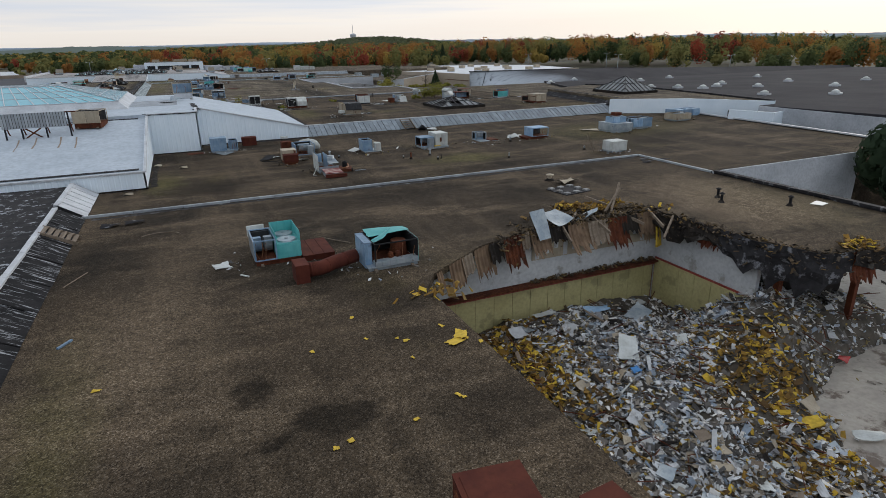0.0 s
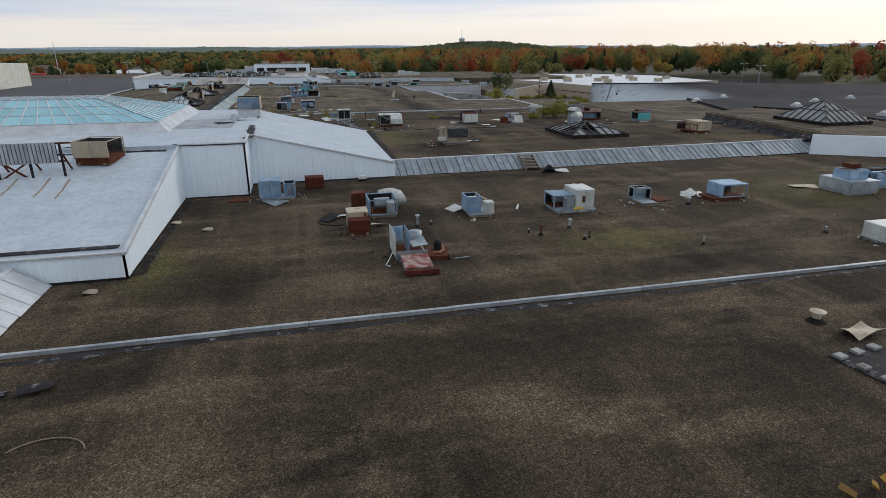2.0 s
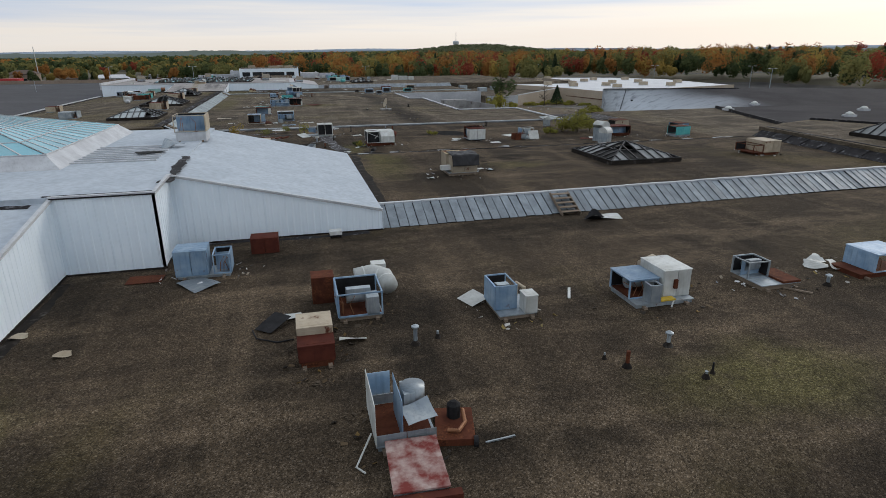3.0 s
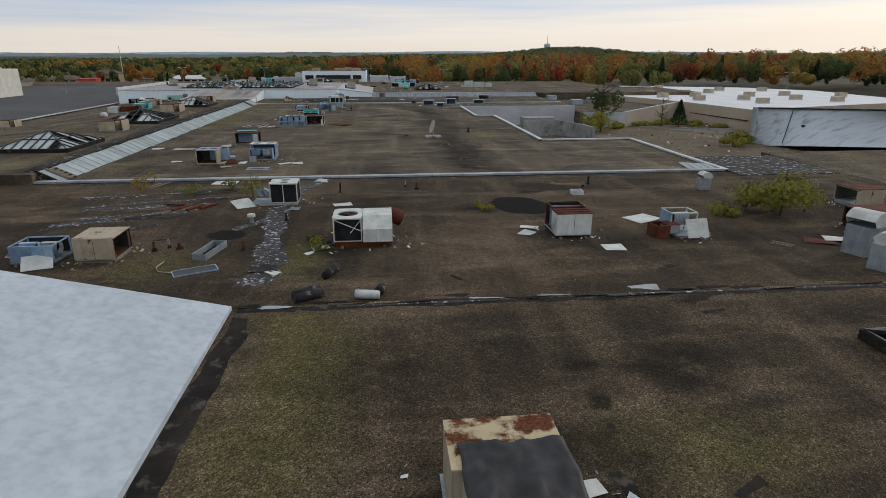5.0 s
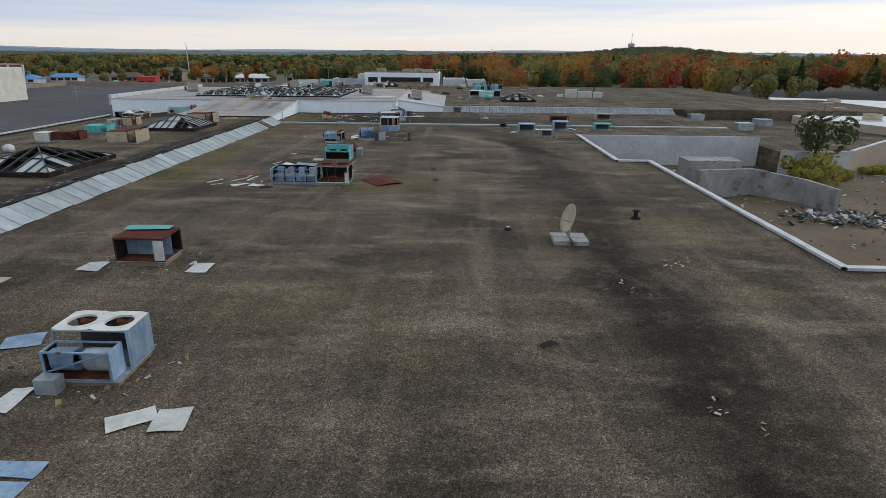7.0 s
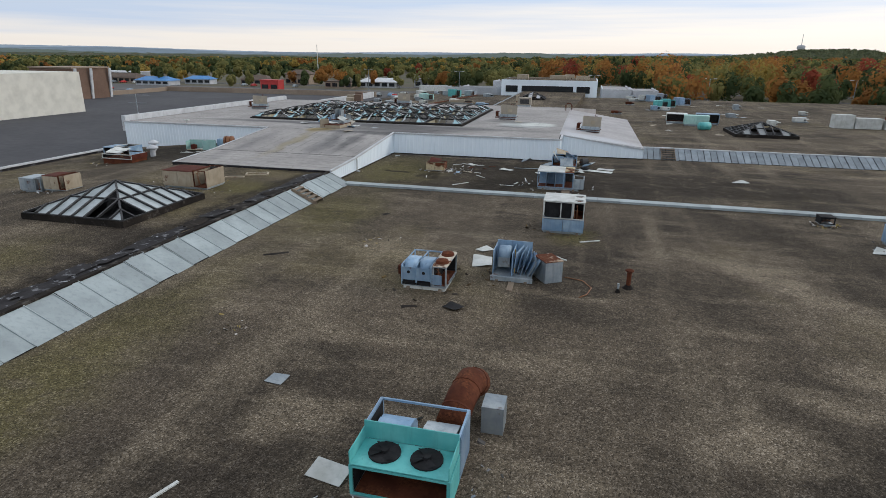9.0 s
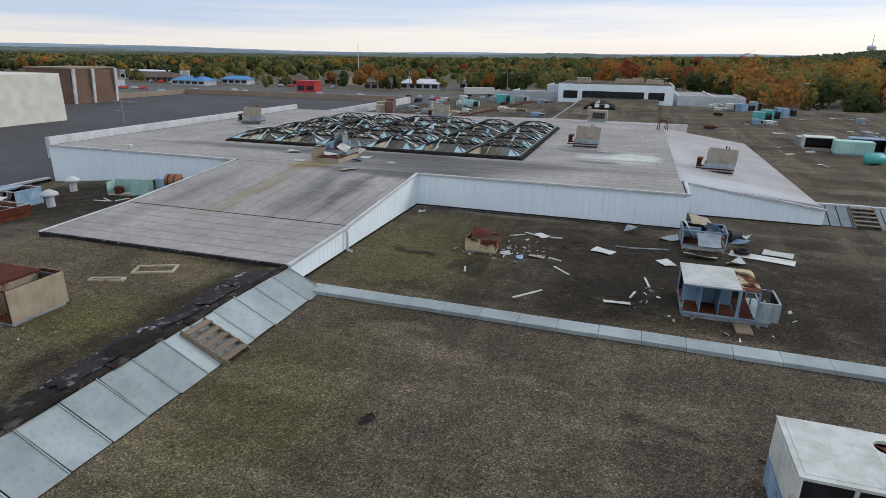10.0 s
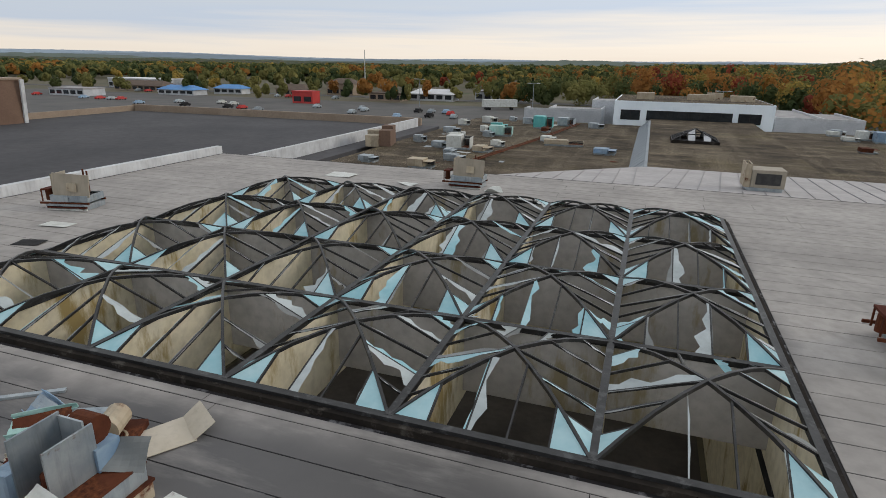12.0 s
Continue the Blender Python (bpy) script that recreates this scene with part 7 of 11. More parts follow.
def loose(x, y, z, w, d, rz, mat, label, bend=0.05, seed=None, name="loose_panel", tilt=0.0, ragged=0.0, fold=0.0):
    s = seed if seed is not None else int(abs(x * 13 + y * 7))
    ob = put(name, sheet(w, d, bend, 0.012, s, 6, fold, ragged), mat, label, "metal panel", group="loose panels")
    ob.matrix_world = pose(x, y, z + 0.004 + 0.5 * d * math.sin(radians(abs(tilt))), tilt, 0, rz)
    return ob


def stick(x, y, z, L, rz, mat=M_WOOD, w=0.10, h=0.05, label="weathered wooden board lying on the gravel", name="board"):
    ob = put(name, box(-L / 2, L / 2, -w / 2, w / 2, 0, h), mat, label, "board", group="loose boards")
    ob.matrix_world = pose(x, y, z + 0.004, 0, 0, rz)
    return ob


def vent(x, y, z, h=0.5, r=0.08, mat=M_RUST, cap=True, label="rusty roof vent pipe with flashing collar"):
    ob = root("vent_pipe", pose(x, y, z), label, "vent pipe", "vent pipes")
    part("pipe", tube([(0, 0, -0.02), (0, 0, h)], r, 10), mat, ob)
    part("collar", tube([(0, 0, -0.02), (0, 0, 0.05), (0, 0, 0.16)], r * 2, 12, [r * 2.6, r * 2.0, r * 1.05]), M_TARRY, ob)
    if cap:
        part("cap", tube([(0, 0, h + 0.05), (0, 0, h + 0.10), (0, 0, h + 0.16)], r * 2, 12, [r * 1.9, r * 1.9, r * 0.5]), mat, ob)
        for a in (0, 2.1, 4.2):
            part("strut", bar((r * 0.9 * math.cos(a), r * 0.9 * math.sin(a), h - 0.05), (r * 0.9 * math.cos(a), r * 0.9 * math.sin(a), h + 0.06), 0.015), mat, ob)


def hose(pts, r, mat, label, name="cable"):
    return put(name, tube(pts, r, 6), mat, label, "cable", smooth=True)


def duct(ob, pts, r, mat, label, n=14):
    """A fat round duct with seam bands."""
    part("duct", tube(pts, r, n), mat, ob, label, True)
    for p, q in zip(pts, pts[1:]):
        p, q = Vector(p), Vector(q)
        d = (q - p).normalized() * 0.03
        m = p.lerp(q, 0.5)
        part("band", tube([m - d, m + d], r + 0.012, n), mat, ob)


def steps(x, y, z, rz, n, width, rise, run, label):
    """A short open timber stair up a slope."""
    ob = root("roof_steps", pose(x, y, z, 0, 0, rz), label, "steps", "roof steps")
    for s in (-width / 2, width / 2):
        part("stringer", bar((s, -0.1, 0.02), (s, n * run, n * rise + 0.02), 0.05, 0.22), M_WOOD, ob)
    for k in range(n):
        part("tread", box(-width / 2, width / 2, k * run - 0.05, k * run + run * 0.75, (k + 1) * rise, (k + 1) * rise + 0.045), M_WOOD, ob)


steps(33.1, 80.1, Z_AB, 0, 5, 1.3, 0.20, 0.42, "dark weathered wooden steps up to the higher roof")
steps(0.95, 205.2, Z_D, 90, 5, 1.1, 0.17, 0.34, "grey weathered wooden steps up the flashing")
steps(1.3, 48.0, Z_AB, 90, 6, 1.3, 0.14, 0.26, "grey wooden steps on the black slope")
steps(0.9, 132.6, Z_D, 90, 5, 1.1, 0.17, 0.34, "old wooden steps beside the parapet end")
steps(26.8, 230.9, Z_D, 0, 5, 1.3, 0.17, 0.40, "far wooden steps up to the back roof")
steps(68.5, 95.0, Z_C, -76, 5, 1.4, 0.2, 0.36, "wooden steps on the black slope to the dark roof")

# -- near roof --
ob, w, d = unit(9.71, 11.91, 39.48, 41.68, Z_AB, "gutted teal and grey rooftop unit with its top torn off")
base(ob, w, d, 0.18, M_RUST)
section(ob, -1.08, -0.05, -1.05, 1.05, 0.215, 1.25, M_GALV, "LB", 0, ("blowers", "coil", "tubes", "pan"), post_mat=M_BLUE)
section(ob, -0.03, 1.08, -1.05, 1.05, 0.215, 0.95, M_TEAL, "FBLR", 0, ("compressors",))
part("fan_deck", box(-0.02, 1.07, -1.04, 1.04, 0.93, 0.95), M_TEAL, ob)
for y in (-0.5, 0.5):
    fan(ob, 0.52, y, 1.05, 0.42, M_GALV)
    part("fan_ring", tube([(0.52, y, 0.951), (0.52, y, 1.02)], 0.44, 18, [0.46, 0.44]), M_GALV, ob)
for a in ((-0.05, -0.03, -1.07, 1.07), (1.07, 1.09, -1.07, 1.07)):
    part("screen_panel", box(*a, 0.955, 1.48), M_TEAL, ob)
part("screen_panel", box(-0.028, 1.068, 1.05, 1.07, 0.955, 1.48), M_TEAL, ob)
part("hood", box(-1.14, -0.3, 1.06, 1.16, 0.9, 1.42), M_WHITE, ob, "white bent cover")
ob = root("floor_hatch", pose(12.74, 40.38, Z_AB), "low rust-red sheet metal hatch with ribs", "hatch")
part("curb", box(-0.78, 0.72, -1.2, 1.2, -0.02, 0.26), M_REDOX, ob)
for k in range(3):
    part("lid", box(-0.82 + k * 0.52, -0.32 + k * 0.52, -1.24, 1.24, 0.262, 0.30), M_REDOX, ob)
ob, w, d = unit(14.34, 16.84, 36.41, 38.61, Z_AB, "wrecked grey unit under a torn teal top sheet")
base(ob, w, d, 0.15, M_GALV)
section(ob, -0.9, 1.22, -1.07, 1.07, 0.19, 1.3, M_TEAL, "RB", 0, ("compressors", "pan", "tubes"), post_mat=M_BLACK)
section(ob, -1.22, -0.92, -0.6, 1.0, 0.0, 1.25, M_BLUE, "FBLRT", 0)
t = part("top_sheet", sheet(2.1, 1.0, 0.10, 0.015, 3, 10, -0.05, 0.05), M_TEAL, ob, "torn teal top sheet")
t.matrix_basis = pose(0.18, 0.55, 1.30)
t = part("top_sheet", sheet(0.9, 1.4, 0.15, 0.015, 8, 8, 0.2, 0.1), M_TEAL, ob, "folded teal sheet")
t.matrix_basis = pose(-0.45, -0.3, 1.22, -28, -12, 25)
part("front_sill", box(-0.9, 1.2, -1.12, -0.7, 0.2, 0.42), M_GALV, ob)
part("rusty_shroud", tube([(0.6, 0.0, 0.3), (0.6, 0.0, 1.0)], 0.42, 14, [0.46, 0.36]), M_RUST, ob)
ob = root("rusted_duct", pose(-0.22, 0.3, Z_AB), "fallen rust-red round duct with an elbow", "duct")
duct(ob, [(11.6, 36.6, 0.42), (12.5, 36.6, 0.42), (13.1, 36.9, 0.45), (14.3, 37.3, 0.5)], 0.33, M_REDOX, "rust-red duct")
part("flange", box(11.3, 11.9, 36.1, 37.1, -0.02, 0.85), M_REDOX, ob)
stick(15.72, 40.78, Z_AB, 2.3, 92, M_REDOX, 0.30, 0.22, "rust-red steel beam on the gravel", "beam")
ob = root("rust_cabinet", pose(12.35, 20.5, Z_AB, 0, 0, -8), "dark red rusted cabinet with a louvred side", "cabinet")
section(ob, -0.75, 0.75, -0.95, 0.95, 0.05, 1.15, M_REDOX, "FBRLT", 0)
for k in range(7):
    part("louvre", bar((-0.78, -0.7, 0.25 + k * 0.12), (-0.78, 0.7, 0.25 + k * 0.12), 0.02, 0.09, (1, 0, 1)), M_RUST, ob)
ob = root("rust_cabinet", pose(14.7, 19.8, Z_AB, 0, 0, 5), "small rusted red cabinet near the torn edge", "cabinet")
section(ob, -0.45, 0.45, -0.6, 0.6, 0.05, 0.6, M_REDOX, "FBRLT", 0)
loose(8.24, 40.28, Z_AB, 0.85, 1.0, 8, M_WHITE, "white torn sheet lying on the gravel", 0.05, ragged=0.3)
stick(9.11, 38.5, Z_AB, 0.5, -51, M_WHITE, 0.08, 0.04, "short white trim strip on the gravel", "trim_strip")
stick(2.04, 41.47, Z_AB, 1.8, 65, M_WOOD, 0.04, 0.03, "thin pale stick on the gravel")
stick(2.57, 34.53, Z_AB, 0.65, 56, M_BLUE, 0.09, 0.06, "short blue grey pipe length", "pipe_length")
for x, y, s in ((2.75, 50.2, 3), (4.03, 50.3, 4)):
    loose(x, y, Z_AB, 1.15, 0.6, 6, M_TAR, "black roll of roofing felt on the gravel", 0.16, s, "roofing_felt", ragged=0.2)
hose([(5.4 + 1.1 * math.cos(a), 46.6 + 0.9 * math.sin(a), Z_AB + 0.03) for a in np.linspace(0.2, 2.6, 12)], 0.025, M_WOOD, "curled tan hose on the gravel", "hose")
hose([(12.8, 41.87, Z_AB + 0.3), (13.4, 42.17, Z_AB + 0.15), (14.19, 41.47, Z_AB + 0.04), (14.68, 40.88, Z_AB + 0.03)], 0.025, M_WOOD, "tan conduit trailing over the gravel", "conduit")
rr = random.Random(3)
for k in range(16):
    x, y = rr.choice(((11.1, 30.7), (12.6, 32), (13.2, 30), (15.4, 30.2), (15.2, 28.4), (14.0, 33.5), (10.2, 26.0), (6.5, 24), (4.5, 31), (13.0, 25.5)))
    loose(x + rr.gauss(0, 0.5), y + rr.gauss(0, 0.5), Z_AB, rr.uniform(0.12, 0.3), rr.uniform(0.1, 0.2), rr.uniform(0, 180), M_INSUL, "small chunk of yellow foam on the gravel", 0.03, k, "foam_chunk", ragged=0.3)
for x, y, a in ((15.12, 28.74, 20), (15.52, 29.13, 60)):
    loose(x, y, Z_AB, 0.75, 0.5, a, M_INSUL, "broken slab of yellow foam at the torn edge", 0.06, 5, "foam_slab", ragged=0.25)
# low round dome and paved grid by the corner
ob = root("roof_drain_grid", pose(31.56, 45.12, Z_AB, 0, 0, 8), "square of pale paving blocks with dark joints", "paving")
rr = random.Random(8)
part("bed", box(-1.15, 1.15, -1.05, 1.05, -0.01, 0.05), M_TAR, ob)
for i in range(5):
    for j in range(5):
        if (i in (0, 4) or j in (0, 4)) and (i + j) % 2 == 0:
            part("block", box(-1.05 + i * 0.44, -0.68 + i * 0.44, -0.95 + j * 0.4, -0.62 + j * 0.4, 0.05, 0.14), M_CONC, ob)
loose(32.88, 47.11, Z_AB, 1.5, 0.9, 10, M_CREAM, "curved beige dome lid on the gravel", 0.28, 12, "dome_lid", fold=0.25)
vent(32.19, 48.41, Z_AB, 0.35, 0.16, M_CREAM, True, "short cream vent stub")
for x, y, a in ((43.89, 51.28, 20), (45.31, 50.49, -25), (43.38, 50.28, 5)):
    loose(x, y, Z_AB, 1.3, 0.5, a, M_TAR, "black felt strip heaped on the gravel", 0.12, 3, "roofing_felt", ragged=0.25)
for x, y in ((38.2, 38.0), (39.0, 39.0), (41.2, 35.5)):
    vent(x, y, Z_AB, 0.5, 0.09, M_BLACK, True, "black vent pipe near the torn bay")
loose(43.17, 34.97, Z_AB, 1.0, 0.7, 15, M_WHITE, "white lid on a low wooden box", 0.03, 6, "lid")

# -- second roof --
ob, w, d = unit(17.12, 18.82, 59.35, 61.35, Z_AB, "opened blue grey unit with a scroll fan on top")
base(ob, w, d, 0.15, M_GALV)
section(ob, -w + 0.02, w - 0.02, -d + 0.02, d - 0.02, 0.19, 0.55, M_GALV, "FB", 0, ("pan",), posts=False)
part("side_panel", box(-w, -w + 0.02, -d, d, 0.19, 1.45), M_WHITE, ob)
part("divider", box(-0.12, -0.10, -d, d * 0.5, 0.19, 1.5), M_BLUE, ob)
part("back_panel", box(-w + 0.022, -0.13, d - 0.04, d - 0.02, 0.56, 1.3), M_BLUE, ob)
part("scroll_fan", tube([(0.42, 0.3, 0.56), (0.42, 0.3, 1.15)], 0.36, 16), M_GALV, ob, "round galvanised fan drum", True)
part("scroll_outlet", box(0.1, 0.42, -0.1, 0.65, 0.6, 1.1), M_GALV, ob)
t = part("bent_cover", sheet(0.9, 0.7, 0.1, 0.015, 5, 7, 0.15), M_GALV, ob)
t.matrix_basis = pose(0.4, -0.5, 0.72, 18, 0, 15)
ob = root("red_hatch", pose(17.99, 58.29, Z_AB, 0, 0, -3), "flat dark red duct lid with flaking paint", "hatch")
part("box", box(-0.65, 0.65, -0.95, 0.95, -0.02, 0.32), M_GALV, ob)
part("lid", box(-0.70, 0.70, -1.0, 1.0, 0.322, 0.37), painted("flaking_red", (0.17, 0.035, 0.03), (0.42, 0.33, 0.30), 0.05, 0.8, 0, 2.5, 0.4), ob, "flaking dark red lid")
part("end_flap", box(-0.75, 0.95, -1.25, -1.02, 0.05, 0.30), M_REDOX, ob)
ob = root("compressor_tray", pose(19.43, 59.85, Z_AB, 0, 0, -12), "rusty tray with a seized compressor", "machine part")
part("tray", box(-0.55, 0.55, -0.75, 0.75, -0.01, 0.2), M_RUST, ob)
part("compressor", tube([(0.0, 0.35, 0.2), (0.0, 0.35, 0.6), (0.0, 0.35, 0.7)], 0.2, 12, [0.2, 0.2, 0.08]), M_BLACK, ob)
part("manifold", tube([(-0.2, -0.4, 0.26), (0.1, -0.5, 0.3), (0.3, -0.1, 0.3), (0.25, 0.3, 0.45)], 0.06, 8), M_COPPER, ob)
part("wheel", tube([(0.5, -0.72, 0.1), (0.62, -0.72, 0.1)], 0.16, 12), M_BLACK, ob)
stick(20.55, 59.05, Z_AB, 0.9, 5, M_GALV, 0.05, 0.04, "galvanised strip on the gravel", "trim_strip")
hose([(17.03, 59.57, Z_AB + 0.5), (16.73, 59.28, Z_AB + 0.1), (16.53, 58.89, Z_AB + 0.03), (16.73, 58.6, Z_AB + 0.04)], 0.03, M_WHITE, "pale cable hanging from the unit")
ob, w, d = unit(15.22, 16.42, 64.36, 66.36, Z_AB, "cream and rust-red unit with lid ajar")
base(ob, w, d, 0.2, M_RUST)
section(ob, -w, w, -d, -0.2, 0.24, 0.85, M_REDOX, "FLRT", 0, ("dark",))
section(ob, -w, w, -0.18, d, 0.24, 1.15, M_CREAM, "FLRT", 0)
ob, w, d = unit(16.82, 18.62, 67.69, 69.69, Z_AB, "blue unit with a bare blower beside a white curved hood")
base(ob, w, d, 0.15, M_WOOD)
section(ob, -w, w, -d, d, 0.19, 1.2, M_BLUE, "BL", 0, ("blower", "pan", "tubes"))
part("side_box", box(0.25, 0.75, -d, -0.3, 0.2, 0.95), M_GALV, ob)
ob = root("curved_hood", pose(18.72, 70.35, Z_AB, 0, 0, 0), "white curved sheet metal duct hood", "duct")
duct(ob, [(-0.9, 0.2, 0.75), (-0.1, 0.25, 0.85), (0.35, 0.0, 0.75), (0.45, -0.7, 0.55)], 0.42, M_WHITE, "white duct elbow")
part("foot", box(-1.2, -0.7, -0.2, 0.6, -0.01, 0.5), M_REDOX, ob)
ob = root("rust_cabinet", pose(16.36, 70.17, Z_AB), "rust-brown upright duct stub", "duct")
section(ob, -0.45, 0.45, -0.4, 0.4, 0.0, 1.2, M_RUST, "FBLRT", 0)
loose(14.28, 68.02, Z_AB, 0.85, 1.2, -42, M_BLACK, "black framed filter panel on the gravel", 0.05, 4, "filter_panel", 12)
loose(15.07, 68.7, Z_AB, 0.7, 0.6, 10, M_WHITE, "small white bent panel", 0.08, 9)
loose(17.2, 66.04, Z_AB, 1.0, 0.25, -8, M_WHITE, "bent white trim on the gravel", 0.12, 9)
hose([(13.49, 67.83, Z_AB + 0.03), (13.68, 67.05, Z_AB + 0.03), (14.46, 66.55, Z_AB + 0.03), (15.05, 66.64, Z_AB + 0.03)], 0.03, M_BLACK, "black hose loop on the gravel", "hose")
ob, w, d = unit(23.08, 24.68, 66.17, 68.17, Z_AB, "blue grey unit with the blower laid open")
base(ob, w, d, 0.15, M_WOOD)
section(ob, -w, 0.15, -0.4, d, 0.19, 1.25, M_BLUE, "FLB", 0, ("blower",))
section(ob, 0.3, w, -d, -0.35, 0.19, 0.95, M_WHITE, "FBLRT", 0)
part("pipe_loop", tube([(0.3, 0.2, 0.3), (0.45, 0.4, 1.0), (0.6, 0.0, 0.9), (0.65, -0.2, 0.3)], 0.09, 8), M_CREAM, ob)
loose(22.62, 68.36, Z_AB, 1.1, 0.9, -70, M_WHITE, "white panel leaning out from the unit", 0.03, 7, tilt=14)
ob, w, d = unit(28.95, 31.75, 65.74, 67.94, Z_AB, "wrecked unit: open blue half and closed white half")
base(ob, w, d, 0.15, M_GALV)
section(ob, 0.1, w, -0.7, d, 0.19, 1.4, M_WHITE, "FBLRT", 0)
section(ob, -w, 0.0, -0.5, d, 0.19, 1.05, M_BLUE, "BT", 0, ("blower", "tubes", "pan"))
section(ob, -0.75, -0.25, -d, -0.55, 0.19, 1.0, M_GALV, "FLR", 0, ())
part("yellow_lining", box(-0.2, 0.5, -d, -0.75, 0.2, 0.26), M_INSUL, ob, "yellow insulation board")
part("red_valve", box(0.55, 0.7, -0.85, -0.73, 0.6, 1.0), M_RUST, ob)
t = part("arm", bar((0.5, -1.0, 0.25), (0.1, -1.35, -0.1), 0.06, 0.04), M_WHITE, ob)
duct(ob, [(0.3, d + 0.2, 0.9), (0.9, d + 0.3, 1.1), (1.3, d + 0.1, 0.8)], 0.3, M_CREAM, "cream duct elbow")
ob, w, d = unit(35.44, 37.54, 66, 68, Z_AB, "half-stripped unit with a rust-red floor pan")
base(ob, w, d, 0.2, M_WOOD)
section(ob, -w, 0.1, -0.1, d, 0.24, 1.05, M_GALV, "BR", 0, ("divider", "blower"))
part("drain_pan", box(0.1, w, -d, 0.6, 0.24, 0.34), M_RUST, ob, "orange rusted pan")
stick(37.01, 65.62, Z_AB, 1.2, -50, M_WOOD, 0.1, 0.06, "board propped by the unit")
ob, w, d = unit(40.94, 43.74, 65.97, 67.67, Z_AB, "open grey cabinet on a rusted skid")
base(ob, w, d, 0.2, M_RUST)
section(ob, -0.6, w, -d, d, 0.24, 1.15, M_BLUE, "BLT", 0, ("pan", "coil", "tubes"))
for k, (x, y, a) in enumerate(((40.89, 68.45, 20), (40.29, 67.86, -35), (41.17, 67.56, 60))):
    loose(x, y, Z_AB, 1.1, 0.7, a, M_WHITE, "crumpled white sheets piled by the unit", 0.2, k, tilt=8, ragged=0.15)
ob, w, d = unit(9.71, 12.21, 74.3, 75.6, Z_AB, "blue grey twin unit against the white wall")
base(ob, w, d, 0.12, M_GALV)
section(ob, -w, 0.2, -d, d, 0.16, 1.4, M_BLUE, "FBLRT", 0)
section(ob, 0.45, w, -d, d, 0.16, 1.15, M_BLUE, "BR", 0, ("divider", "tubes"))
ob = root("rust_cabinet", pose(13.69, 77.83, Z_AB), "low rust-red box beside the white wall", "cabinet")
section(ob, -0.7, 0.7, -0.5, 0.5, 0, 0.85, M_REDOX, "FBLRT", 0)
loose(8.26, 74.72, Z_AB, 1.6, 1.0, -2, M_RUST, "rusted sheet flat on the gravel", 0.04, 4)
loose(10.8, 73.43, Z_AB, 1.6, 1.3, -52, M_GALV, "pale grey sheet on the gravel", 0.10, 6)
ob, w, d = unit(51.9, 54.5, 65, 67.8, Z_AB, "stacked blue grey unit with white panels")
base(ob, w, d, 0.2, M_GALV)
section(ob, -w, w, -d, d, 0.24, 1.0, M_GALV, "FBLRT", 0)
section(ob, -0.9, 0.9, -0.7, 0.7, 1.03, 1.7, M_BLUE, "FL", 0, ("blower",))
part("red_cap", box(-0.3, 0.6, -0.2, 0.6, 1.75, 2.1), M_RUST, ob)
ob, w, d = unit(55.75, 58.55, 66.29, 68.29, Z_AB, "dark blue grey unit with a fan drum")
base(ob, w, d, 0.2, M_GALV)
section(ob, -w, w, -d, d, 0.24, 1.25, M_BLUE, "FR", 0, ("blowers", "coil"))
loose(51.11, 68.37, Z_AB, 2.0, 1.0, -20, M_CREAM, "long pale panel lying on the gravel", 0.08, 6)
ob, w, d = unit(43.67, 45.37, 55.29, 56.69, Z_AB, "plain white square unit with grilled sides")
base(ob, w, d, 0.1, M_GALV)
section(ob, -w, w, -d, d, 0.14, 1.0, M_WHITE, "FBLRT", 0)
part("grille", box(w + 0.03, w + 0.05, -d + 0.1, d - 0.1, 0.25, 0.9), M_COIL, ob)
ob = root("antenna_rack", pose(42.67, 56.68, Z_AB, 0, 0, 10), "thin bent pipe rack beside the white unit", "pipe rack")
for a, b in (((0, 0, 0), (-0.6, 0.2, 1.6)), ((0.5, 0.6, 0), (-0.2, 0.8, 1.5)), ((-0.4, 0.15, 1.1), (0.9, -0.2, 0.6))):
    part("rod", bar(a, b, 0.04), M_WOOD, ob)
ob, w, d = unit(65.09, 67.69, 69.11, 71.11, Z_AB, "far wrecked unit with tilted cover")
base(ob, w, d, 0.15, M_GALV)
section(ob, -w, w, -d, d, 0.19, 0.95, M_CREAM, "FLB", 0, ("pan", "blower"))
for k in range(3):
    ob, w, d = unit(68.0 + k * 1.5, 69.2 + k * 1.5, 72.0, 74.0, Z_AB, "small blue condenser by the white wall")
    base(ob, w, d, 0.1, M_GALV)
    section(ob, -w, w, -d, d, 0.14, 1.0, M_BLUE, "FBLRT", 1, ())
for x, y, h, r, m in ((19.41, 65.14, 0.8, 0.11, M_GALV), (26.07, 61.66, 0.75, 0.10, M_RUST), (28.33, 62.62, 0.55, 0.11, M_GALV), (28.2, 60.37, 0.3, 0.08, M_GALV), (28.6, 60.56, 0.5, 0.05, M_BLACK), (20.33, 65.43, 0.35, 0.07, M_GALV), (25.59, 62.35, 0.3, 0.05, M_GALV), (38.88, 65.8, 0.5, 0.11, M_GALV), (34.14, 57.87, 0.6, 0.06, M_GALV), (42.55, 58, 0.45, 0.10, M_GALV)):
    vent(x, y, Z_AB, h * 0.8, r * 0.7, m, r > 0.105, "weathered roof vent pipe on the gravel")
stick(27.03, 68.04, Z_AB, 1.2, 64, M_WHITE, 0.12, 0.03, "white strip on the gravel", "trim_strip")
loose(35.01, 78.91, Z_AB, 1.8, 1.0, -7, M_WHITE, "bent white sheet by the sloped flashing", 0.12, 6)
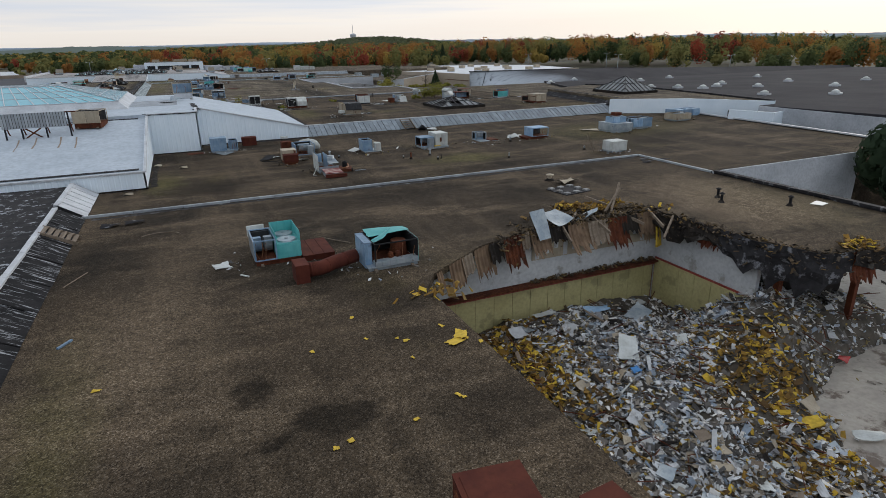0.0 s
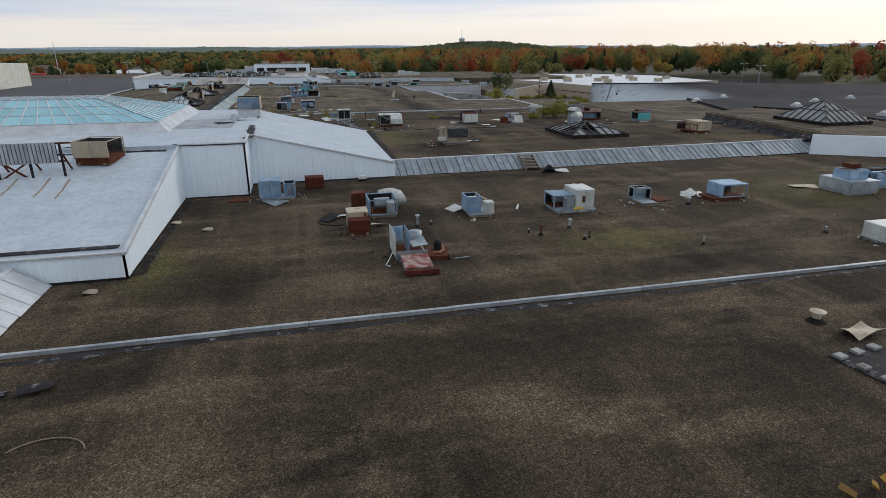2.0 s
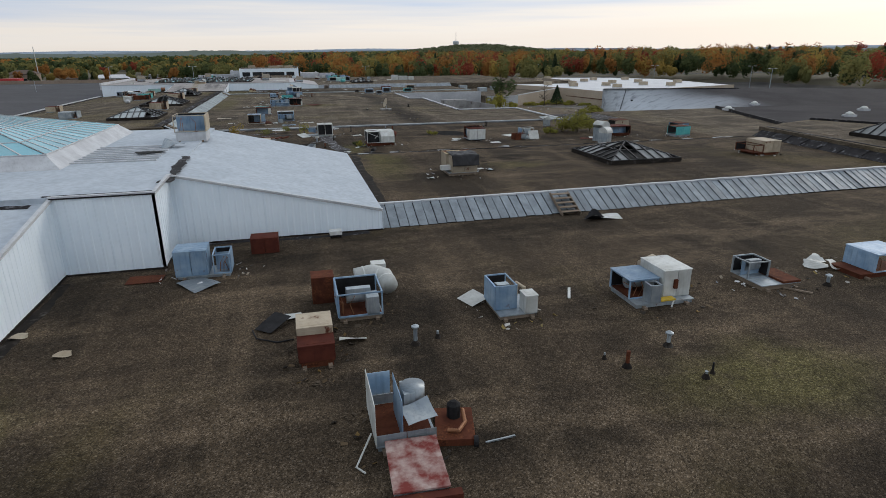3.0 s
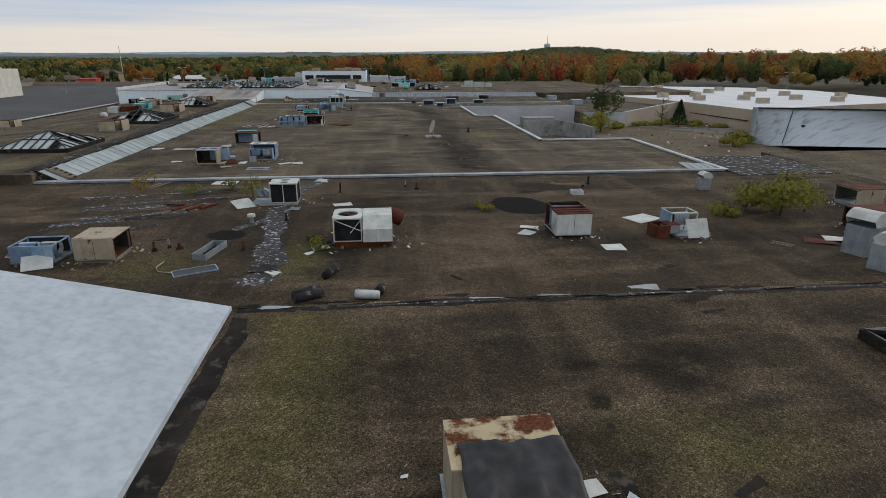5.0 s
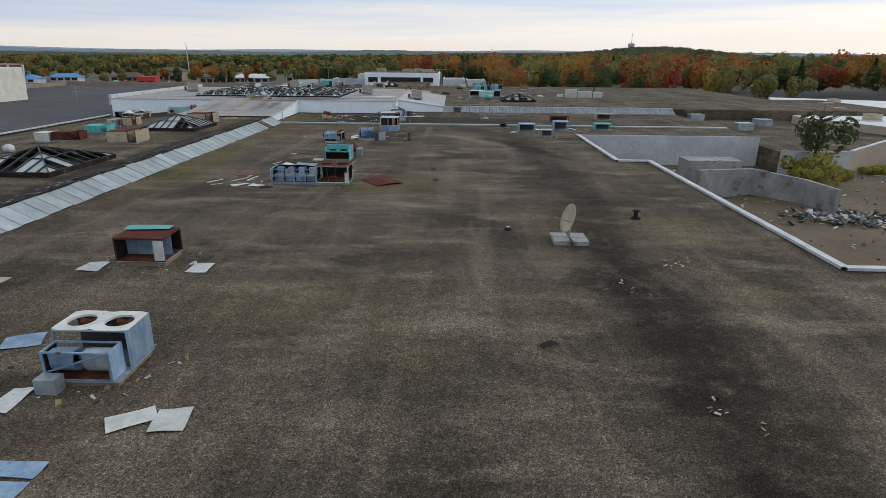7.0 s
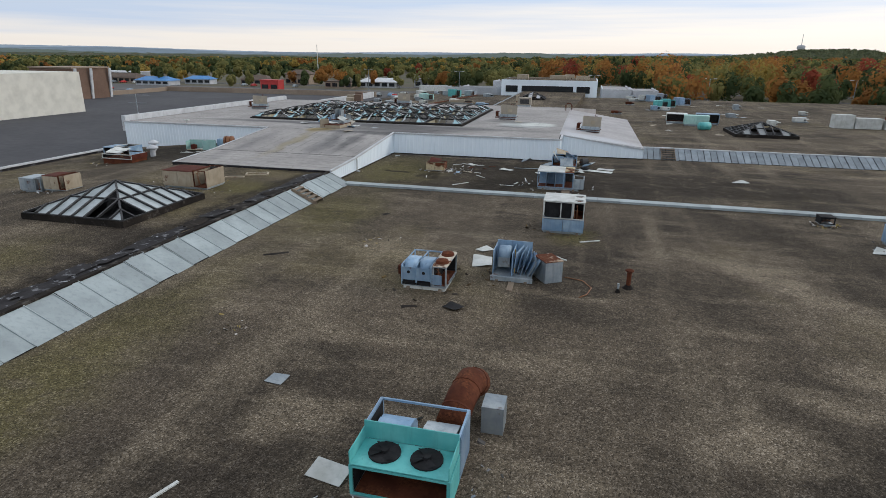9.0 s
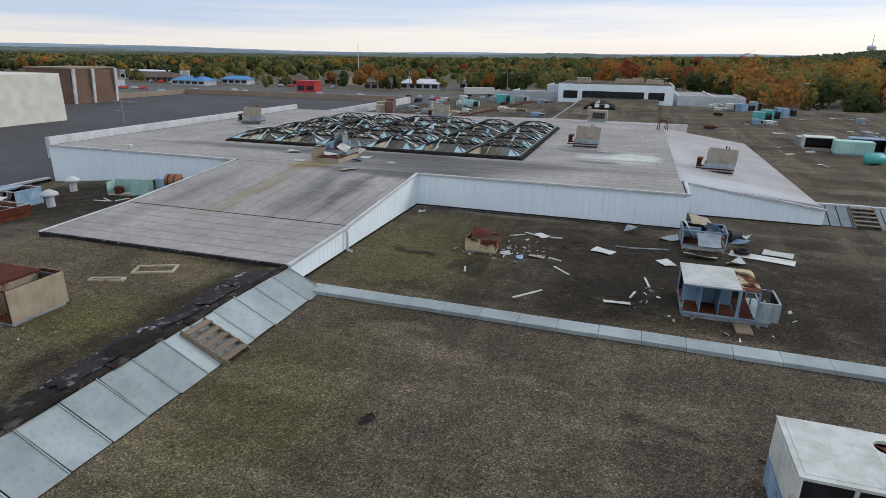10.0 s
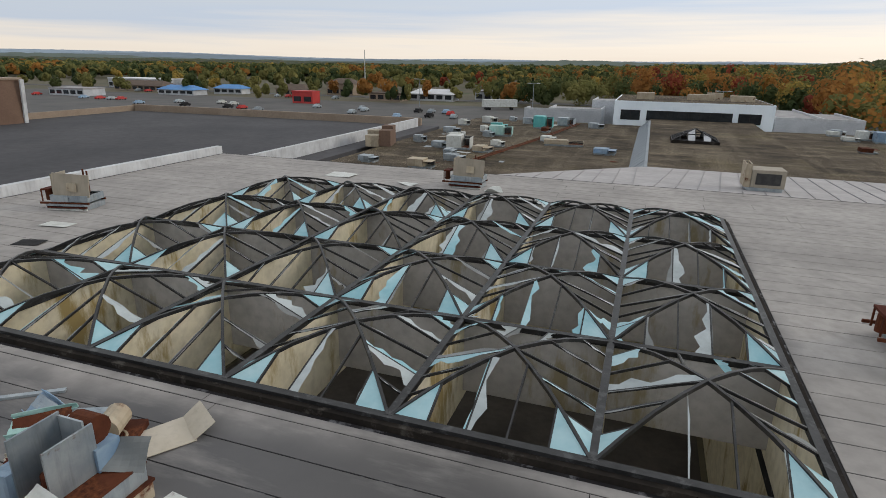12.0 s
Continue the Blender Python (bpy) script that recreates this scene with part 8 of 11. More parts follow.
loose(34.02, 78.72, Z_AB, 1.0, 0.9, 30, M_BLACK, "folded black sheet by the flashing", 0.4, 6, fold=0.4)
for x, y in ((4.9, 69.5), (7.0, 67.5), (3.2, 58.6)):
    loose(x, y, Z_AB, 0.6, 0.35, 15, M_CREAM, "small pale block on the gravel", 0.12, 2, "scrap_piece")
ob = root("wall_vent", pose(17.6, 79.3, Z_AB), "small white fan cowl on legs", "vent")
part("cowl", box(-0.35, 0.35, -0.3, 0.3, 0.2, 0.42), M_WHITE, ob)
for x in (-0.28, 0.28):
    part("leg", box(x - 0.03, x + 0.03, -0.2, 0.2, -0.01, 0.2), M_BLACK, ob)
ob = root("wall_vent", pose(19.2, 73.2, Z_AB), "small white fan cowl on legs", "vent")
part("cowl", box(-0.35, 0.35, -0.3, 0.3, 0.2, 0.42), M_WHITE, ob)
for x in (-0.28, 0.28):
    part("leg", box(x - 0.03, x + 0.03, -0.2, 0.2, -0.01, 0.2), M_BLACK, ob)

# -- first court roof: sign frame, unit, box --
ob = root("billboard_frame", pose(-3.9, 71.4, 10.6, 0, 0, 2), "white corrugated sign back on dark rusty legs", "sign frame")
for k in range(22):
    part("slat", box(-2.32 + k * 0.212, -2.32 + k * 0.212 + 0.165, -0.03, 0.03, 0.88, 2.12), M_FLASH, ob)
# dark backing stands in for shade in the grooves between slats
part("backing", box(-2.3, 2.33, 0.031, 0.045, 0.9, 2.1), M_COIL, ob)
for x in (-2.15, -1.0, 0.75, 2.5):
    part("leg", bar((x, 0.10, -0.15), (x, 0.10, 2.1), 0.12), M_BLACK, ob)
    part("brace", bar((x, 1.6, 0.15), (x, 0.15, 1.5), 0.09), M_RUST, ob)
part("beam", bar((-2.3, 0.20, 0.95), (2.7, 0.20, 0.95), 0.10), M_RUST, ob)
part("beam", bar((-2.3, 0.20, 2.05), (3.1, 0.20, 2.05), 0.10), M_RUST, ob)
part("brace", bar((-0.9, 0.3, 0.0), (0.3, 0.6, 0.8), 0.10), M_RUST, ob)
part("brace", bar((0.4, 0.3, 0.0), (-0.8, 0.6, 0.8), 0.10), M_RUST, ob)
ob, w, d = unit(-1.2, 1.0, 73.2, 75.6, 11.0, "battered tan unit with rust-stained flashing", -10)
base(ob, w, d, 0.4, M_RUST)
section(ob, -w, w, -d, d, 0.44, 1.5, M_CREAM, "FL", 0, ("coil", "tubes", "pan"))
ob, w, d = unit(6.9, 9.2, 94.6, 97.0, Z_P1 - 0.05, "pale unit with torn open sides on the court roof")
base(ob, w, d, 0.7, M_WHITEFLASH)
section(ob, -w, w, -d, d, 0.74, 2.0, M_CREAM, "RB", 0, ("divider", "tubes"))
loose(6.3, 88.8, Z_P1, 1.8, 1.2, 30, M_BLACK, "dark torn membrane flap on the court roof", 0.15, 7, "membrane_flap", ragged=0.2)
loose(7.2, 91.6, Z_P1, 1.5, 1.0, -20, M_GALV, "twisted grey sheets on the court roof", 0.35, 8, tilt=12)
for k in range(9):
    stick(4.6, 86.0 + k * 0.8, Z_P1, 5.2, 0, M_WHITEFLASH, 0.14, 0.08, "raised white standing rib of the court roof", "roof_rib")
loose(-1.5, 77.0, Z_P1, 3.5, 0.5, 0, M_TAR, "black tar patch along the court edge", 0.01, 4, "tar_patch", ragged=0.25)
stick(6.4, 76.6, Z_P1, 4.8, 0, M_TAR, 0.16, 0.03, "black tar joint along the wall top", "tar_joint")
stick(-10, 61.0, 9.06, 28, 0, M_TAR, 0.45, 0.03, "black tar joint along the ramp foot", "tar_joint")

# -- third roof --
ob, w, d = unit(27.44, 29.94, 90.40, 93.10, Z_C, "rust-streaked cream unit under a torn black sheet")
base(ob, w, d, 0.2, M_WOOD)
M_FLAKE = painted("rust_flaked_cream", (0.50, 0.42, 0.27), (0.42, 0.34, 0.22), 0.62, 0.8, 0, 1.0, 0.2)
section(ob, -w + 0.1, w - 0.1, -0.2, d, 0.24, 1.6, M_CREAM, "FBLRT", 0, (), top=M_FLAKE)
section(ob, -w + 0.3, w - 0.15, -d, -0.22, 0.24, 1.5, M_CREAM, "FLRT", 0, ())
part("side_fan", box(-w - 0.5, -w + 0.28, -0.9, -0.4, 0.4, 0.75), M_WHITE, ob)
loose(30.75, 92.53, Z_C, 0.5, 0.5, 10, M_WHITE, "small white panel by the unit", 0.05, 4)
loose(31.46, 91.85, Z_C, 0.7, 0.5, 50, M_GALV, "small pale blue panel by the unit", 0.1, 5)
loose(25.84, 89.85, Z_C, 0.6, 0.4, 5, M_WHITE, "small white vent cover on the gravel", 0.08, 5)
ob, w, d = unit(58.02, 60.42, 91.72, 94.12, Z_C, "square cream unit with a rusty side")
base(ob, w, d, 0.2, M_RUST)
section(ob, -w + 0.6, w, -d, d, 0.24, 1.3, M_CREAM, "FBLRT", 0)
section(ob, -w - 0.6, -w + 0.55, -d, d, 0.24, 1.0, M_RUST, "B", 0, ("tubes", "pan"))

# -- fourth roof --
ob, w, d = unit(23.7, 26.8, 112.02, 114.12, Z_D, "white unit with a round fan hole and folded side hood")
base(ob, w, d, 0.28, M_RUST)
section(ob, -w, -0.05, -d, d, 0.32, 1.6, M_WHITE, "BT", 1, ("pan", "dark"), fan_along="y")
part("brace", bar((-w + 0.1, -d, 1.5), (-0.1, -d, 0.9), 0.04), M_WHITE, ob)
part("brace", bar((-w + 0.9, -d, 0.8), (-0.1, -d, 1.5), 0.04), M_WHITE, ob)
bm = bmesh.new()
v = [bm.verts.new(q) for q in ((0, -d - 0.25, 0.35), (w, -d - 0.25, 0.35), (w, d, 0.35), (0, d, 0.35), (0, -d - 0.25, 1.05), (w, -d - 0.25, 1.05), (w, d, 1.6), (0, d, 1.6), (0, -d + 0.5, 1.6), (w, -d + 0.5, 1.6))]
for f in ((0, 1, 5, 4), (4, 5, 9, 8), (8, 9, 6, 7), (1, 2, 6, 9, 5), (0, 4, 8, 7, 3), (2, 3, 7, 6)):
    bm.faces.new([v[k] for k in f])
part("hood", bm, M_WHITE, ob, "folded white sheet hood")
duct(ob, [(0.7, d + 0.3, 0.9), (1.4, d + 0.6, 1.1), (2.1, d + 0.7, 0.75)], 0.45, M_REDOX, "rust-red duct elbow")
ob, w, d = unit(35.85, 37.85, 112.47, 114.87, Z_D, "pale blue white unit with a rust-red ribbed top")
base(ob, w, d, 0.15, M_BLACK)
section(ob, -w + 0.05, w, -d, -0.1, 0.19, 1.4, M_WHITE, "FLRT", 0, (), top=M_REDOX)
section(ob, -w + 0.05, w, -0.08, d, 0.19, 1.55, M_WHITE, "BR", 0, ("tubes", "pan", "divider"), post_mat=M_RUST)
for k in range(3):
    part("top_rib", box(-w, w + 0.03, -0.9 + k * 0.45, -0.6 + k * 0.45, 1.425, 1.46), M_REDOX, ob)
t = part("hanging_panel", sheet(0.6, 0.9, 0.05, 0.012, 4, 5), M_RUST, ob)
t.matrix_basis = pose(-w - 0.3, -0.4, 0.6, 0, 55, 0)
ob, w, d = unit(42.59, 44.19, 111.81, 114.01, Z_D, "stripped blue frame with a white panel leaning on it")
base(ob, w, d, 0.12, M_GALV)
section(ob, -w, w, -0.2, d, 0.16, 1.25, M_BLUE, "L", 0, ("blower", "tubes"), post_mat=M_WHITE)
t = part("leaning_panel", sheet(1.3, 1.1, 0.03, 0.015, 6, 5), M_WHITE, ob, "white panel")
t.matrix_basis = pose(0.45, -0.9, 0.5, 62, 0, 4)
ob = root("rust_cabinet", pose(41.77, 112.4, Z_D, 0, 0, 8), "rusted low duct box by the blue frame", "cabinet")
section(ob, -0.4, 0.4, -0.5, 0.5, 0, 0.75, M_RUST, "FBLR", 0, ())
section(ob, 0.42, 1.1, -0.35, 0.5, 0.2, 0.7, M_GALV, "FBLRT", 0, (), top=M_REDOX)
ob, w, d = unit(17.48, 20.58, 121.71, 123.41, Z_D, "white-topped unit with two fans and open sides")
base(ob, w, d, 0.12, M_WHITE)
section(ob, -0.3, w, -d, d, 0.16, 1.5, M_WHITE, "BT", 2, ("compressors", "dark", "pan"), fan_along="y")
part("mullion", box(0.58, 0.64, -d - 0.02, -d + 0.04, 0.16, 1.45), M_WHITE, ob)
for k, (x, a) in enumerate(((-0.9, 25), (-1.15, 35), (-0.55, 15))):
    t = part("bent_panel", sheet(0.7, 1.2, 0.10, 0.015, k, 6), M_BLUE, ob)
    t.matrix_basis = pose(x, -0.1 + 0.2 * k, 0.65, 0, 60 - 10 * k, a)
loose(16.97, 121.59, Z_D, 1.3, 1.2, 35, M_WHITE, "white sheet slid off the unit", 0.03, 6, tilt=18)
ob, w, d = unit(11.37, 13.27, 110.77, 112.77, Z_D, "broken cream unit with a rusty coil side")
base(ob, w, d, 0.15, M_WOOD)
section(ob, -w, w, -d, d, 0.19, 1.25, M_CREAM, "FLT", 0, ("coil", "tubes", "pan"), post_mat=M_RUST)
ob, w, d = unit(8.46, 10.46, 110.72, 112.42, Z_D, "toppled blue grey unit with loose white panels")
base(ob, w, d, 0.1, M_GALV)
section(ob, -w, w, -d, d, 0.14, 1.0, M_BLUE, "FB", 0, ("blowers",))
loose(9.86, 110.36, Z_D, 1.3, 0.9, 20, M_WHITE, "white panel leaning on the toppled unit", 0.03, 5, tilt=35)
ob = root("metal_tray", pose(17.43, 111.82, Z_D, 0, 0, 78), "long galvanised trough with a dark inside", "trough")
for a in ((-1.15, 1.15, -0.36, -0.33), (-1.15, 1.15, 0.33, 0.36), (-1.15, -1.12, -0.328, 0.328), (1.12, 1.15, -0.328, 0.328)):
    part("side", box(*a, -0.01, 0.34), M_GALV, ob)
part("bottom", box(-1.11, 1.11, -0.32, 0.32, 0.0, 0.03), M_BLACK, ob)
ob = root("wire_grate", pose(17.44, 109.16, Z_D, 0, 0, 25), "flat grey wire grate in a steel frame", "grate")
part("mesh", box(-0.95, 0.95, -0.38, 0.38, 0.0, 0.03), M_COIL, ob)
for a in ((-1, 1, -0.42, -0.385), (-1, 1, 0.385, 0.42), (-1.0, -0.955, -0.384, 0.384), (0.955, 1.0, -0.384, 0.384)):
    part("edge", box(*a, -0.005, 0.06), M_BLUE, ob)
hose([(16.45, 108.96, Z_D + 0.03), (15.75, 109.15, Z_D + 0.03), (15.45, 109.83, Z_D + 0.03), (15.65, 110.33, Z_D + 0.12)], 0.03, M_CREAM, "pale hose beside the grate", "hose")
for x, y, L, rz, m, lab in ((23.04, 105.57, 1.25, 38, M_TAR, "black felt roll on the gravel"), (23.19, 105.17, 1.25, 36, M_TAR, "black felt roll on the gravel"), (23.87, 108.04, 1.3, 70, M_TAR, "short black felt roll"), (25.59, 105.04, 1.0, -12, M_WHITEFLASH, "white felt roll on the gravel"), (26.13, 105.59, 0.6, 75, M_TAR, "stubby dark roll on the gravel")):
    ob = put("felt_roll", tube([(-L / 2, 0, 0.2), (-L / 6, 0, 0.2), (L / 6, 0.01, 0.2), (L / 2, 0, 0.2)], 0.2, 12, [0.19, 0.2, 0.2, 0.18]), m, lab, "felt roll", group="felt rolls", smooth=True)
    ob.matrix_world = pose(x, y, Z_D, 0, 0, rz)
for x, y, w, d, rz, m in ((23.61, 121.43, 1.25, 0.9, 14, M_WHITE), (38.46, 110.58, 1.1, 1.1, -94, M_WHITE), (13.89, 129.46, 1.9, 1.3, -3, M_WHITE), (21.41, 129.76, 0.85, 1.0, -23, M_WHITE), (34.93, 114.79, 1.05, 0.65, -17, M_WHITE), (34.52, 113.67, 0.8, 0.95, -41, M_WHITE), (42.47, 116.06, 1.5, 2.0, -63, M_WHITE), (20.5, 120.58, 0.65, 0.9, -3, M_GALV), (20.53, 109.19, 1.2, 1.1, 3, M_TAR), (21.13, 108.51, 0.7, 0.4, -38, M_WHITE), (21.61, 129.45, 0.55, 1.1, 13, M_WHITE), (23.01, 112.01, 0.9, 0.6, 20, M_GALV), (22.51, 111.21, 0.5, 0.3, 50, M_WHITE)):
    loose(x, y, Z_D, w, d, rz, m, ("black felt mat on the cracked tar" if m is M_TAR else "flat pale sheet metal panel on the gravel"), 0.04)
for x, y, L, rz in ((24.52, 119.92, 1.0, 47), (12.76, 121.03, 1.6, 60), (12.36, 120.73, 1.8, 55), (13.16, 121.24, 1.7, 62), (9.05, 129.16, 2.7, 73), (8.45, 128.75, 2.5, 70), (47.63, 110.16, 1.1, -50), (47.93, 110.36, 1.1, -52)):
    stick(x, y, Z_D, L, rz)
for x, y, h, r, m in ((28.92, 125.83, 0.55, 0.09, M_RUST), (28.11, 126.8, 0.45, 0.05, M_GALV), (23.22, 125.18, 0.75, 0.07, M_BLACK), (42.61, 126.4, 0.65, 0.08, M_BLACK), (41.9, 125.58, 0.4, 0.05, M_GALV), (14.45, 112.48, 0.5, 0.07, M_RUST), (15.05, 112.91, 0.5, 0.05, M_GALV), (15.64, 112.72, 0.35, 0.09, M_RUST), (19.02, 112.16, 0.5, 0.07, M_RUST), (20.39, 117.75, 0.5, 0.06, M_BLACK)):
    vent(x, y, Z_D, h, r, m, False, "short vent pipe rising from the gravel")
ob = root("roof_vent", pose(18.38, 117.44, Z_D), "white round vent cap on a pipe", "vent pipe")
part("pipe", tube([(0, 0, -0.02), (0, 0, 0.4)], 0.12, 12), M_GALV, ob)
part("cap", tube([(0, 0, 0.4), (0, 0, 0.55)], 0.24, 16), M_WHITE, ob)
ob = root("roof_hatch", pose(40.58, 123.06, Z_D), "small square hatch curb with black plate for the shade inside", "hatch")
for a in ((-0.4, 0.4, -0.4, -0.32), (-0.4, 0.4, 0.32, 0.4), (-0.4, -0.32, -0.319, 0.319), (0.32, 0.4, -0.319, 0.319)):
    part("side", box(*a, -0.01, 0.3), M_WHITEFLASH, ob)


def gooseneck(x, y, z, s, rz, label):
    ob = root("gooseneck_vent", pose(x, y, z, 0, 0, rz), label, "vent")
    part("riser", box(-0.4 * s, 0.4 * s, -0.35 * s, 0.35 * s, -0.01, 0.9 * s), M_GALV, ob)
    bm = bmesh.new()
    n = 8
    ring = []
    for k in range(n + 1):
        a = math.pi * 0.85 * k / n
        cx, cz = 0.45 * s * (1 - math.cos(a)) - 0.45 * s, 0.9 * s + 0.45 * s * math.sin(a)
        ring.append([bm.verts.new((cx, y2, cz)) for y2 in (-0.42 * s, 0.42 * s)] + [bm.verts.new((0.25 * s, y2, 0.9 * s)) for y2 in (0.42 * s, -0.42 * s)])
    for a, b in zip(ring, ring[1:]):
        for k in (0, 1, 3):
            bm.faces.new((a[k], a[(k + 1) % 4], b[(k + 1) % 4], b[k]))
    part("hood", bm, M_WHITE, ob, "curved white hood")


gooseneck(50.81, 123.8, Z_D, 1.0, 180, "white gooseneck vent on the gravel")
gooseneck(50.87, 108.52, Z_D, 1.7, 200, "large pale gooseneck vent hood")
gooseneck(50.09, 106.17, Z_D, 1.4, 120, "curved white vent hood by the skylight")
ob, w, d = unit(53.87, 56.67, 111.52, 113.52, Z_D, "dark rusted unit behind the bush")
base(ob, w, d, 0.2, M_RUST)
section(ob, -w, w, -d, d, 0.24, 1.2, M_RUST, "BRT", 0, ("tubes", "divider"), top=M_REDOX)
loose(50.15, 110.47, Z_D, 1.6, 0.9, -30, M_REDOX, "rust-red plate lying on the gravel", 0.05, 3)
loose(51.56, 110.49, Z_D, 2.0, 0.7, -20, M_WHITE, "white bent sheet on the gravel", 0.12, 4)
for x0, x1, y0, y1, m, lab in ((61.2, 63.2, 108.7, 110.5, M_TEAL, "teal unit far across the gravel"), (63.5, 65, 111.5, 113.5, M_BLUE, "small grey unit far across the gravel"), (57.79, 59.79, 117.11, 119.11, M_CREAM, "cream unit far across the gravel")):
    ob, w, d = unit(x0, x1, y0, y1, Z_D, lab)
    base(ob, w, d, 0.2, M_GALV)
    section(ob, -w, w, -d, d, 0.24, 1.25, m, "FBT", 0, ("coil",), top=M_RUST)
# torn edge between third and fourth roof: lapped felt and flashing scraps
for k in range(34):
    x = 20.9 + k * 1.35
    rr = random.Random(900 + k)
    loose(x, 103.2 + rr.gauss(0, 0.12), Z_C - 0.02, 1.5, rr.uniform(0.14, 0.34), rr.uniform(-4, 4), rr.choice((M_GRAVEL, M_TARRY, M_TARRY, M_FLASH, M_CONC)), "torn strip of felt along the roof step", 0.05, k, "felt_strip", ragged=0.35, tilt=-4)
loose(36.9, 103.6, Z_C, 1.2, 0.45, -4, M_FLASH, "ribbed grey flashing sheet on the roof step", 0.08, 6, "flashing_sheet")

for k in range(4):
    loose(54.2 + 0.62 * k, 132.9 - 0.25 * k, Z_D, 0.58, 2.0, 2 * k - 3, M_STRIPPANEL, "pale metal sheet laid in the parapet corner", 0.03, k, "flashing_sheet", tilt=6)
for x, y, L, a in ((13.0, 121.2, 1.3, 62), (13.9, 121.4, 1.5, 66), (14.7, 121.7, 1.4, 60), (12.4, 122.3, 1.2, -8)):
    stick(x, y, Z_D, L, a, M_RUST, 0.28, 0.14, "rust-brown steel beam on the cracked tar", "beam")
loose(13.9, 190.3, Z_D, 0.75, 0.6, -25, M_BLACK, "dark folded felt scrap on the gravel", 0.10, 4, "roofing_felt", ragged=0.15)

# -- fifth roof --
ob, w, d = unit(9.38, 11.78, 137.62, 140.02, Z_D, "blue unit with two top fans and rusted front")
base(ob, w, d, 0.15, M_WOOD)
section(ob, -w, w - 0.6, -d, d - 0.5, 0.19, 1.45, M_CREAM, "LRT", 2, ("pan", "coil"), fan_along="x", top=M_BLUE)
section(ob, -0.4, w, d - 0.75, d, 0.19, 1.3, M_BLUE, "FBLR", 0, ("tubes",))
loose(11.7, 138.83, Z_D, 1.8, 1.3, 20, M_RUST, "rusted plate slid against the unit", 0.05, 7, tilt=10)
ob, w, d = unit(13.64, 16.04, 139.66, 141.86, Z_D, "blue unit with two fans and a twin blower front")
base(ob, w, d, 0.15, M_WOOD)
section(ob, -w, w, -0.3, d, 0.19, 1.55, M_BLUE, "BRT", 2, ("coil",), fan_along="x", top=M_WHITE)
section(ob, -w + 0.1, w - 0.2, -d, -0.32, 0.19, 1.2, M_BLUE, "LR", 0, ("blowers", "pan"))
part("brace", bar((-w + 0.2, -d - 0.02, 0.5), (w - 0.3, -d - 0.02, 1.15), 0.05), M_BLUE, ob)
part("gear_box", box(-w + 0.1, -w + 0.75, -d - 0.5, -d - 0.05, -0.01, 0.5), M_GALV, ob)
ob, w, d = unit(10.02, 12.42, 150.27, 152.17, Z_D, "rust-red hollow unit with a teal lid askew")
base(ob, w, d, 0.2, M_WOOD)
section(ob, -w, w, -d, d, 0.24, 1.4, M_RUST, "BLT", 0, ("pan", "divider"), top=M_REDOX)
part("end_panel", box(w - 0.5, w, -d - 0.03, -d - 0.01, 0.3, 1.3), M_WHITE, ob)
t = part("lid", sheet(2.2, 0.6, 0.04, 0.015, 4, 6), M_TEAL, ob, "pale teal lid")
t.matrix_basis = pose(-0.2, 0.6, 1.47, 3, 0, 4)
ob, w, d = unit(11.86, 18.01, 169.01, 171.16, Z_D, "long blue unit with bare blowers and a rusted end bay")
base(ob, w, d, 0.12, M_GALV)
section(ob, -w, 0.45, -d, d, 0.16, 1.25, M_BLUE, "BL", 0, ("dividers", "pan"))
for k in range(4):
    blower(ob, -w + 0.55 + k * 0.85, 0.25, 0.35, 0.40, 0.5, M_GALV if k % 2 else M_BLUE)
for k in range(5):
    part("mullion", box(-w + 0.1 + k * 0.86, -w + 0.18 + k * 0.86, -d - 0.01, -d + 0.05, 0.16, 1.22), M_BLUE, ob)
for k in range(4):
    x = -w + 0.14 + k * 0.86
    part("inner_panel", box(x + 0.06, x + 0.78, -d + 0.35, -d + 0.37, 0.2, 0.62), M_BLUE, ob)
    part("shelf", box(x + 0.04, x + 0.80, -d + 0.1, 0.2, 0.70, 0.72), M_GALV, ob)
t = part("lid", sheet(1.7, 0.9, 0.08, 0.015, 5, 7, 0.1), M_BLUE, ob, "loose blue lid")
t.matrix_basis = pose(-0.5, 0.5, 1.28, 4, 6, 8)
t = part("lid", sheet(1.2, 0.7, 0.08, 0.015, 8, 7, 0.1), M_WHITE, ob, "loose white lid")
t.matrix_basis = pose(-1.9, 0.6, 1.27, -3, 4, -12)
part("cross_rail", box(-w, 0.45, -d - 0.012, -d + 0.03, 0.62, 0.70), M_BLUE, ob)
section(ob, 0.5, w, -d, d, 0.16, 1.5, M_RUST, "BT", 2, ("pan", "tubes", "compressors"), fan_along="x", top=M_REDOX, post_mat=M_WHITE)
part("corner_panel", box(w - 0.3, w, -d - 0.03, -d - 0.01, 0.2, 1.0), M_WHITE, ob)
ob = root("rust_plate", pose(20.46, 170.55, Z_D, 0, 0, -56), "large rust-red folded plate on the gravel", "metal panel")
for k in (-1, 1):
    t = part("leaf", sheet(3.0, 1.15, 0.04, 0.02, 3 + k, 6), M_REDOX, ob)
    t.matrix_basis = pose(0, k * 0.58, 0.06, -4 * k, 0, 0)
ob, w, d = unit(13.99, 16.29, 179.31, 181.51, Z_D, "teal open-topped unit with fans sunk behind a high rim")
base(ob, w, d, 0.15, M_WOOD)
section(ob, -w, w, -d, -0.1, 0.19, 1.0, M_TEAL, "BLR", 0, ("pan",), post_mat=M_TEAL)
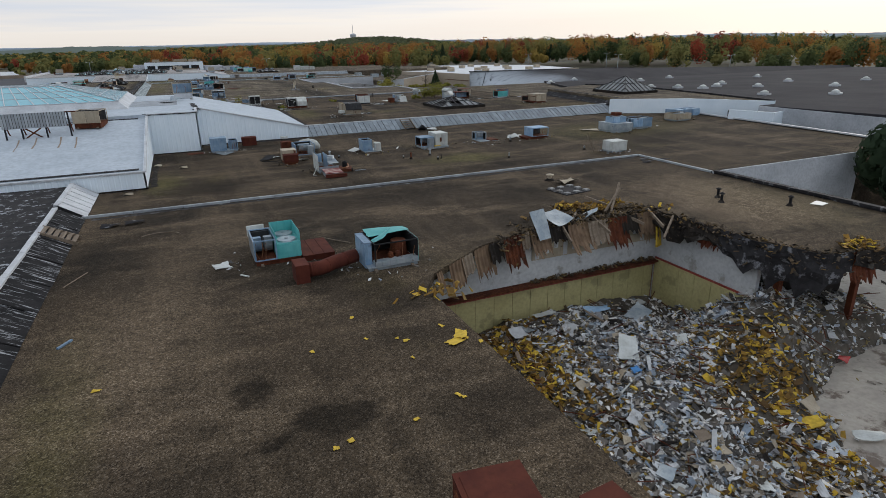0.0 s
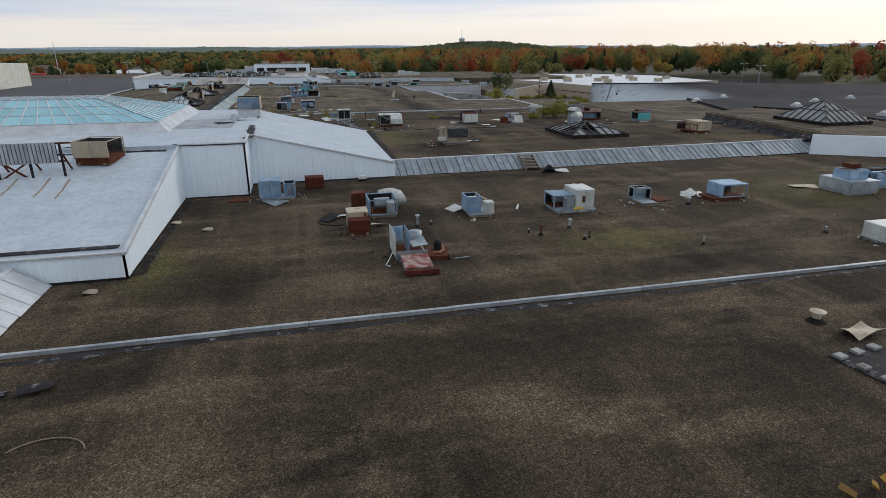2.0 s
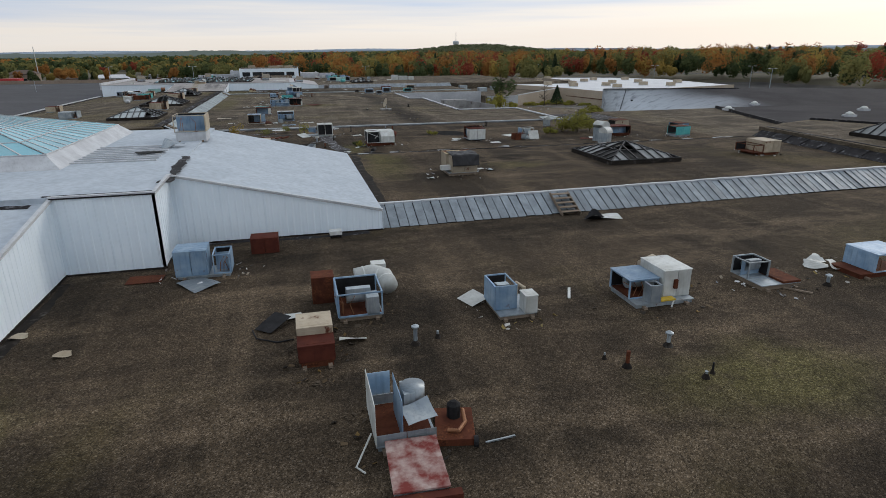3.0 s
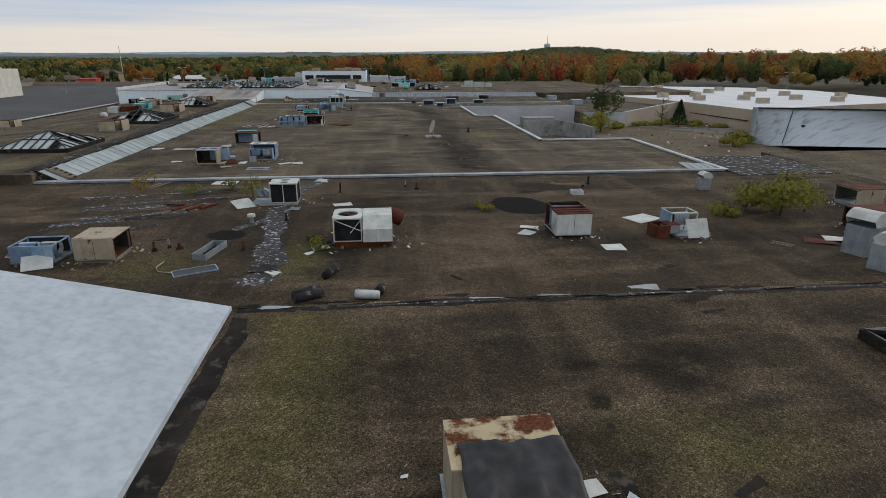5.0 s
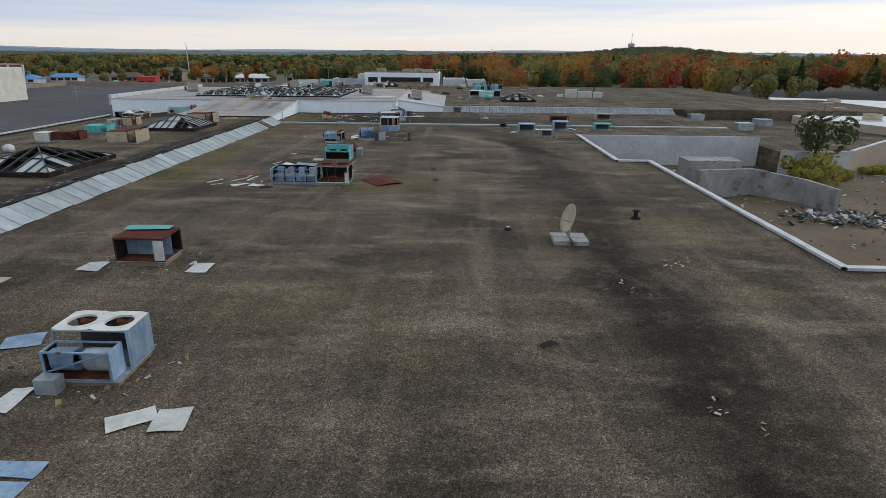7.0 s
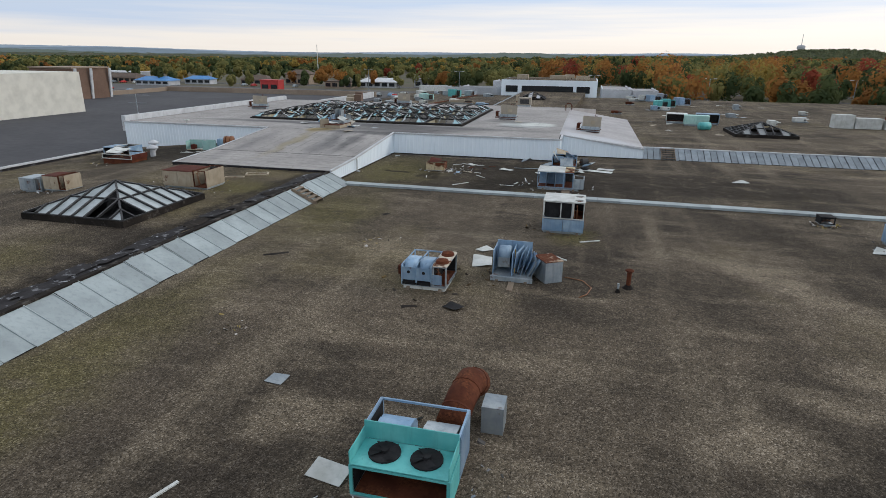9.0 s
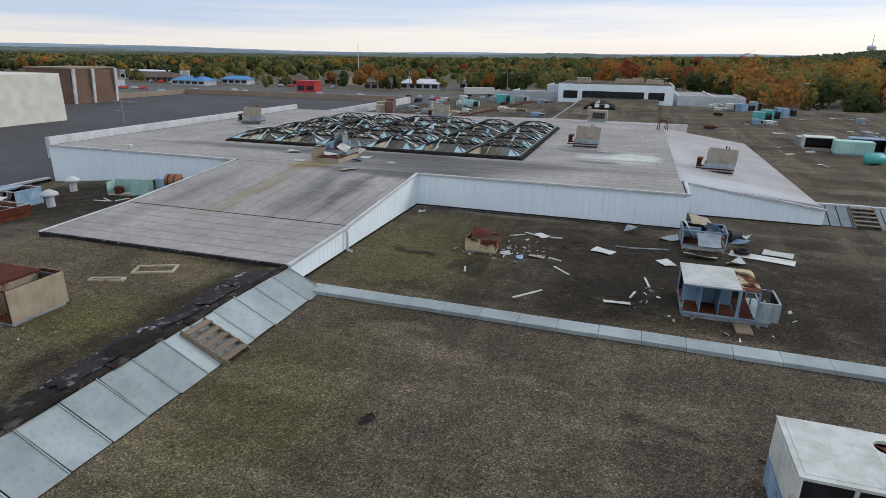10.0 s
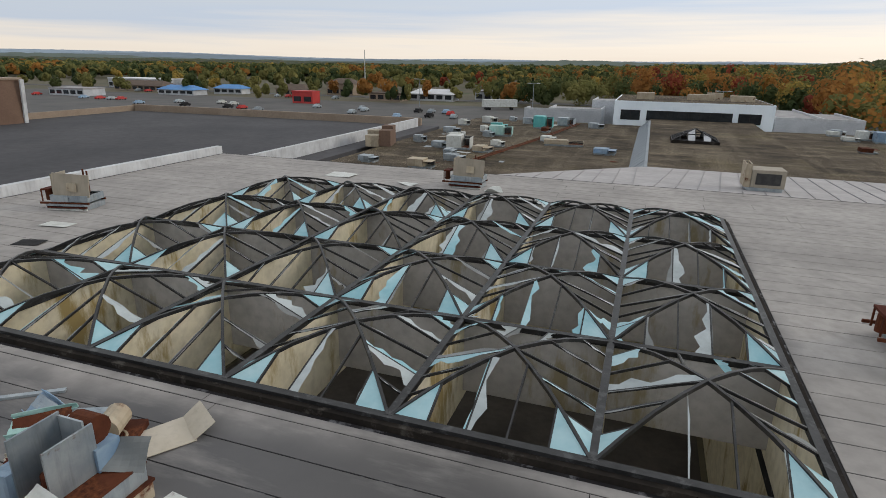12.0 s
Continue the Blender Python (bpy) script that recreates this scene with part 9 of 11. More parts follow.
part("fan_deck", box(-w + 0.01, w - 0.01, -d + 0.01, -0.12, 1.0, 1.02), M_TEAL, ob)
for x in (-0.5, 0.5):
    fan(ob, x, -0.55, 1.14, 0.36, M_BLACK)
    part("fan_ring", tube([(x, -0.55, 1.021), (x, -0.55, 1.06)], 0.38, 18), M_BLACK, ob)
part("rim", box(-w, w, -0.12, -0.09, 1.03, 1.5), M_TEAL, ob)
part("rim", box(-w, -w + 0.02, -d, -0.125, 1.025, 1.35), M_TEAL, ob)
part("rim", box(w - 0.02, w, -d, -0.125, 1.025, 1.35), M_TEAL, ob)
section(ob, -w, w, -0.07, d, 0.19, 1.4, M_BLUE, "LR", 0, ("blowers", "pan"))
ob = root("rusted_duct", pose(15.91, 182.87, Z_D), "rust-red duct elbow behind the teal unit", "duct")
duct(ob, [(-0.2, -0.9, 0.5), (-0.1, 0.0, 0.8), (0.0, 0.7, 0.9), (0.1, 1.2, 0.6)], 0.42, M_RUST, "rusted duct elbow")
part("foot", box(0.5, 1.1, -0.3, 0.4, -0.01, 0.8), M_GALV, ob)
loose(13.14, 180, Z_D, 1.0, 0.6, -11, M_WHITE, "white panel hanging off the teal unit", 0.03, 4, tilt=10)
ob, w, d = unit(11.23, 13.23, 191.84, 193.94, Z_D, "grey blue unit with twin blowers and rusted fan bay")
base(ob, w, d, 0.15, M_WHITE)
# tray coloured black to give the low slot its dark
part("tray", box(-w, 0.32, -d, d, 0.19, 0.30), M_BLACK, ob, "black tray standing for the dark low slot")
for x0, x1 in ((-w, -0.36), (-0.34, 0.32)):
    part("front_panel", box(x0 + 0.01, x1 - 0.01, -d - 0.02, -d + 0.01, 0.42, 1.0), M_BLUE, ob, "blue panel with a black disc as its hole")
    # black disc drawn for the hole's dark inside; nothing is cut
    t = part("hole", tube([(0, 0, 0), (0, 0, 0.012)], 0.07, 12), M_BLACK, ob)
    t.matrix_basis = pose((x0 + x1) / 2, -d - 0.018, 0.78, 90)
    t = part("blower_drum", tube([(-0.27, 0, 0), (0.27, 0, 0)], 0.40, 18), M_BLUE, ob, "pale blue blower drum", True)
    t.matrix_basis = pose((x0 + x1) / 2, -0.38, 0.78)
    part("outlet", box((x0 + x1) / 2 - 0.27, (x0 + x1) / 2 + 0.27, -0.32, 0.18, 0.72, 1.12), M_BLUE, ob)
    part("bulkhead", box(x0 + 0.01, x1 - 0.01, 0.30, 0.33, 0.30, 1.02), M_BLUE, ob)
    part("motor", tube([((x0 + x1) / 2, 0.7, 0.30), ((x0 + x1) / 2, 0.7, 0.72)], 0.17, 12), M_BLACK, ob)
for x in (-w, -0.35, 0.32):
    part("post", box(x - 0.025, x + 0.025, d - 0.05, d, 0.19, 1.12), M_BLUE, ob)
    part("post", box(x - 0.025, x + 0.025, -d, -d + 0.05, 0.19, 1.08), M_BLUE, ob)
    part("side_rail", box(x - 0.02, x + 0.02, -d + 0.051, d - 0.051, 1.05, 1.10), M_BLUE, ob)
part("rear_rail", box(-w + 0.026, 0.294, d - 0.05, d, 1.07, 1.12), M_BLUE, ob)
part("side_panel", box(-w - 0.02, -w, -d + 0.1, 0.3, 0.35, 0.98), M_BLUE, ob)
part("junction_box", box(-w - 0.22, -w - 0.025, -d + 0.2, -d + 0.5, 0.55, 0.95), M_RUST, ob)
section(ob, 0.38, w, -d, d, 0.19, 1.15, M_RUST, "BLT", 2, ("pan", "compressors", "tubes"), fan_along="y", top=painted("rust_flaked_white", (0.55, 0.50, 0.42), (0.46, 0.40, 0.3), 0.5, 0.8, 0, 1.2, 0.2), post_mat=M_GALV)
for y in (-d / 2, d / 2):
    part("fan_cone", tube([(0.69, y, 1.155), (0.69, y, 1.28), (0.69, y, 1.34)], 0.3, 16, [0.30, 0.26, 0.08]), M_RUST, ob, "rusted fan cone")
part("corner_panel", box(0.38, w - 0.2, -d - 0.03, -d - 0.012, 0.3, 0.75), M_BLUE, ob)
ob, w, d = unit(14.88, 16.68, 193.85, 195.45, Z_D, "tilted blue unit, its blower and coil laid bare")
base(ob, w, d, 0.2, M_WHITE)
part("sill_beam", box(-w - 0.05, w + 0.05, -d - 0.12, -d + 0.02, 0.02, 0.22), M_GALV, ob, "pale sill beam")
part("back_panel", box(-w, 0.75, d - 0.04, d, 0.24, 1.45), M_BLUE, ob)
part("side_panel", box(-w, -w + 0.03, -d + 0.2, d - 0.05, 0.24, 1.35), M_BLUE, ob)
t = part("blower_drum", tube([(-0.26, 0, 0), (0.26, 0, 0)], 0.42, 18), M_BLUE, ob, "pale blue blower drum", True)
t.matrix_basis = pose(-0.42, 0.1, 0.98)
part("outlet", box(-0.68, -0.16, -0.35, 0.25, 0.50, 0.95), M_GALV, ob)
part("divider", box(-0.02, 0.02, -d + 0.05, d - 0.06, 0.24, 1.30), M_BLUE, ob)
for k in range(6):
    t = part("coil_plate", box(-0.006, 0.006, -0.55, 0.55, 0.0, 1.15 - 0.06 * k), M_BLUE, ob)
    t.matrix_basis = pose(0.14 + 0.11 * k, 0.05 * (k % 2), 0.24, 4, 8 + 4 * k, 6 * k - 12)
t = part("cover", sheet(0.8, 1.2, 0.05, 0.012, 2, 7), M_GALV, ob, "bent pale cover")
t.matrix_basis = pose(0.85, -0.2, 0.62, 0, -66, 10)
part("yellow_pipe", tube([(0.08, -0.5, 0.3), (0.10, -0.4, 0.9), (0.05, -0.1, 1.3)], 0.03, 8), M_INSUL, ob, "yellow pipe")
ob = root("duct_box", pose(17.35, 194.65, Z_D, 0, 0, 32), "grey duct box with a rusted lid", "duct")
section(ob, -0.42, 0.42, -0.55, 0.55, 0.0, 1.0, M_GALV, "FBLRT", 0, (), top=painted("flaking_rust_top", (0.40, 0.32, 0.24), (0.30, 0.20, 0.14), 0.75, 0.85, 0, 1.4, 0.3))
hose([(18.11, 194.95, Z_D + 0.04), (18.92, 194.74, Z_D + 0.03), (19.32, 193.93, Z_D + 0.03), (19.12, 193.11, Z_D + 0.03), (18.81, 192.71, Z_D + 0.03)], 0.025, M_COPPER, "brown cable curving over the gravel")
ob, w, d = unit(16.51, 18.81, 202.09, 204.19, Z_D, "tall white unit with open front and two round fans")
base(ob, w, d, 0.1, M_GALV)
section(ob, -w, w, -d, d, 0.14, 0.85, M_BLUE, "FBLR", 0, ())
section(ob, -w, 0.5, -d, d, 0.87, 1.9, M_WHITE, "BLT", 0, ("dark", "divider"), post_mat=M_WHITE)
section(ob, 0.5, w, -d, d, 0.87, 1.9, M_WHITE, "BT", 2, ("pan", "tubes"), fan_along="y", post_mat=M_WHITE)
part("rust_side", box(w - 0.02, w + 0.02, -d + 0.1, d - 0.1, 0.9, 1.5), M_RUST, ob)
part("mullion", box(-0.2, -0.13, -d - 0.015, -d + 0.03, 0.87, 1.86), M_WHITE, ob)
ob = root("satellite_dish", pose(32.79, 155.35, Z_D), "cream satellite dish on a concrete block base", "satellite dish")
for k, (x, y) in enumerate(((-0.5, -0.45), (0.5, -0.45), (-0.5, 0.45), (0.5, 0.45))):
    part("block", box(x - 0.45, x + 0.45, y - 0.4, y + 0.4, -0.01, 0.22), M_CONC, ob)
part("mast", tube([(0, 0, 0.2), (0, 0, 1.1)], 0.06, 8), M_GALV, ob)
bm = bmesh.new()
rings = []
for k in range(6):
    r = 0.85 * k / 5
    rings.append([bm.verts.new((r * math.cos(a), r * math.sin(a), 0.22 * (r / 0.85) ** 2)) for a in (2 * math.pi * i / 20 for i in range(20))] if k else [bm.verts.new((0, 0, 0))])
for i in range(20):
    bm.faces.new((rings[0][0], rings[1][i], rings[1][(i + 1) % 20]))
for a, b in zip(rings[1:], rings[2:]):
    for i in range(20):
        bm.faces.new((a[i], a[(i + 1) % 20], b[(i + 1) % 20], b[i]))
t = part("dish", bm, M_CREAM, ob, "cream reflector", True)
t.matrix_basis = pose(0.05, 0, 1.25, 10, -72, 0)
t.modifiers.new("thick", "SOLIDIFY").thickness = 0.02
part("feed_arm", bar((0, 0, 1.1), (-0.9, 0, 1.35), 0.04), M_GALV, ob)
vent(29.54, 157.37, Z_D, 0.2, 0.1, M_WHITE, False, "low white pipe bracket")
vent(37.96, 160.27, Z_D, 0.45, 0.14, M_BLACK, True, "black mushroom vent on the gravel")
vent(20.89, 194.43, Z_D, 0.75, 0.10, M_RUST, True, "rusted stack with a collar")
vent(20.43, 193.82, Z_D, 0.4, 0.05, M_GALV, False, "thin grey pipe stub")
for x, y, w, d, rz, m in ((5.05, 148.01, 2.2, 1.1, -5, M_CREAM), (8.99, 150.05, 1.05, 1.2, 1, M_WHITE), (14.15, 150.08, 1.0, 1.2, 1, M_WHITE), (17.27, 138.02, 1.3, 0.8, 32, M_WHITE), (18.39, 138.03, 0.95, 1.1, 8, M_WHITE), (12.19, 136.7, 0.95, 0.5, 27, M_CREAM), (13.22, 138.83, 0.65, 1.3, 1, M_WHITE), (6.84, 139.93, 0.95, 0.9, 14, M_WHITE), (2.12, 148.6, 1.2, 1.0, 25, M_WHITE), (20.53, 223.57, 1.4, 1.0, -17, M_WHITE)):
    loose(x, y, Z_D, w, d, rz, m, "pale sheet metal panel flat on the gravel", 0.05)
for x, y, w, d, rz in ((15.23, 135.18, 1.9, 0.6, -2), (15.23, 135.89, 1.9, 0.6, -2), (11, 142.47, 1.3, 1.0, 21)):
    loose(x, y, Z_D, w, d, rz, M_BLUE, "blue sheet metal panel flat on the gravel", 0.05)
for x, y, w, d, rz, m in ((9.49, 168.64, 1.35, 0.6, 43, M_WHITE), (10.84, 168.42, 1.1, 0.8, -17, M_WHITE), (8.67, 171.97, 1.35, 0.85, -4, M_FLAKE), (9.7, 171.13, 1.9, 0.25, 79, M_WHITE), (11.35, 175.47, 1.5, 0.45, -14, M_WHITE), (13.72, 176.07, 1.7, 0.6, -50, M_TEAL), (11.97, 173.8, 1.5, 0.45, -16, M_WHITE), (9.8, 170.3, 0.55, 0.4, 12, M_GALV), (13, 175.76, 0.8, 0.5, -24, M_RUST), (12.28, 173.07, 0.9, 0.6, 25, M_TEAL), (11.77, 167.9, 1.0, 0.6, 30, M_BLACK), (9.76, 183.62, 0.6, 0.55, -4, M_GALV)):
    loose(x, y, Z_D, w, d, rz, m, ("teal panel thrown on the gravel" if m is M_TEAL else "thrown sheet metal panel on the gravel"), 0.05)
for x, y, L, rz in ((17.22, 174.69, 1.3, 51), (7.01, 169.9, 1.5, 57), (7.63, 168.75, 0.9, 45), (17.61, 197.8, 1.3, -41), (19.23, 200.95, 1.2, 29), (12.28, 175.87, 1.6, 40), (8.77, 170.62, 1.9, 60), (9.6, 178.29, 1.2, 70)):
    stick(x, y, Z_D, L, rz, M_WHITE, 0.09, 0.04, "pale metal strip on the gravel", "trim_strip")
stick(15.83, 193.13, Z_D, 1.0, 91, M_WOOD, 0.25, 0.06)
loose(14.06, 196.09, Z_D, 0.95, 1.5, 8, M_WHITE, "white curled panel beside the blue unit", 0.12, 3)
loose(13.86, 198.02, Z_D, 0.65, 0.8, -41, M_WHITE, "small white panel beside the blue unit", 0.06, 3)
for x, y, s in ((34.53, 138.86, 0.5), (34.02, 148.24, 0.4), (36.96, 151.91, 0.4), (38.07, 152.33, 0.4), (6.26, 186.33, 0.5), (7.76, 197.85, 0.5)):
    tufts("gravel_scraps", [(x + random.gauss(0, s), y + random.gauss(0, s), Z_D + 0.02) for _ in range(14)], M_MIXED, "crumbs of felt and gravel on the roof", 0.07, int(x), 0.4)

for k, (x, y, w, d, a, tilt, m) in enumerate(((12.9, 172.6, 1.2, 0.8, 15, 12, M_WHITE), (13.7, 172.9, 1.0, 0.7, -20, 18, M_WHITE), (14.4, 172.5, 1.1, 0.6, 35, 10, M_BLUE), (12.2, 172.2, 0.9, 0.6, 60, 8, M_GALV), (15.0, 173.1, 0.8, 0.5, 5, 14, M_WHITE))):
    loose(x, y, Z_D, w, d, a, m, "thrown panel heaped behind the long blue unit", 0.08, k, tilt=tilt)

# far units at the right end of the fifth roof
for x, y, w, d, h, m, lab in ((36.17, 204.31, 1.1, 0.9, 1.1, M_BLUE, "blue grey unit with a slumped side"), (41, 205.88, 1.0, 0.9, 1.3, M_BLUE, "blue unit with open front"), (37.99, 198.65, 0.7, 0.6, 1.0, M_GALV, "small grey drum-shaped unit"), (42.43, 215.23, 1.3, 0.9, 1.1, M_REDOX, "low rust-red topped unit"), (33.32, 208.41, 0.4, 0.4, 0.6, M_BLACK, "small black vent box"), (50.38, 219.99, 1.3, 1.0, 1.1, M_CREAM, "cream unit near the strip"), (46.93, 206.49, 1.1, 0.8, 1.0, M_TEAL, "teal unit on the far gravel")):
    ob, a, b = unit(x - w, x + w, y - d, y + d, Z_D, lab)
    base(ob, a, b, 0.12, M_GALV)
    section(ob, -a, a, -b, b, 0.16, h, m, "BLT", 0, ("coil", "tubes"))
for x, y in ((38.0, 206.6), (43.0, 207.5), (34.4, 203.2), (31.3, 220.9)):
    loose(x, y, Z_D, 1.2, 0.8, x * 7, M_WHITE, "white panel on the far gravel", 0.1)

# -- bay before the court wall --
ob, w, d = unit(15.19, 18.39, 213.72, 216.22, Z_D, "white unit with torn top, two fans and open frame sides")
base(ob, w, d, 0.15, M_GALV)
section(ob, -w, 0.4, -d, d, 0.19, 1.4, M_BLUE, "BT", 0, ("divider", "dividers", "pan"), top=M_WHITE)
section(ob, 0.4, w - 0.5, -d, d, 0.19, 1.4, M_BLUE, "BT", 2, ("coil", "pan"), fan_along="y", top=M_FLAKE)
section(ob, w - 0.48, w + 0.3, -d + 0.3, 0.6, 0.1, 0.9, M_GALV, "FR", 0, ())
part("ramp_board", box(0.3, 0.9, -d - 0.9, -d + 0.1, 0.0, 0.05), M_WOOD, ob)
ob, w, d = unit(15.74, 17.94, 222.87, 224.67, Z_D, "collapsed blue unit with twisted panels by the wall")
base(ob, w, d, 0.2, M_WHITE)
section(ob, -w, w, -d, d, 0.24, 1.1, M_BLUE, "LB", 0, ("blowers", "tubes", "pan"))
for k, (x, y, z, rx, ry, rz, m) in enumerate(((-0.3, 0.2, 1.25, 20, 15, 20, M_CREAM), (0.5, -0.4, 1.0, -30, 20, -15, M_BLUE), (0.2, -0.9, 0.6, 50, 0, 10, M_GALV), (-0.9, -0.2, 0.9, 0, 60, 0, M_WHITE))):
    t = part("twisted_panel", sheet(1.2, 0.9, 0.18, 0.015, k + 4, 7, 0.2, 0.1), m, ob)
    t.matrix_basis = pose(x, y, z, rx, ry, rz)
ob, w, d = unit(5.05, 6.65, 218.36, 219.56, Z_D, "small white box unit with a flaking red top")
base(ob, w, d, 0.08, M_WOOD)
section(ob, -w, w, -d, d, 0.12, 0.78, M_FLAKE, "FLR", 0, ("pan", "tubes"), post_mat=M_REDOX)
t = part("lid", sheet(1.0, 1.1, 0.10, 0.015, 3, 6, 0.15), M_REDOX, ob, "flaking red lid askew")
t.matrix_basis = pose(-0.1, 0.1, 0.84, 8, 6, 10)
for x, y, w, d, rz, m in ((11.85, 220.91, 1.1, 0.8, -23, M_WHITE), (8.39, 222.53, 0.75, 0.7, -41, M_WHITE), (7.07, 218.86, 0.5, 0.5, 19, M_WHITE), (7.89, 218.45, 0.35, 0.45, 8, M_BLUE), (8.7, 218.86, 0.8, 0.45, -1, M_CREAM), (14.91, 220.1, 1.0, 0.6, -65, M_WHITE), (12.78, 214.19, 1.1, 0.35, 9, M_WHITE), (0.19, 225.2, 0.45, 0.6, 19, M_WHITE)):
    loose(x, y, Z_D, w, d, rz, m, "thrown pale panel on the wet gravel", 0.07)
t = loose(13.23, 225, Z_D, 0.8, 0.7, -17, M_GALV, "grey vent hood tipped on the gravel", 0.35, 4, fold=0.5)
for x, y, L, rz in ((9.12, 213.88, 1.6, 50), (10.13, 217.24, 1.2, -47), (7.91, 222.62, 1.15, -28), (13.99, 217.04, 1.15, -81), (5.76, 215.9, 0.65, 103), (9.2, 222.43, 0.7, 11), (9.62, 218.76, 0.7, -24), (7.06, 222.22, 0.9, 35), (13.39, 215.31, 0.8, 75)):
    stick(x, y, Z_D, L, rz, M_WHITE, 0.09, 0.04, "pale metal strip on the wet gravel", "trim_strip")
tufts("gravel_scraps", [(8.2 + random.gauss(0, 0.9), 219.6 + random.gauss(0, 0.7), Z_D + 0.02) for _ in range(40)], M_SCRAP, "small scraps beside the red-topped box", 0.08, 77, 0.4)
loose(19.6, 222.6, Z_D, 3.0, 0.95, -14, M_WHITE, "long white panel with a tyre on it", 0.03, 9)
ob = root("tyre", pose(18.7, 222.9, Z_D + 0.06), "black rubber tyre lying on the white panel", "tyre")
part("tread", tube([(0.30 * math.cos(a * 0.35), 0.30 * math.sin(a * 0.35), 0.13) for a in range(19)], 0.11, 8), M_BLACK, ob, "", True)
for k, (x, y, w, d, rz, m) in enumerate(((17.6, 225.6, 1.3, 1.0, 20, M_CREAM), (18.9, 224.8, 0.9, 0.6, -30, M_BLUE), (19.3, 226.0, 0.8, 0.5, 60, M_GALV), (15.2, 224.3, 1.0, 0.5, 5, M_GALV), (16.6, 221.6, 1.6, 0.5, -12, M_WHITE), (18.2, 221.2, 0.9, 0.5, 35, M_WHITE))):
    loose(x, y, Z_D, w, d, rz, m, "twisted panel strewn round the collapsed unit", 0.22, 90 + k, fold=0.25, ragged=0.12)
ob = root("spilled_motor", pose(18.6, 225.4, Z_D, 0, 0, 30), "dark blower wheel spilled from the collapsed unit", "motor")
part("wheel", tube([(-0.3, 0, 0.34), (0.3, 0, 0.34)], 0.33, 16), M_COIL, ob)
part("shaft", tube([(-0.55, 0, 0.34), (0.5, 0, 0.34)], 0.05, 8), M_RUST, ob)
for x, y, L, rz in ((14.2, 222.2, 1.9, 12), (13.0, 222.0, 1.2, -5), (17.4, 223.0, 2.0, -20), (8.6, 221.1, 0.8, 60), (10.4, 222.0, 0.6, 15), (9.9, 220.9, 0.5, -50)):
    stick(x, y, Z_D, L, rz, M_RUST if L < 0.9 else M_GALV, 0.06, 0.05, "thin rusty rail on the wet gravel", "rail_piece")
ob = root("downpipe", pose(-0.62, 216.3, Z_D), "white downpipe on the low siding", "pipe")
part("pipe", tube([(0, 0, 0.02), (0, 0, 1.0), (-0.05, 0, 1.15)], 0.07, 8), M_WHITEFLASH, ob)
part("shoe", tube([(0, 0, 0.08), (0.25, 0, 0.03)], 0.07, 8), M_WHITEFLASH, ob)

# -- raised left roof --
for x0, x1, y0, y1, h, m, lab in ((-9.7, -6.3, 203.2, 205.3, 1.25, M_CREAM, "long cream unit with a rust-red top"), (-19.37, -17.57, 200.77, 202.17, 1.0, M_GALV, "grey unit beside the pyramid skylight"), (-17.3, -15.5, 200.75, 202.15, 1.1, M_CREAM, "cream unit with rusted side"), (-9.53, -6.53, 183.75, 186.55, 1.3, M_CREAM, "cream unit with a rust-brown lid"), (-7.94, -5.24, 158.15, 160.35, 1.3, M_CREAM, "tan unit with rusty end"), (-18.6, -16.4, 185.8, 187.4, 1.1, M_WHITE, "white unit on the raised roof"), (-16.6, -13.6, 185.66, 187.06, 1.0, M_RUST, "row of rusty boxes on the raised roof"), (-17, -14.4, 192.1, 193.9, 1.0, M_TEAL, "teal and rust unit on the raised roof"), (-30, -27.6, 175.6, 177.4, 1.1, M_CREAM, "cream unit near the roof edge"), (-19.44, -16.84, 150.09, 152.09, 1.1, M_GALV, "grey unit on the raised roof")):
    zz = left_z((x0 + x1) / 2, 0) - 0.05
    ob, w, d = unit(x0, x1, y0, y1, zz, lab)
    base(ob, w, d, 0.15, M_GALV)
    section(ob, -w, w * 0.4, -d, d, 0.19, h, m, "FBLRT", 0, (), top=M_REDOX if m is M_CREAM else None)
    section(ob, w * 0.42, w, -d, d, 0.19, h * 1.1, m, "BR", 0, ("tubes", "coil", "pan"), post_mat=M_RUST if m is M_CREAM else None)
ob = root("mushroom_vent", pose(-16.21, 178.8, left_z(-15.4, 0)), "round pale tank-shaped vent", "vent")
part("drum", tube([(0, 0, 0), (0, 0, 0.5), (0, 0, 0.7)], 0.5, 16, [0.5, 0.5, 0.2]), M_WHITEFLASH, ob, "", True)
M_PALETEAL = painted("pale_teal_enamel", (0.30, 0.52, 0.48), (0.40, 0.58, 0.54), 0.12, 0.5, 0, 1.6, 0.4, tone=0.12)
ob = root("open_cabinet", pose(-19.6, 221.3, left_z(-19.6, 0), 0, 0, 12), "pale teal metal cabinet lying open on the dark roof", "cabinet")
part("back", box(-1.35, 1.35, 0.46, 0.50, 0.02, 0.95), M_PALETEAL, ob)
part("floor_pan", box(-1.35, 0.35, -0.5, 0.46, 0.02, 0.07), M_CREAM, ob)
part("side", box(-1.35, -1.31, -0.5, 0.459, 0.071, 0.9), M_PALETEAL, ob)
part("divider", box(0.30, 0.34, -0.5, 0.459, 0.071, 0.95), M_GALV, ob)
part("front_panel", box(0.345, 1.6, -0.52, -0.48, 0.02, 0.98), M_PALETEAL, ob)
part("motor", tube([(-0.75, -0.1, 0.08), (-0.75, -0.1, 0.5), (-0.75, -0.1, 0.58)], 0.3, 14, [0.3, 0.3, 0.12]), M_REDOX, ob, "red motor")
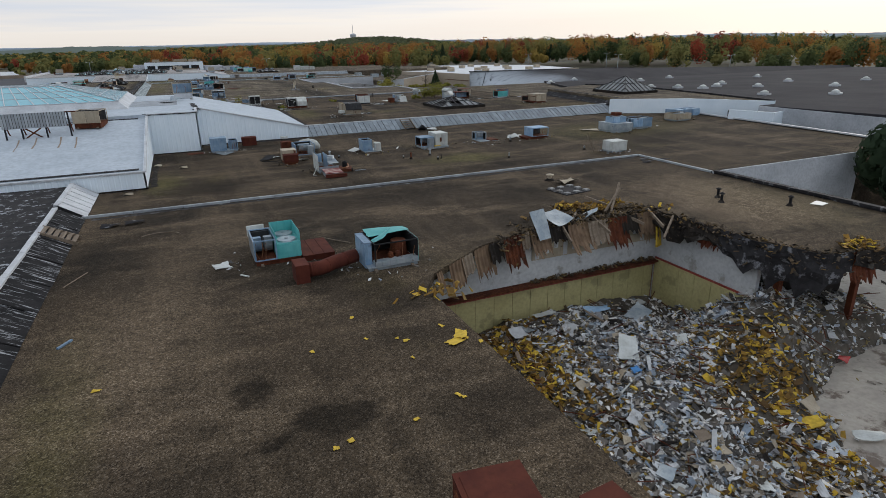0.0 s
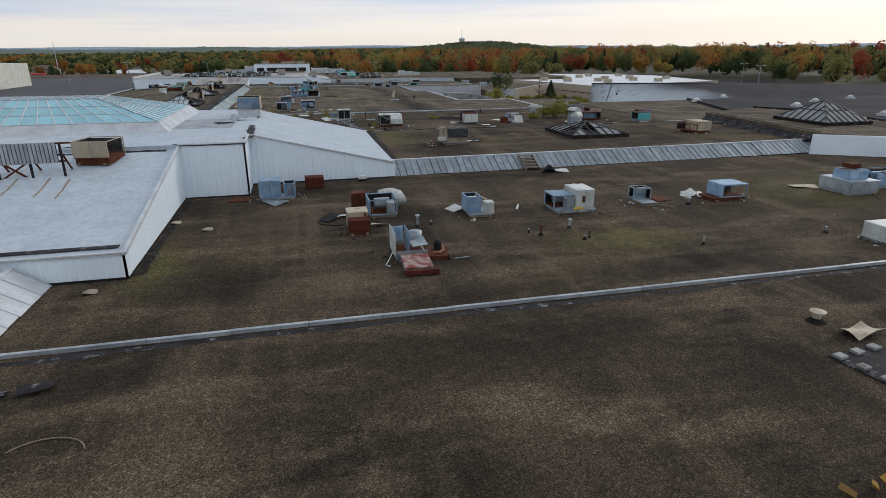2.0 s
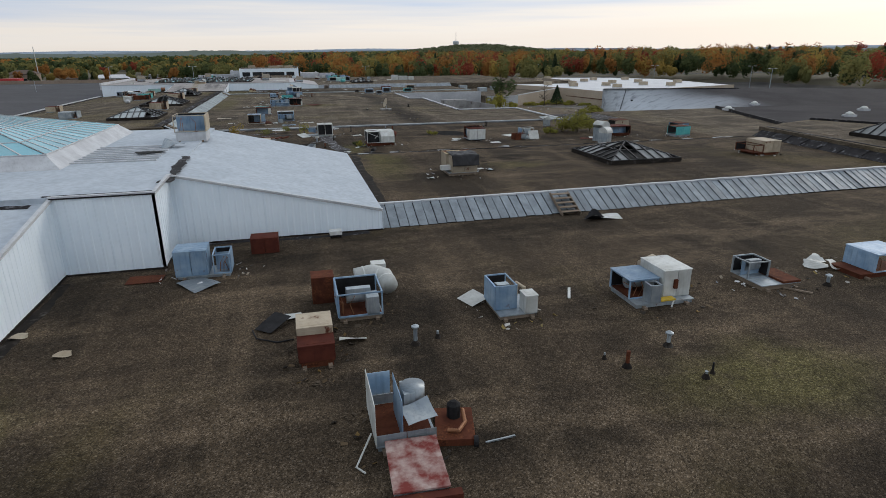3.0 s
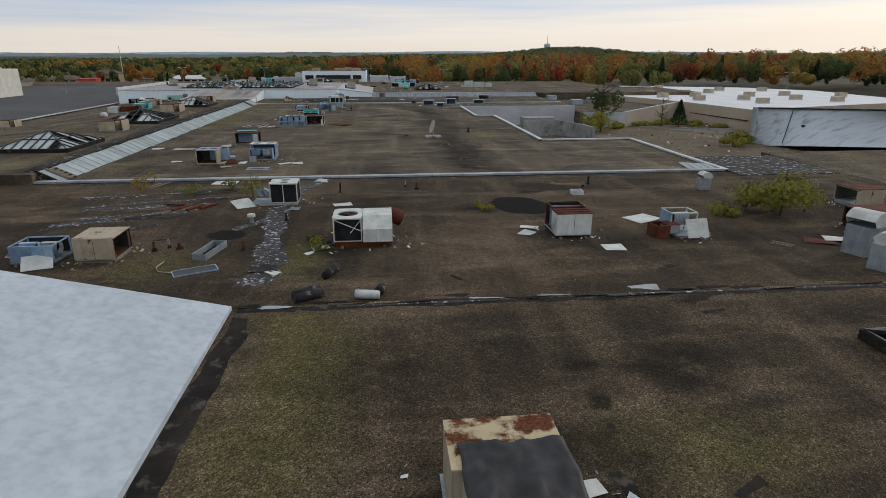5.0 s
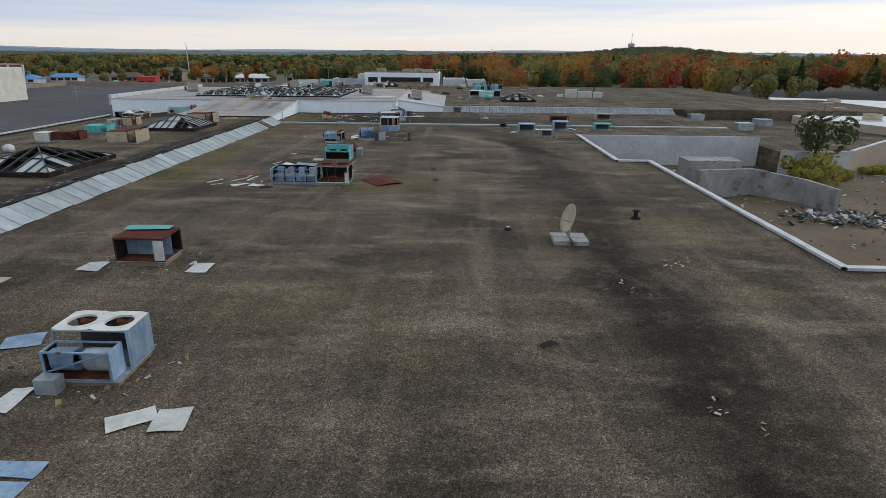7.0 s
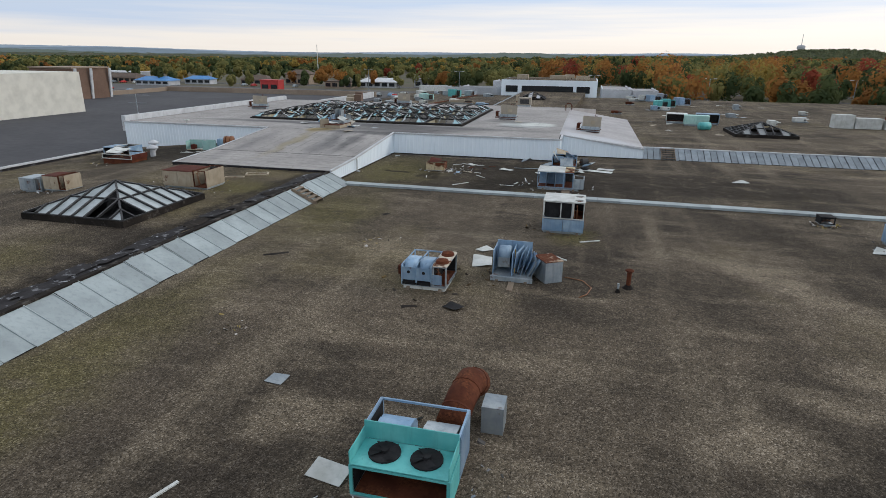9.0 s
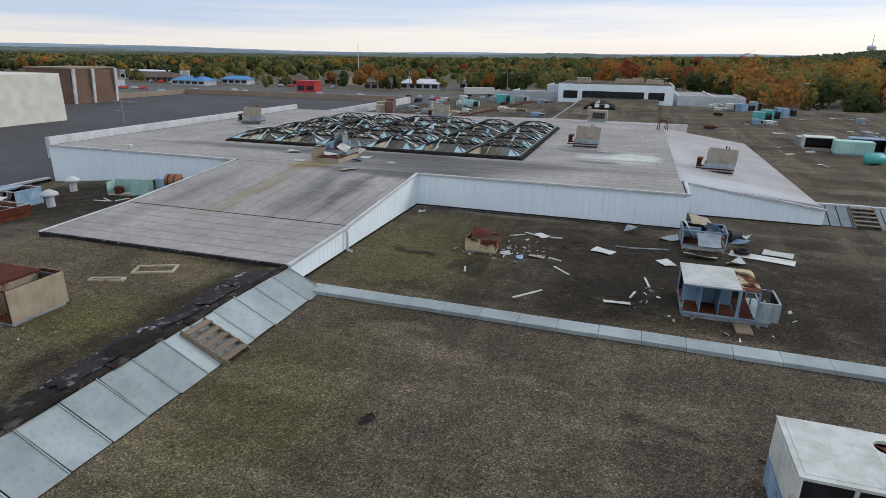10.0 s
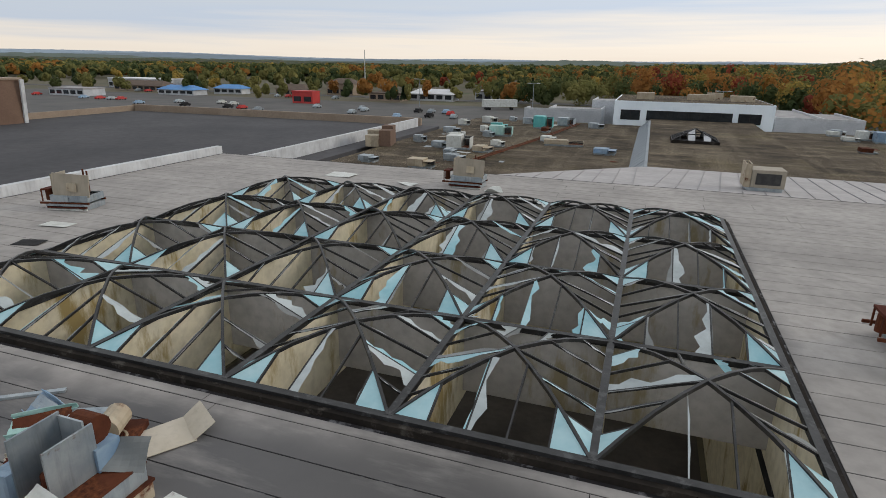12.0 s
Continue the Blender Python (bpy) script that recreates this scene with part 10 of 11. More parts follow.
ob = root("rusty_tank", pose(-17.6, 223.2, left_z(-17.6, 0), 0, 0, 15), "rusty banded tank lying beside the cabinet", "tank")
part("drum", tube([(-0.5, 0, 0.52), (-0.45, 0, 0.52), (0.45, 0, 0.52), (0.5, 0, 0.52)], 0.5, 18, [0.2, 0.5, 0.5, 0.2]), M_COPPER, ob, "", True)
for a in (-0.25, 0.2):
    part("band", tube([(a, 0, 0.52), (a + 0.06, 0, 0.52)], 0.53, 18), M_RUST, ob)
part("head_box", box(-1.15, -0.55, -0.35, 0.35, 0.0, 0.75), M_BLUE, ob)
loose(-18.9, 221.4, left_z(-18.9, 0), 2.4, 0.8, 8, M_WHITE, "white panel laid before the open cabinet", 0.04, 5)
loose(-27.0, 220.6, left_z(-27, 0), 2.8, 0.6, 40, M_RUST, "rusted panel along the roof edge", 0.08, 6)
for x, y, L, rz in ((-19.6, 219.2, 1.7, 8), (-19.9, 219.6, 1.2, -25), (-18.6, 219.6, 0.9, 70)):
    stick(x, y, left_z(x, 0), L, rz, M_WHITE, 0.07, 0.05, "pale pipe piece on the dark roof", "pipe_piece")
ob, w, d = unit(-27.6, -24.6, 217.0, 218.8, left_z(-26, 0) - 0.05, "blue unit with open ends and a rusty fan")
base(ob, w, d, 0.15, M_GALV)
section(ob, -w, -0.2, -d, d, 0.19, 1.15, M_BLUE, "BLT", 0, ("blower", "pan"))
section(ob, -0.18, w, -d, d, 0.19, 1.3, M_BLUE, "BR", 0, ("tubes", "coil", "pan"), post_mat=M_WHITE)
ob, w, d = unit(-24.4, -21.2, 213.4, 215.4, left_z(-23, 0) - 0.05, "collapsed red-brown unit on thin legs")
base(ob, w, d, 0.45, M_RUST)
section(ob, -w, w, -d, d, 0.5, 0.95, M_REDOX, "LR", 0, ("pan", "tubes"), post_mat=M_WHITE)
for k, (x, y, a) in enumerate(((-0.7, 0.1, 12), (0.6, -0.1, -14))):
    t = part("slumped_panel", sheet(1.5, 1.6, 0.12, 0.015, 30 + k, 6, 0.2), M_REDOX if k else M_WHITE, ob)
    t.matrix_basis = pose(x, y, 1.02, a, 4, 5)
for x, y in ((-26.4, 222.6), (-22.4, 217.6)):
    ob = root("mushroom_vent", pose(x, y, left_z(x, 0) - 0.03), "white mushroom vent on a stem", "vent")
    part("stem", tube([(0, 0, 0), (0, 0, 0.8)], 0.25, 12), M_WHITEFLASH, ob)
    part("cap", tube([(0, 0, 0.8), (0, 0, 0.95), (0, 0, 1.15)], 0.5, 16, [0.55, 0.5, 0.15]), M_WHITEFLASH, ob, "", True)
for x, y, w, d, rz in ((-6.03, 209.18, 1.7, 0.9, 25), (-6.96, 207.56, 1.4, 0.4, 20)):
    ob = root("window_frame_piece", pose(x, y, Z_F, 0, 0, rz), "cast-off cream frame lying on the gravel", "frame")
    for a in ((-w / 2, w / 2, -d / 2, -d / 2 + 0.1), (-w / 2, w / 2, d / 2 - 0.1, d / 2), (-w / 2, -w / 2 + 0.1, -d / 2 + 0.101, d / 2 - 0.101), (w / 2 - 0.1, w / 2, -d / 2 + 0.101, d / 2 - 0.101)):
        part("rail", box(*a, 0, 0.08), M_CREAM, ob)
# black seam along the strip top, lapped and torn
for k in range(40):
    rr = random.Random(300 + k)
    loose(-1.9 + rr.gauss(0, 0.15), 132.5 + k * 1.98, Z_F, 2.2, rr.uniform(0.6, 1.2), 90 + rr.uniform(-6, 6), rr.choice((M_TAR, M_TARRY, M_TAR)), "torn black felt along the strip top", 0.06, k, "felt_strip", ragged=0.3)

# -- court roof --
# pale spots about x 13, y 240 paint the sky's reflection on wet membrane
M_LAP = mottled("lapped_membrane", (0.285, 0.270, 0.258), (0.385, 0.365, 0.348), 0.8, 0.22, 2.2, bump=0.06, spec=0.3, spots=(
    ((-7.9, 228.2, 1.5, 1.3, 0, 0.9, 0.9), (0.25, 0.18, 0.05)), ((-8.3, 222.5, 0.5, 5.5, 0, 1.5, 0.6), (0.24, 0.20, 0.10)), ((-4.6, 222.8, 0.9, 4.6, 4, 1.5, 0.75), (0.12, 0.118, 0.12)), ((-2.6, 223.0, 0.6, 4.0, 0, 1.4, 0.8), (0.09, 0.088, 0.09)),
    ((-1.0, 227.6, 6.5, 0.7, 0, 1.3, 0.85), (0.10, 0.098, 0.10)), ((-6.0, 233.6, 18, 1.3, 0, 1.1, 0.9), (0.085, 0.085, 0.09)), ((12.6, 239.9, 2.9, 3.0, 0, 0.55, 0.85), (0.47, 0.50, 0.49)), ((10.6, 242.2, 2.6, 0.9, 0, 0.9, 0.8), (0.16, 0.158, 0.155)), ((11.2, 237.2, 2.0, 0.6, 0, 0.9, 0.8), (0.12, 0.12, 0.12)),
    ((5.4, 248, 0.6, 10, 0, 1.3, 0.7), (0.13, 0.13, 0.13)), ((-12, 220, 0.7, 6, 0, 1.5, 0.5), (0.14, 0.138, 0.14)), ((0.4, 231.6, 2.8, 6.5, 35, 1.4, 1.0), (0.085, 0.082, 0.082)), ((3.2, 231.8, 5.0, 2.8, 10, 1.5, 0.85), (0.12, 0.116, 0.114)), ((-3.4, 230.4, 3.6, 2.6, 0, 1.5, 0.8), (0.12, 0.116, 0.114)), ((13.8, 240.4, 1.9, 1.6, 0, 0.7, 0.8), (0.62, 0.64, 0.60)), ((12.0, 238.4, 3.4, 0.30, 0, 0.6, 0.75), (0.24, 0.24, 0.24)), ((13.0, 240.9, 3.0, 0.22, 0, 0.6, 0.7), (0.30, 0.30, 0.30))))


def laps(parent_name, x0, x1, y0, y1, zf, along, w, seed, label, holes=()):
    """Lapped membrane sheets as single pieces over a roof plane zf(x, y)."""
    rr = random.Random(seed)
    ob = put(parent_name, box(x0, x1, y0, y1, zf(x0, y0) - 0.5, zf(x0, y0) - 0.45), M_GREYROOF, label, "roof membrane", "structure")
    a0, a1, b0, b1 = (x0, x1, y0, y1) if along == "x" else (y0, y1, x0, x1)
    b = b0
    while b < b1 - 0.05:
        e = min(b + w, b1)
        a = a0
        while a < a1 - 0.05:
            f = min(a + (rr.uniform(5, 12) if along == "x" else 30.0), a1)
            if a1 - f < 1.0:
                f = a1
            c = (a + f) / 2, (b + e) / 2
            q = [(a + 0.010, b + 0.017), (f - 0.010, b + 0.017), (f - 0.010, e - 0.017), (a + 0.010, e - 0.017)]
            if along != "x":
                q = [(y, x) for x, y in q]
            bm = bmesh.new()
            lift = 0.006 + rr.random() * 0.006
            up = [bm.verts.new((x, y, zf(x, y) + lift)) for x, y in q]
            dn = [bm.verts.new((x, y, zf(x, y) - 0.004)) for x, y in q]
            bm.faces.new(up)
            for k in range(4):
                bm.faces.new((up[k], dn[k], dn[(k + 1) % 4], up[(k + 1) % 4]))
            part("sheet", bm, M_LAP, ob)
            a = f
        b = e
    return ob


flat = lambda x, y: Z_P2
laps("membrane_1", -33.3, 16.0, 226.99, SKY_Y0 - 0.35, flat, "x", 1.05, 1, "lapped grey membrane sheets before the skylight")
laps("membrane_2", SKY_X1 + 0.4, 16.0, SKY_Y0 - 0.35, SKY_Y1 + 0.3, flat, "x", 1.05, 2, "lapped grey membrane sheets beside the skylight")
laps("membrane_3", -33.3, SKY_X0 - 0.4, SKY_Y0 - 0.35, SKY_Y1 + 0.3, flat, "x", 1.05, 3, "lapped grey membrane sheets at the far side")
laps("membrane_4", -33.3, 16.0, SKY_Y1 + 0.3, 265.3, flat, "x", 1.2, 4, "lapped grey membrane sheets behind the skylight")
laps("membrane_5", -15.05, -1.0, 216.9, 226.95, ramp_z(216.8, 9.2, 227, Z_P2), "y", 1.05, 5, "lapped grey membrane sheets down the ramp")
laps("membrane_6", -15.05, -1.0, 211.3, 216.8, ramp_z(211.2, 8.95, 216.8, 9.2), "x", 0.95, 6, "lapped grey membrane sheets at the ramp foot")
ob = root("wrecked_unit", pose(-8.2, 230.4, Z_P2, 0, 0, 0), "wrecked unit on a rusted base with bare motors", "rooftop unit")
part("curb", box(-0.85, 0.85, -2.1, 1.1, -0.01, 0.35), M_CREAM, ob, "cream stained curb")
part("pan", box(-0.88, 0.88, -2.13, 1.13, 0.352, 0.40), M_RUST, ob, "orange rusted floor pan")
part("step", box(-0.7, 0.8, -0.7, 1.05, 0.402, 0.75), M_GALV, ob)
part("pan", box(-0.72, 0.82, -0.72, 1.07, 0.752, 0.79), M_RUST, ob, "rusted upper pan")
part("upright", box(-0.35, -0.31, -0.4, 0.5, 0.8, 1.9), M_GALV, ob)
part("upright", box(0.25, 0.29, -0.3, 0.6, 0.8, 1.75), M_GALV, ob)
part("back_panel", box(-0.30, 0.24, 0.45, 0.49, 0.8, 1.85), M_GALV, ob)
for y in (-0.05, 0.28):
    part("motor", tube([(0.0, y, 0.8), (0.0, y, 1.15), (0.0, y, 1.2)], 0.15, 12, [0.15, 0.15, 0.07]), M_RUST, ob, "red rusted motor")
part("housing", box(-0.7, -0.36, -0.5, 0.4, 0.8, 1.3), M_BLUE, ob)
part("housing", box(-0.55, 0.35, 0.52, 1.0, 0.8, 1.25), M_BLUE, ob)
part("fan_drum", tube([(-0.3, 0.75, 1.5), (0.2, 0.75, 1.5)], 0.26, 14), M_RUST, ob)
for k, (x, y, z, rx, ry, rz, m) in enumerate(((0.5, 0.9, 0.95, 40, 0, 20, M_GREYPANE), (-0.2, -1.4, 0.5, 6, 4, 30, M_WHITE), (0.5, -0.6, 0.9, 30, 20, 0, M_WHITE))):
    t = part("bent_sheet", sheet(0.9, 0.6, 0.1, 0.012, k, 6), m, ob)
    t.matrix_basis = pose(x, y, z, rx, ry, rz)
part("wiring", tube([(0.2, -0.6, 0.85), (0.5, -1.0, 0.6), (0.3, -1.4, 0.5), (0.7, -1.7, 0.45)], 0.02, 6), M_WHITE, ob)
ob = root("duct_box", pose(-9.6, 229.4, Z_P2, 0, 0, 20), "square tan duct box open at the top", "duct")
section(ob, -0.45, 0.45, -0.4, 0.4, 0, 0.85, M_CREAM, "FBLR", 0, ("dark",))
ob = root("roof_heap", pose(-9.2, 231.0, Z_P2, 0, 0, -20), "grey upright frame with broken slats", "frame")
part("frame", box(-0.5, 0.5, -0.04, 0.04, 0.0, 1.1), M_GALV, ob)
part("slat", box(-0.62, -0.5, -0.3, 0.2, 0.0, 0.9), M_BLUE, ob)
for x, y, w, d, rz, m, b in ((-5.7, 226.6, 1.15, 0.5, 53, M_CREAM, 0.03), (-10.6, 228.3, 0.85, 0.65, 16, M_WHITE, 0.03), (-13.0, 231.5, 1.0, 0.8, 8, M_WHITE, 0.15), (-6.7, 231.3, 0.95, 0.6, -10, M_WHITE, 0.10), (-4.0, 230.0, 0.7, 0.5, -20, M_GALV, 0.05), (-6.6, 229.7, 0.8, 0.5, 20, M_BLUE, 0.2), (10.4, 241.6, 0.9, 0.7, -15, M_CREAM, 0.02), (-19.5, 260.6, 2.0, 1.4, -2, M_WHITE, 0.06), (-25.5, 244.0, 1.4, 0.8, 10, M_WHITE, 0.04), (-24.0, 241.5, 1.2, 0.7, 15, M_BLACK, 0.04), (-14.0, 259.5, 1.2, 0.8, -25, M_WHITE, 0.12), (-8.2, 259.4, 1.0, 0.7, 40, M_WHITE, 0.3)):
    loose(x, y, Z_P2 + 0.012, w, d, rz, m, "loose pale panel on the grey membrane", b)
stick(-12.6, 233.1, Z_P2 + 0.012, 1.4, 36, M_GALV, 0.14, 0.06, "grey metal strip on the membrane", "trim_strip")
M_TANUNIT = painted("tan_grey_enamel", (0.34, 0.30, 0.24), (0.28, 0.25, 0.20), 0.12, 0.6, 0, 1.4, 0.4)
for x, y, z, rz, lab in ((8.8, 243.8, Z_P2, 0, "upright tan unit on a grey curb with rusty skid"), (19.0, 238.4, 9.55, -8, "upright tan unit on the pale sloped roof"), (-27.8, 247.0, Z_P2, 15, "upright grey unit near the roof edge"), (-10.2, 260.6, Z_P2, 0, "tall grey unit behind the skylight")):
    ob = root("upright_unit", pose(x, y, z, 0, 0, rz), lab, "rooftop unit", "upright units")
    part("curb", box(-1.0, 1.0, -0.75, 0.75, -0.4, 0.30), M_GALV, ob)
    for k in range(3):
        part("slat", box(-1.05, 1.05, -0.86 - 0.05 * k, -0.76, 0.02 + 0.12 * k, 0.09 + 0.12 * k), (M_WHITE, M_REDOX, M_GALV)[k], ob)
    for sy in (-0.72, 0.66):
        part("skid", box(-1.55, 1.1, sy, sy + 0.08, 0.302, 0.40), M_RUST, ob)
    section(ob, -1.0, 1.05, -0.65, 0.65, 0.41, 0.78, M_GALV, "FBR", 0, ("dark",))
    t = part("tall_panel", box(-0.80, 1.15, -0.03, 0.03, 0.0, 1.15), M_TANUNIT, ob, "tall tan panel standing askew")
    t.matrix_basis = pose(0, -0.62, 0.74, -5, 3, 0)
    t = part("hatch", box(0.0, 0.5, -0.03, 0.03, 0.0, 0.42), M_CREAM, ob, "pale square access hatch")
    t.matrix_basis = pose(0.05, -0.72, 1.02, -5, 3, 0)
    part("side_panel", box(-0.86, -0.82, -0.56, 0.55, 0.79, 1.85), M_TANUNIT, ob)
    part("back_box", box(-0.80, -0.1, 0.1, 0.55, 0.79, 1.55), M_PALETEAL, ob, "pale teal inner box")
    for px, ph in ((0.35, 2.0), (0.55, 1.9)):
        part("stub_pipe", tube([(px, 0.3, 0.79), (px, 0.3, ph)], 0.045, 8), M_RUST, ob)
    part("side_motor", tube([(-1.35, -0.2, 0.42), (-1.35, -0.2, 0.95), (-1.35, -0.2, 1.02)], 0.17, 12, [0.17, 0.17, 0.07]), M_RUST, ob)
    part("coil_rack", box(-1.5, -1.1, -0.6, 0.3, 0.98, 1.06), M_REDOX, ob)
    part("rack_leg", box(-1.5, -1.45, -0.6, -0.55, 0.40, 0.979), M_RUST, ob)
    part("rack_leg", box(-1.5, -1.45, 0.2, 0.25, 0.40, 0.979), M_RUST, ob)
ob, w, d = unit(7.0, 9.3, 267.6, 269.4, Z_P2 - 0.28, "brown louvred unit at the far roof edge")
base(ob, w, d, 0.3, M_GALV)
section(ob, -w + 0.3, w, -d, d, 0.34, 1.5, M_TANUNIT, "FBLRT", 0, ())
part("grille", box(-0.6, 0.9, -d - 0.05, -d - 0.03, 0.55, 1.3), M_COIL, ob, "dark louvred grille")
section(ob, -w - 0.1, -w + 0.25, -d, d, 0.34, 1.9, M_CREAM, "FL", 0, ())
ob = root("ladder_hoop", pose(15.7, 260.6, Z_P2, 0, 0, 15), "rusty ladder hoop at the roof edge", "ladder")
for s in (-0.3, 0.3):
    part("rail", tube([(-0.45, s, 0)] + [(-0.45 * math.cos(k * math.pi / 8), s, 0.62 + 0.45 * math.sin(k * math.pi / 8)) for k in range(9)] + [(0.45, s, -0.4)], 0.045, 8), M_RUST, ob)
ob = root("thin_mast", pose(-25.8, 227.6, Z_P2), "thin mast with a small lamp on the wall top", "mast")
part("pole", tube([(0, 0, -1), (0, 0, 0.3)], 0.05, 8), M_WHITE, ob)
part("head", box(-0.35, 0.35, -0.15, 0.15, 0.3, 0.42), M_WHITE, ob)
ob = root("roof_antenna", pose(-62, 262, Z_L), "bare television antenna on the dark roof", "antenna")
part("mast", tube([(0, 0, 0), (0, 0, 3.5)], 0.06, 6), M_GALV, ob)
for z, L in ((3.3, 2.6), (1.9, 1.8)):
    part("boom", bar((-L, 0, z), (L, 0.6, z), 0.06), M_GALV, ob)

# -- far roof clutter --
rr = random.Random(17)
far_units = [(-26, 307), (-24, 315.6), (-22.4, 319), (-24, 336), (-21.6, 291), (-21.4, 281), (-28, 282), (-12.7, 308.4), (-4.2, 298.8), (30, 345 - 8), (34, 335), (35.3, 331), (32.4, 301.5), (34.5, 302.5), (33.6, 277), (35.1, 269), (38.1, 266), (36.7, 274), (29.7, 329), (-29, 300), (-27, 330), (-15, 320), (-8, 330), (-18, 300), (24, 290), (28, 315), (45, 290), (50, 310), (55, 285), (40, 320), (60, 300), (48, 275)]
kinds = [(M_BLUE, "blue grey"), (M_GALV, "grey"), (M_GALV, "grey"), (M_WHITE, "white"), (M_TEAL, "teal"), (M_CREAM, "cream"), (M_RUST, "rusty")]
for k in range(34):
    x, y = rr.uniform(-31, -18), rr.uniform(278, 335)
    if all(math.dist((x, y), q) > 4.2 for q in far_units):
        far_units.append((x, y))
for x, y in far_units:
    m, word = rr.choice(kinds[:4] if rr.random() < 0.7 else kinds)
    a, b, h = rr.uniform(0.6, 1.3), rr.uniform(0.5, 1.0), rr.uniform(0.6, 1.2)
    ob, w, d = unit(x - a, x + a, y - b, y + b, Z_K, word + " unit among the far roof clutter", rr.uniform(-8, 8))
    base(ob, w, d, 0.15, M_GALV)
    section(ob, -w, w * 0.3, -d, d, 0.19, h, m, "FBLRT", 0, posts=False)
    section(ob, w * 0.32, w, -d, d, 0.19, h * 0.8, m, "BT", 0, ("coil",), posts=False)
for x, y, a, b, h, m, lab in ((33.9, 307.0, 1.5, 1.1, 1.7, M_TEAL, "teal box unit with a white flank"), (35.9, 311.0, 1.4, 1.0, 1.8, M_TEAL, "teal box unit behind its twin"), (39.9, 318.9, 1.7, 1.2, 1.7, M_BLUE, "blue box unit on the far roof"), (34.4, 328.6, 1.8, 1.2, 1.6, M_BLUE, "blue unit with heaped machinery"), (36.6, 330.6, 1.2, 1.0, 2.0, M_GALV, "grey unit with heaped machinery"), (32.2, 331.6, 1.1, 0.9, 1.4, M_WHITE, "white unit with heaped machinery"), (29.4, 336.0, 1.2, 0.8, 0.8, M_WHITE, "low white box on the far roof"), (-16.5, 326.0, 1.6, 1.2, 2.0, M_TEAL, "teal unit by the brown pipes"), (-13.4, 332.0, 1.4, 1.1, 1.4, M_GALV, "grey unit by the brown pipes"), (-20.5, 312.0, 1.7, 1.0, 1.5, M_PALETEAL, "pale teal unit with open frame"), (-22.0, 296.0, 1.5, 1.2, 1.7, M_WHITE, "white unit with missing doors"), (-10.0, 304.5, 2.6, 0.7, 0.8, M_CREAM, "low long cream unit")):
    ob, w, d = unit(x - a, x + a, y - b, y + b, Z_K, lab, rr.uniform(-8, 8))
    base(ob, w, d, 0.2, M_GALV)
    section(ob, -w, w * 0.2, -d, d, 0.24, h, m, "FBLRT", 0)
    section(ob, w * 0.22, w, -d, d, 0.24, h * 0.9, m, "BR", 0, ("coil", "tubes", "pan"))
for x, y, a, b, h, m, lab in ((31.2, 266.6 - 5.4, 1.4, 1.1, 1.35, M_WHITE, "pale hut-like unit with a dark doorway"), (33.4, 258.0, 1.6, 0.9, 1.4, M_PALETEAL, "big pale blue box unit"), (35.2, 260.3, 1.5, 1.0, 1.5, M_BLUE, "blue unit behind the pale hut")):
    ob, w, d = unit(x - a, x + a, y - b, y + b, Z_F, lab, -6)
    base(ob, w, d, 0.2, M_GALV)
    section(ob, -w, w, -d, d, 0.24, h, m, "FBLRT" if m is M_PALETEAL else "BLRT", 0, () if m is M_PALETEAL else ("coil", "pan"))
ob = root("spilled_drum", pose(33.6, 252.6, Z_F, 0, 0, 20), "teal drum fan tipped on the gravel", "fan")
part("drum", tube([(-0.7, 0, 0.52), (0.7, 0, 0.52)], 0.5, 16), M_TEAL, ob, "", True)
part("wheel", tube([(0.71, 0, 0.52), (0.78, 0, 0.52)], 0.38, 16), M_BLACK, ob)
for k, (x, y) in enumerate(((30.0, 258.6), (27.6, 256.0), (36.5, 254.0), (29.0, 250.0), (34.5, 247.0), (40.0, 250.0), (27.5, 262.0 - 1.2))):
    loose(x, y, Z_F, 0.9 + 0.2 * (k % 3), 0.5, 40 * k, (M_WHITE, M_CREAM, M_REDOX)[k % 3], "scattered panel on the sixth roof", 0.08, 200 + k, ragged=0.1)
for k in range(40):
    x, y = rr.uniform(-30, 60), rr.uniform(272, 336)
    if -2 < x < 18:
        continue
    loose(x, y, Z_K, rr.uniform(0.8, 2.2), rr.uniform(0.5, 1.2), rr.uniform(0, 180), rr.choice((M_WHITE, M_CREAM, M_GALV, M_RUST)), "scattered panel on the far roof", 0.05, k)
ob = root("crate_stack", pose(-33.0, 293.5, Z_K, 0, 0, 12), "stack of tan and brown cabinets at the roof edge", "cabinet")
for x, y, z, w, h, m in ((0, 0, 0, 1.0, 1.4, M_CREAM), (1.6, 0.6, 0, 0.9, 2.0, M_BROWNWALL), (-0.3, 2.4, 0, 1.0, 1.8, M_CREAM), (1.5, 2.6, 0, 0.9, 2.4, M_BROWNWALL), (0.2, 4.6, 0, 0.9, 1.6, M_RUST)):
    section(ob, x - w * 0.8, x + w * 0.8, y - 0.9, y + 0.9, z, z + h, m, "FBLRT", 0)
ob = root("pipe_run", pose(-14, 300, Z_K), "pair of brown pipes on sleepers", "pipe")
for s in (-0.25, 0.25):
    part("pipe", tube([(s - 4, -18, 0.25), (s, 10, 0.25), (s + 2.5, 34, 0.25)], 0.08, 8), M_RUST, ob)
for k in range(9):
    part("sleeper", box(-4.6 + k * 0.75, -3.4 + k * 0.75, -17 + k * 6, -16.8 + k * 6, -0.01, 0.17), M_WOOD, ob)
ob = root("white_pump_truck", pose(56, 262, 8.0), "cluster of white machinery by the far edge", "machinery")
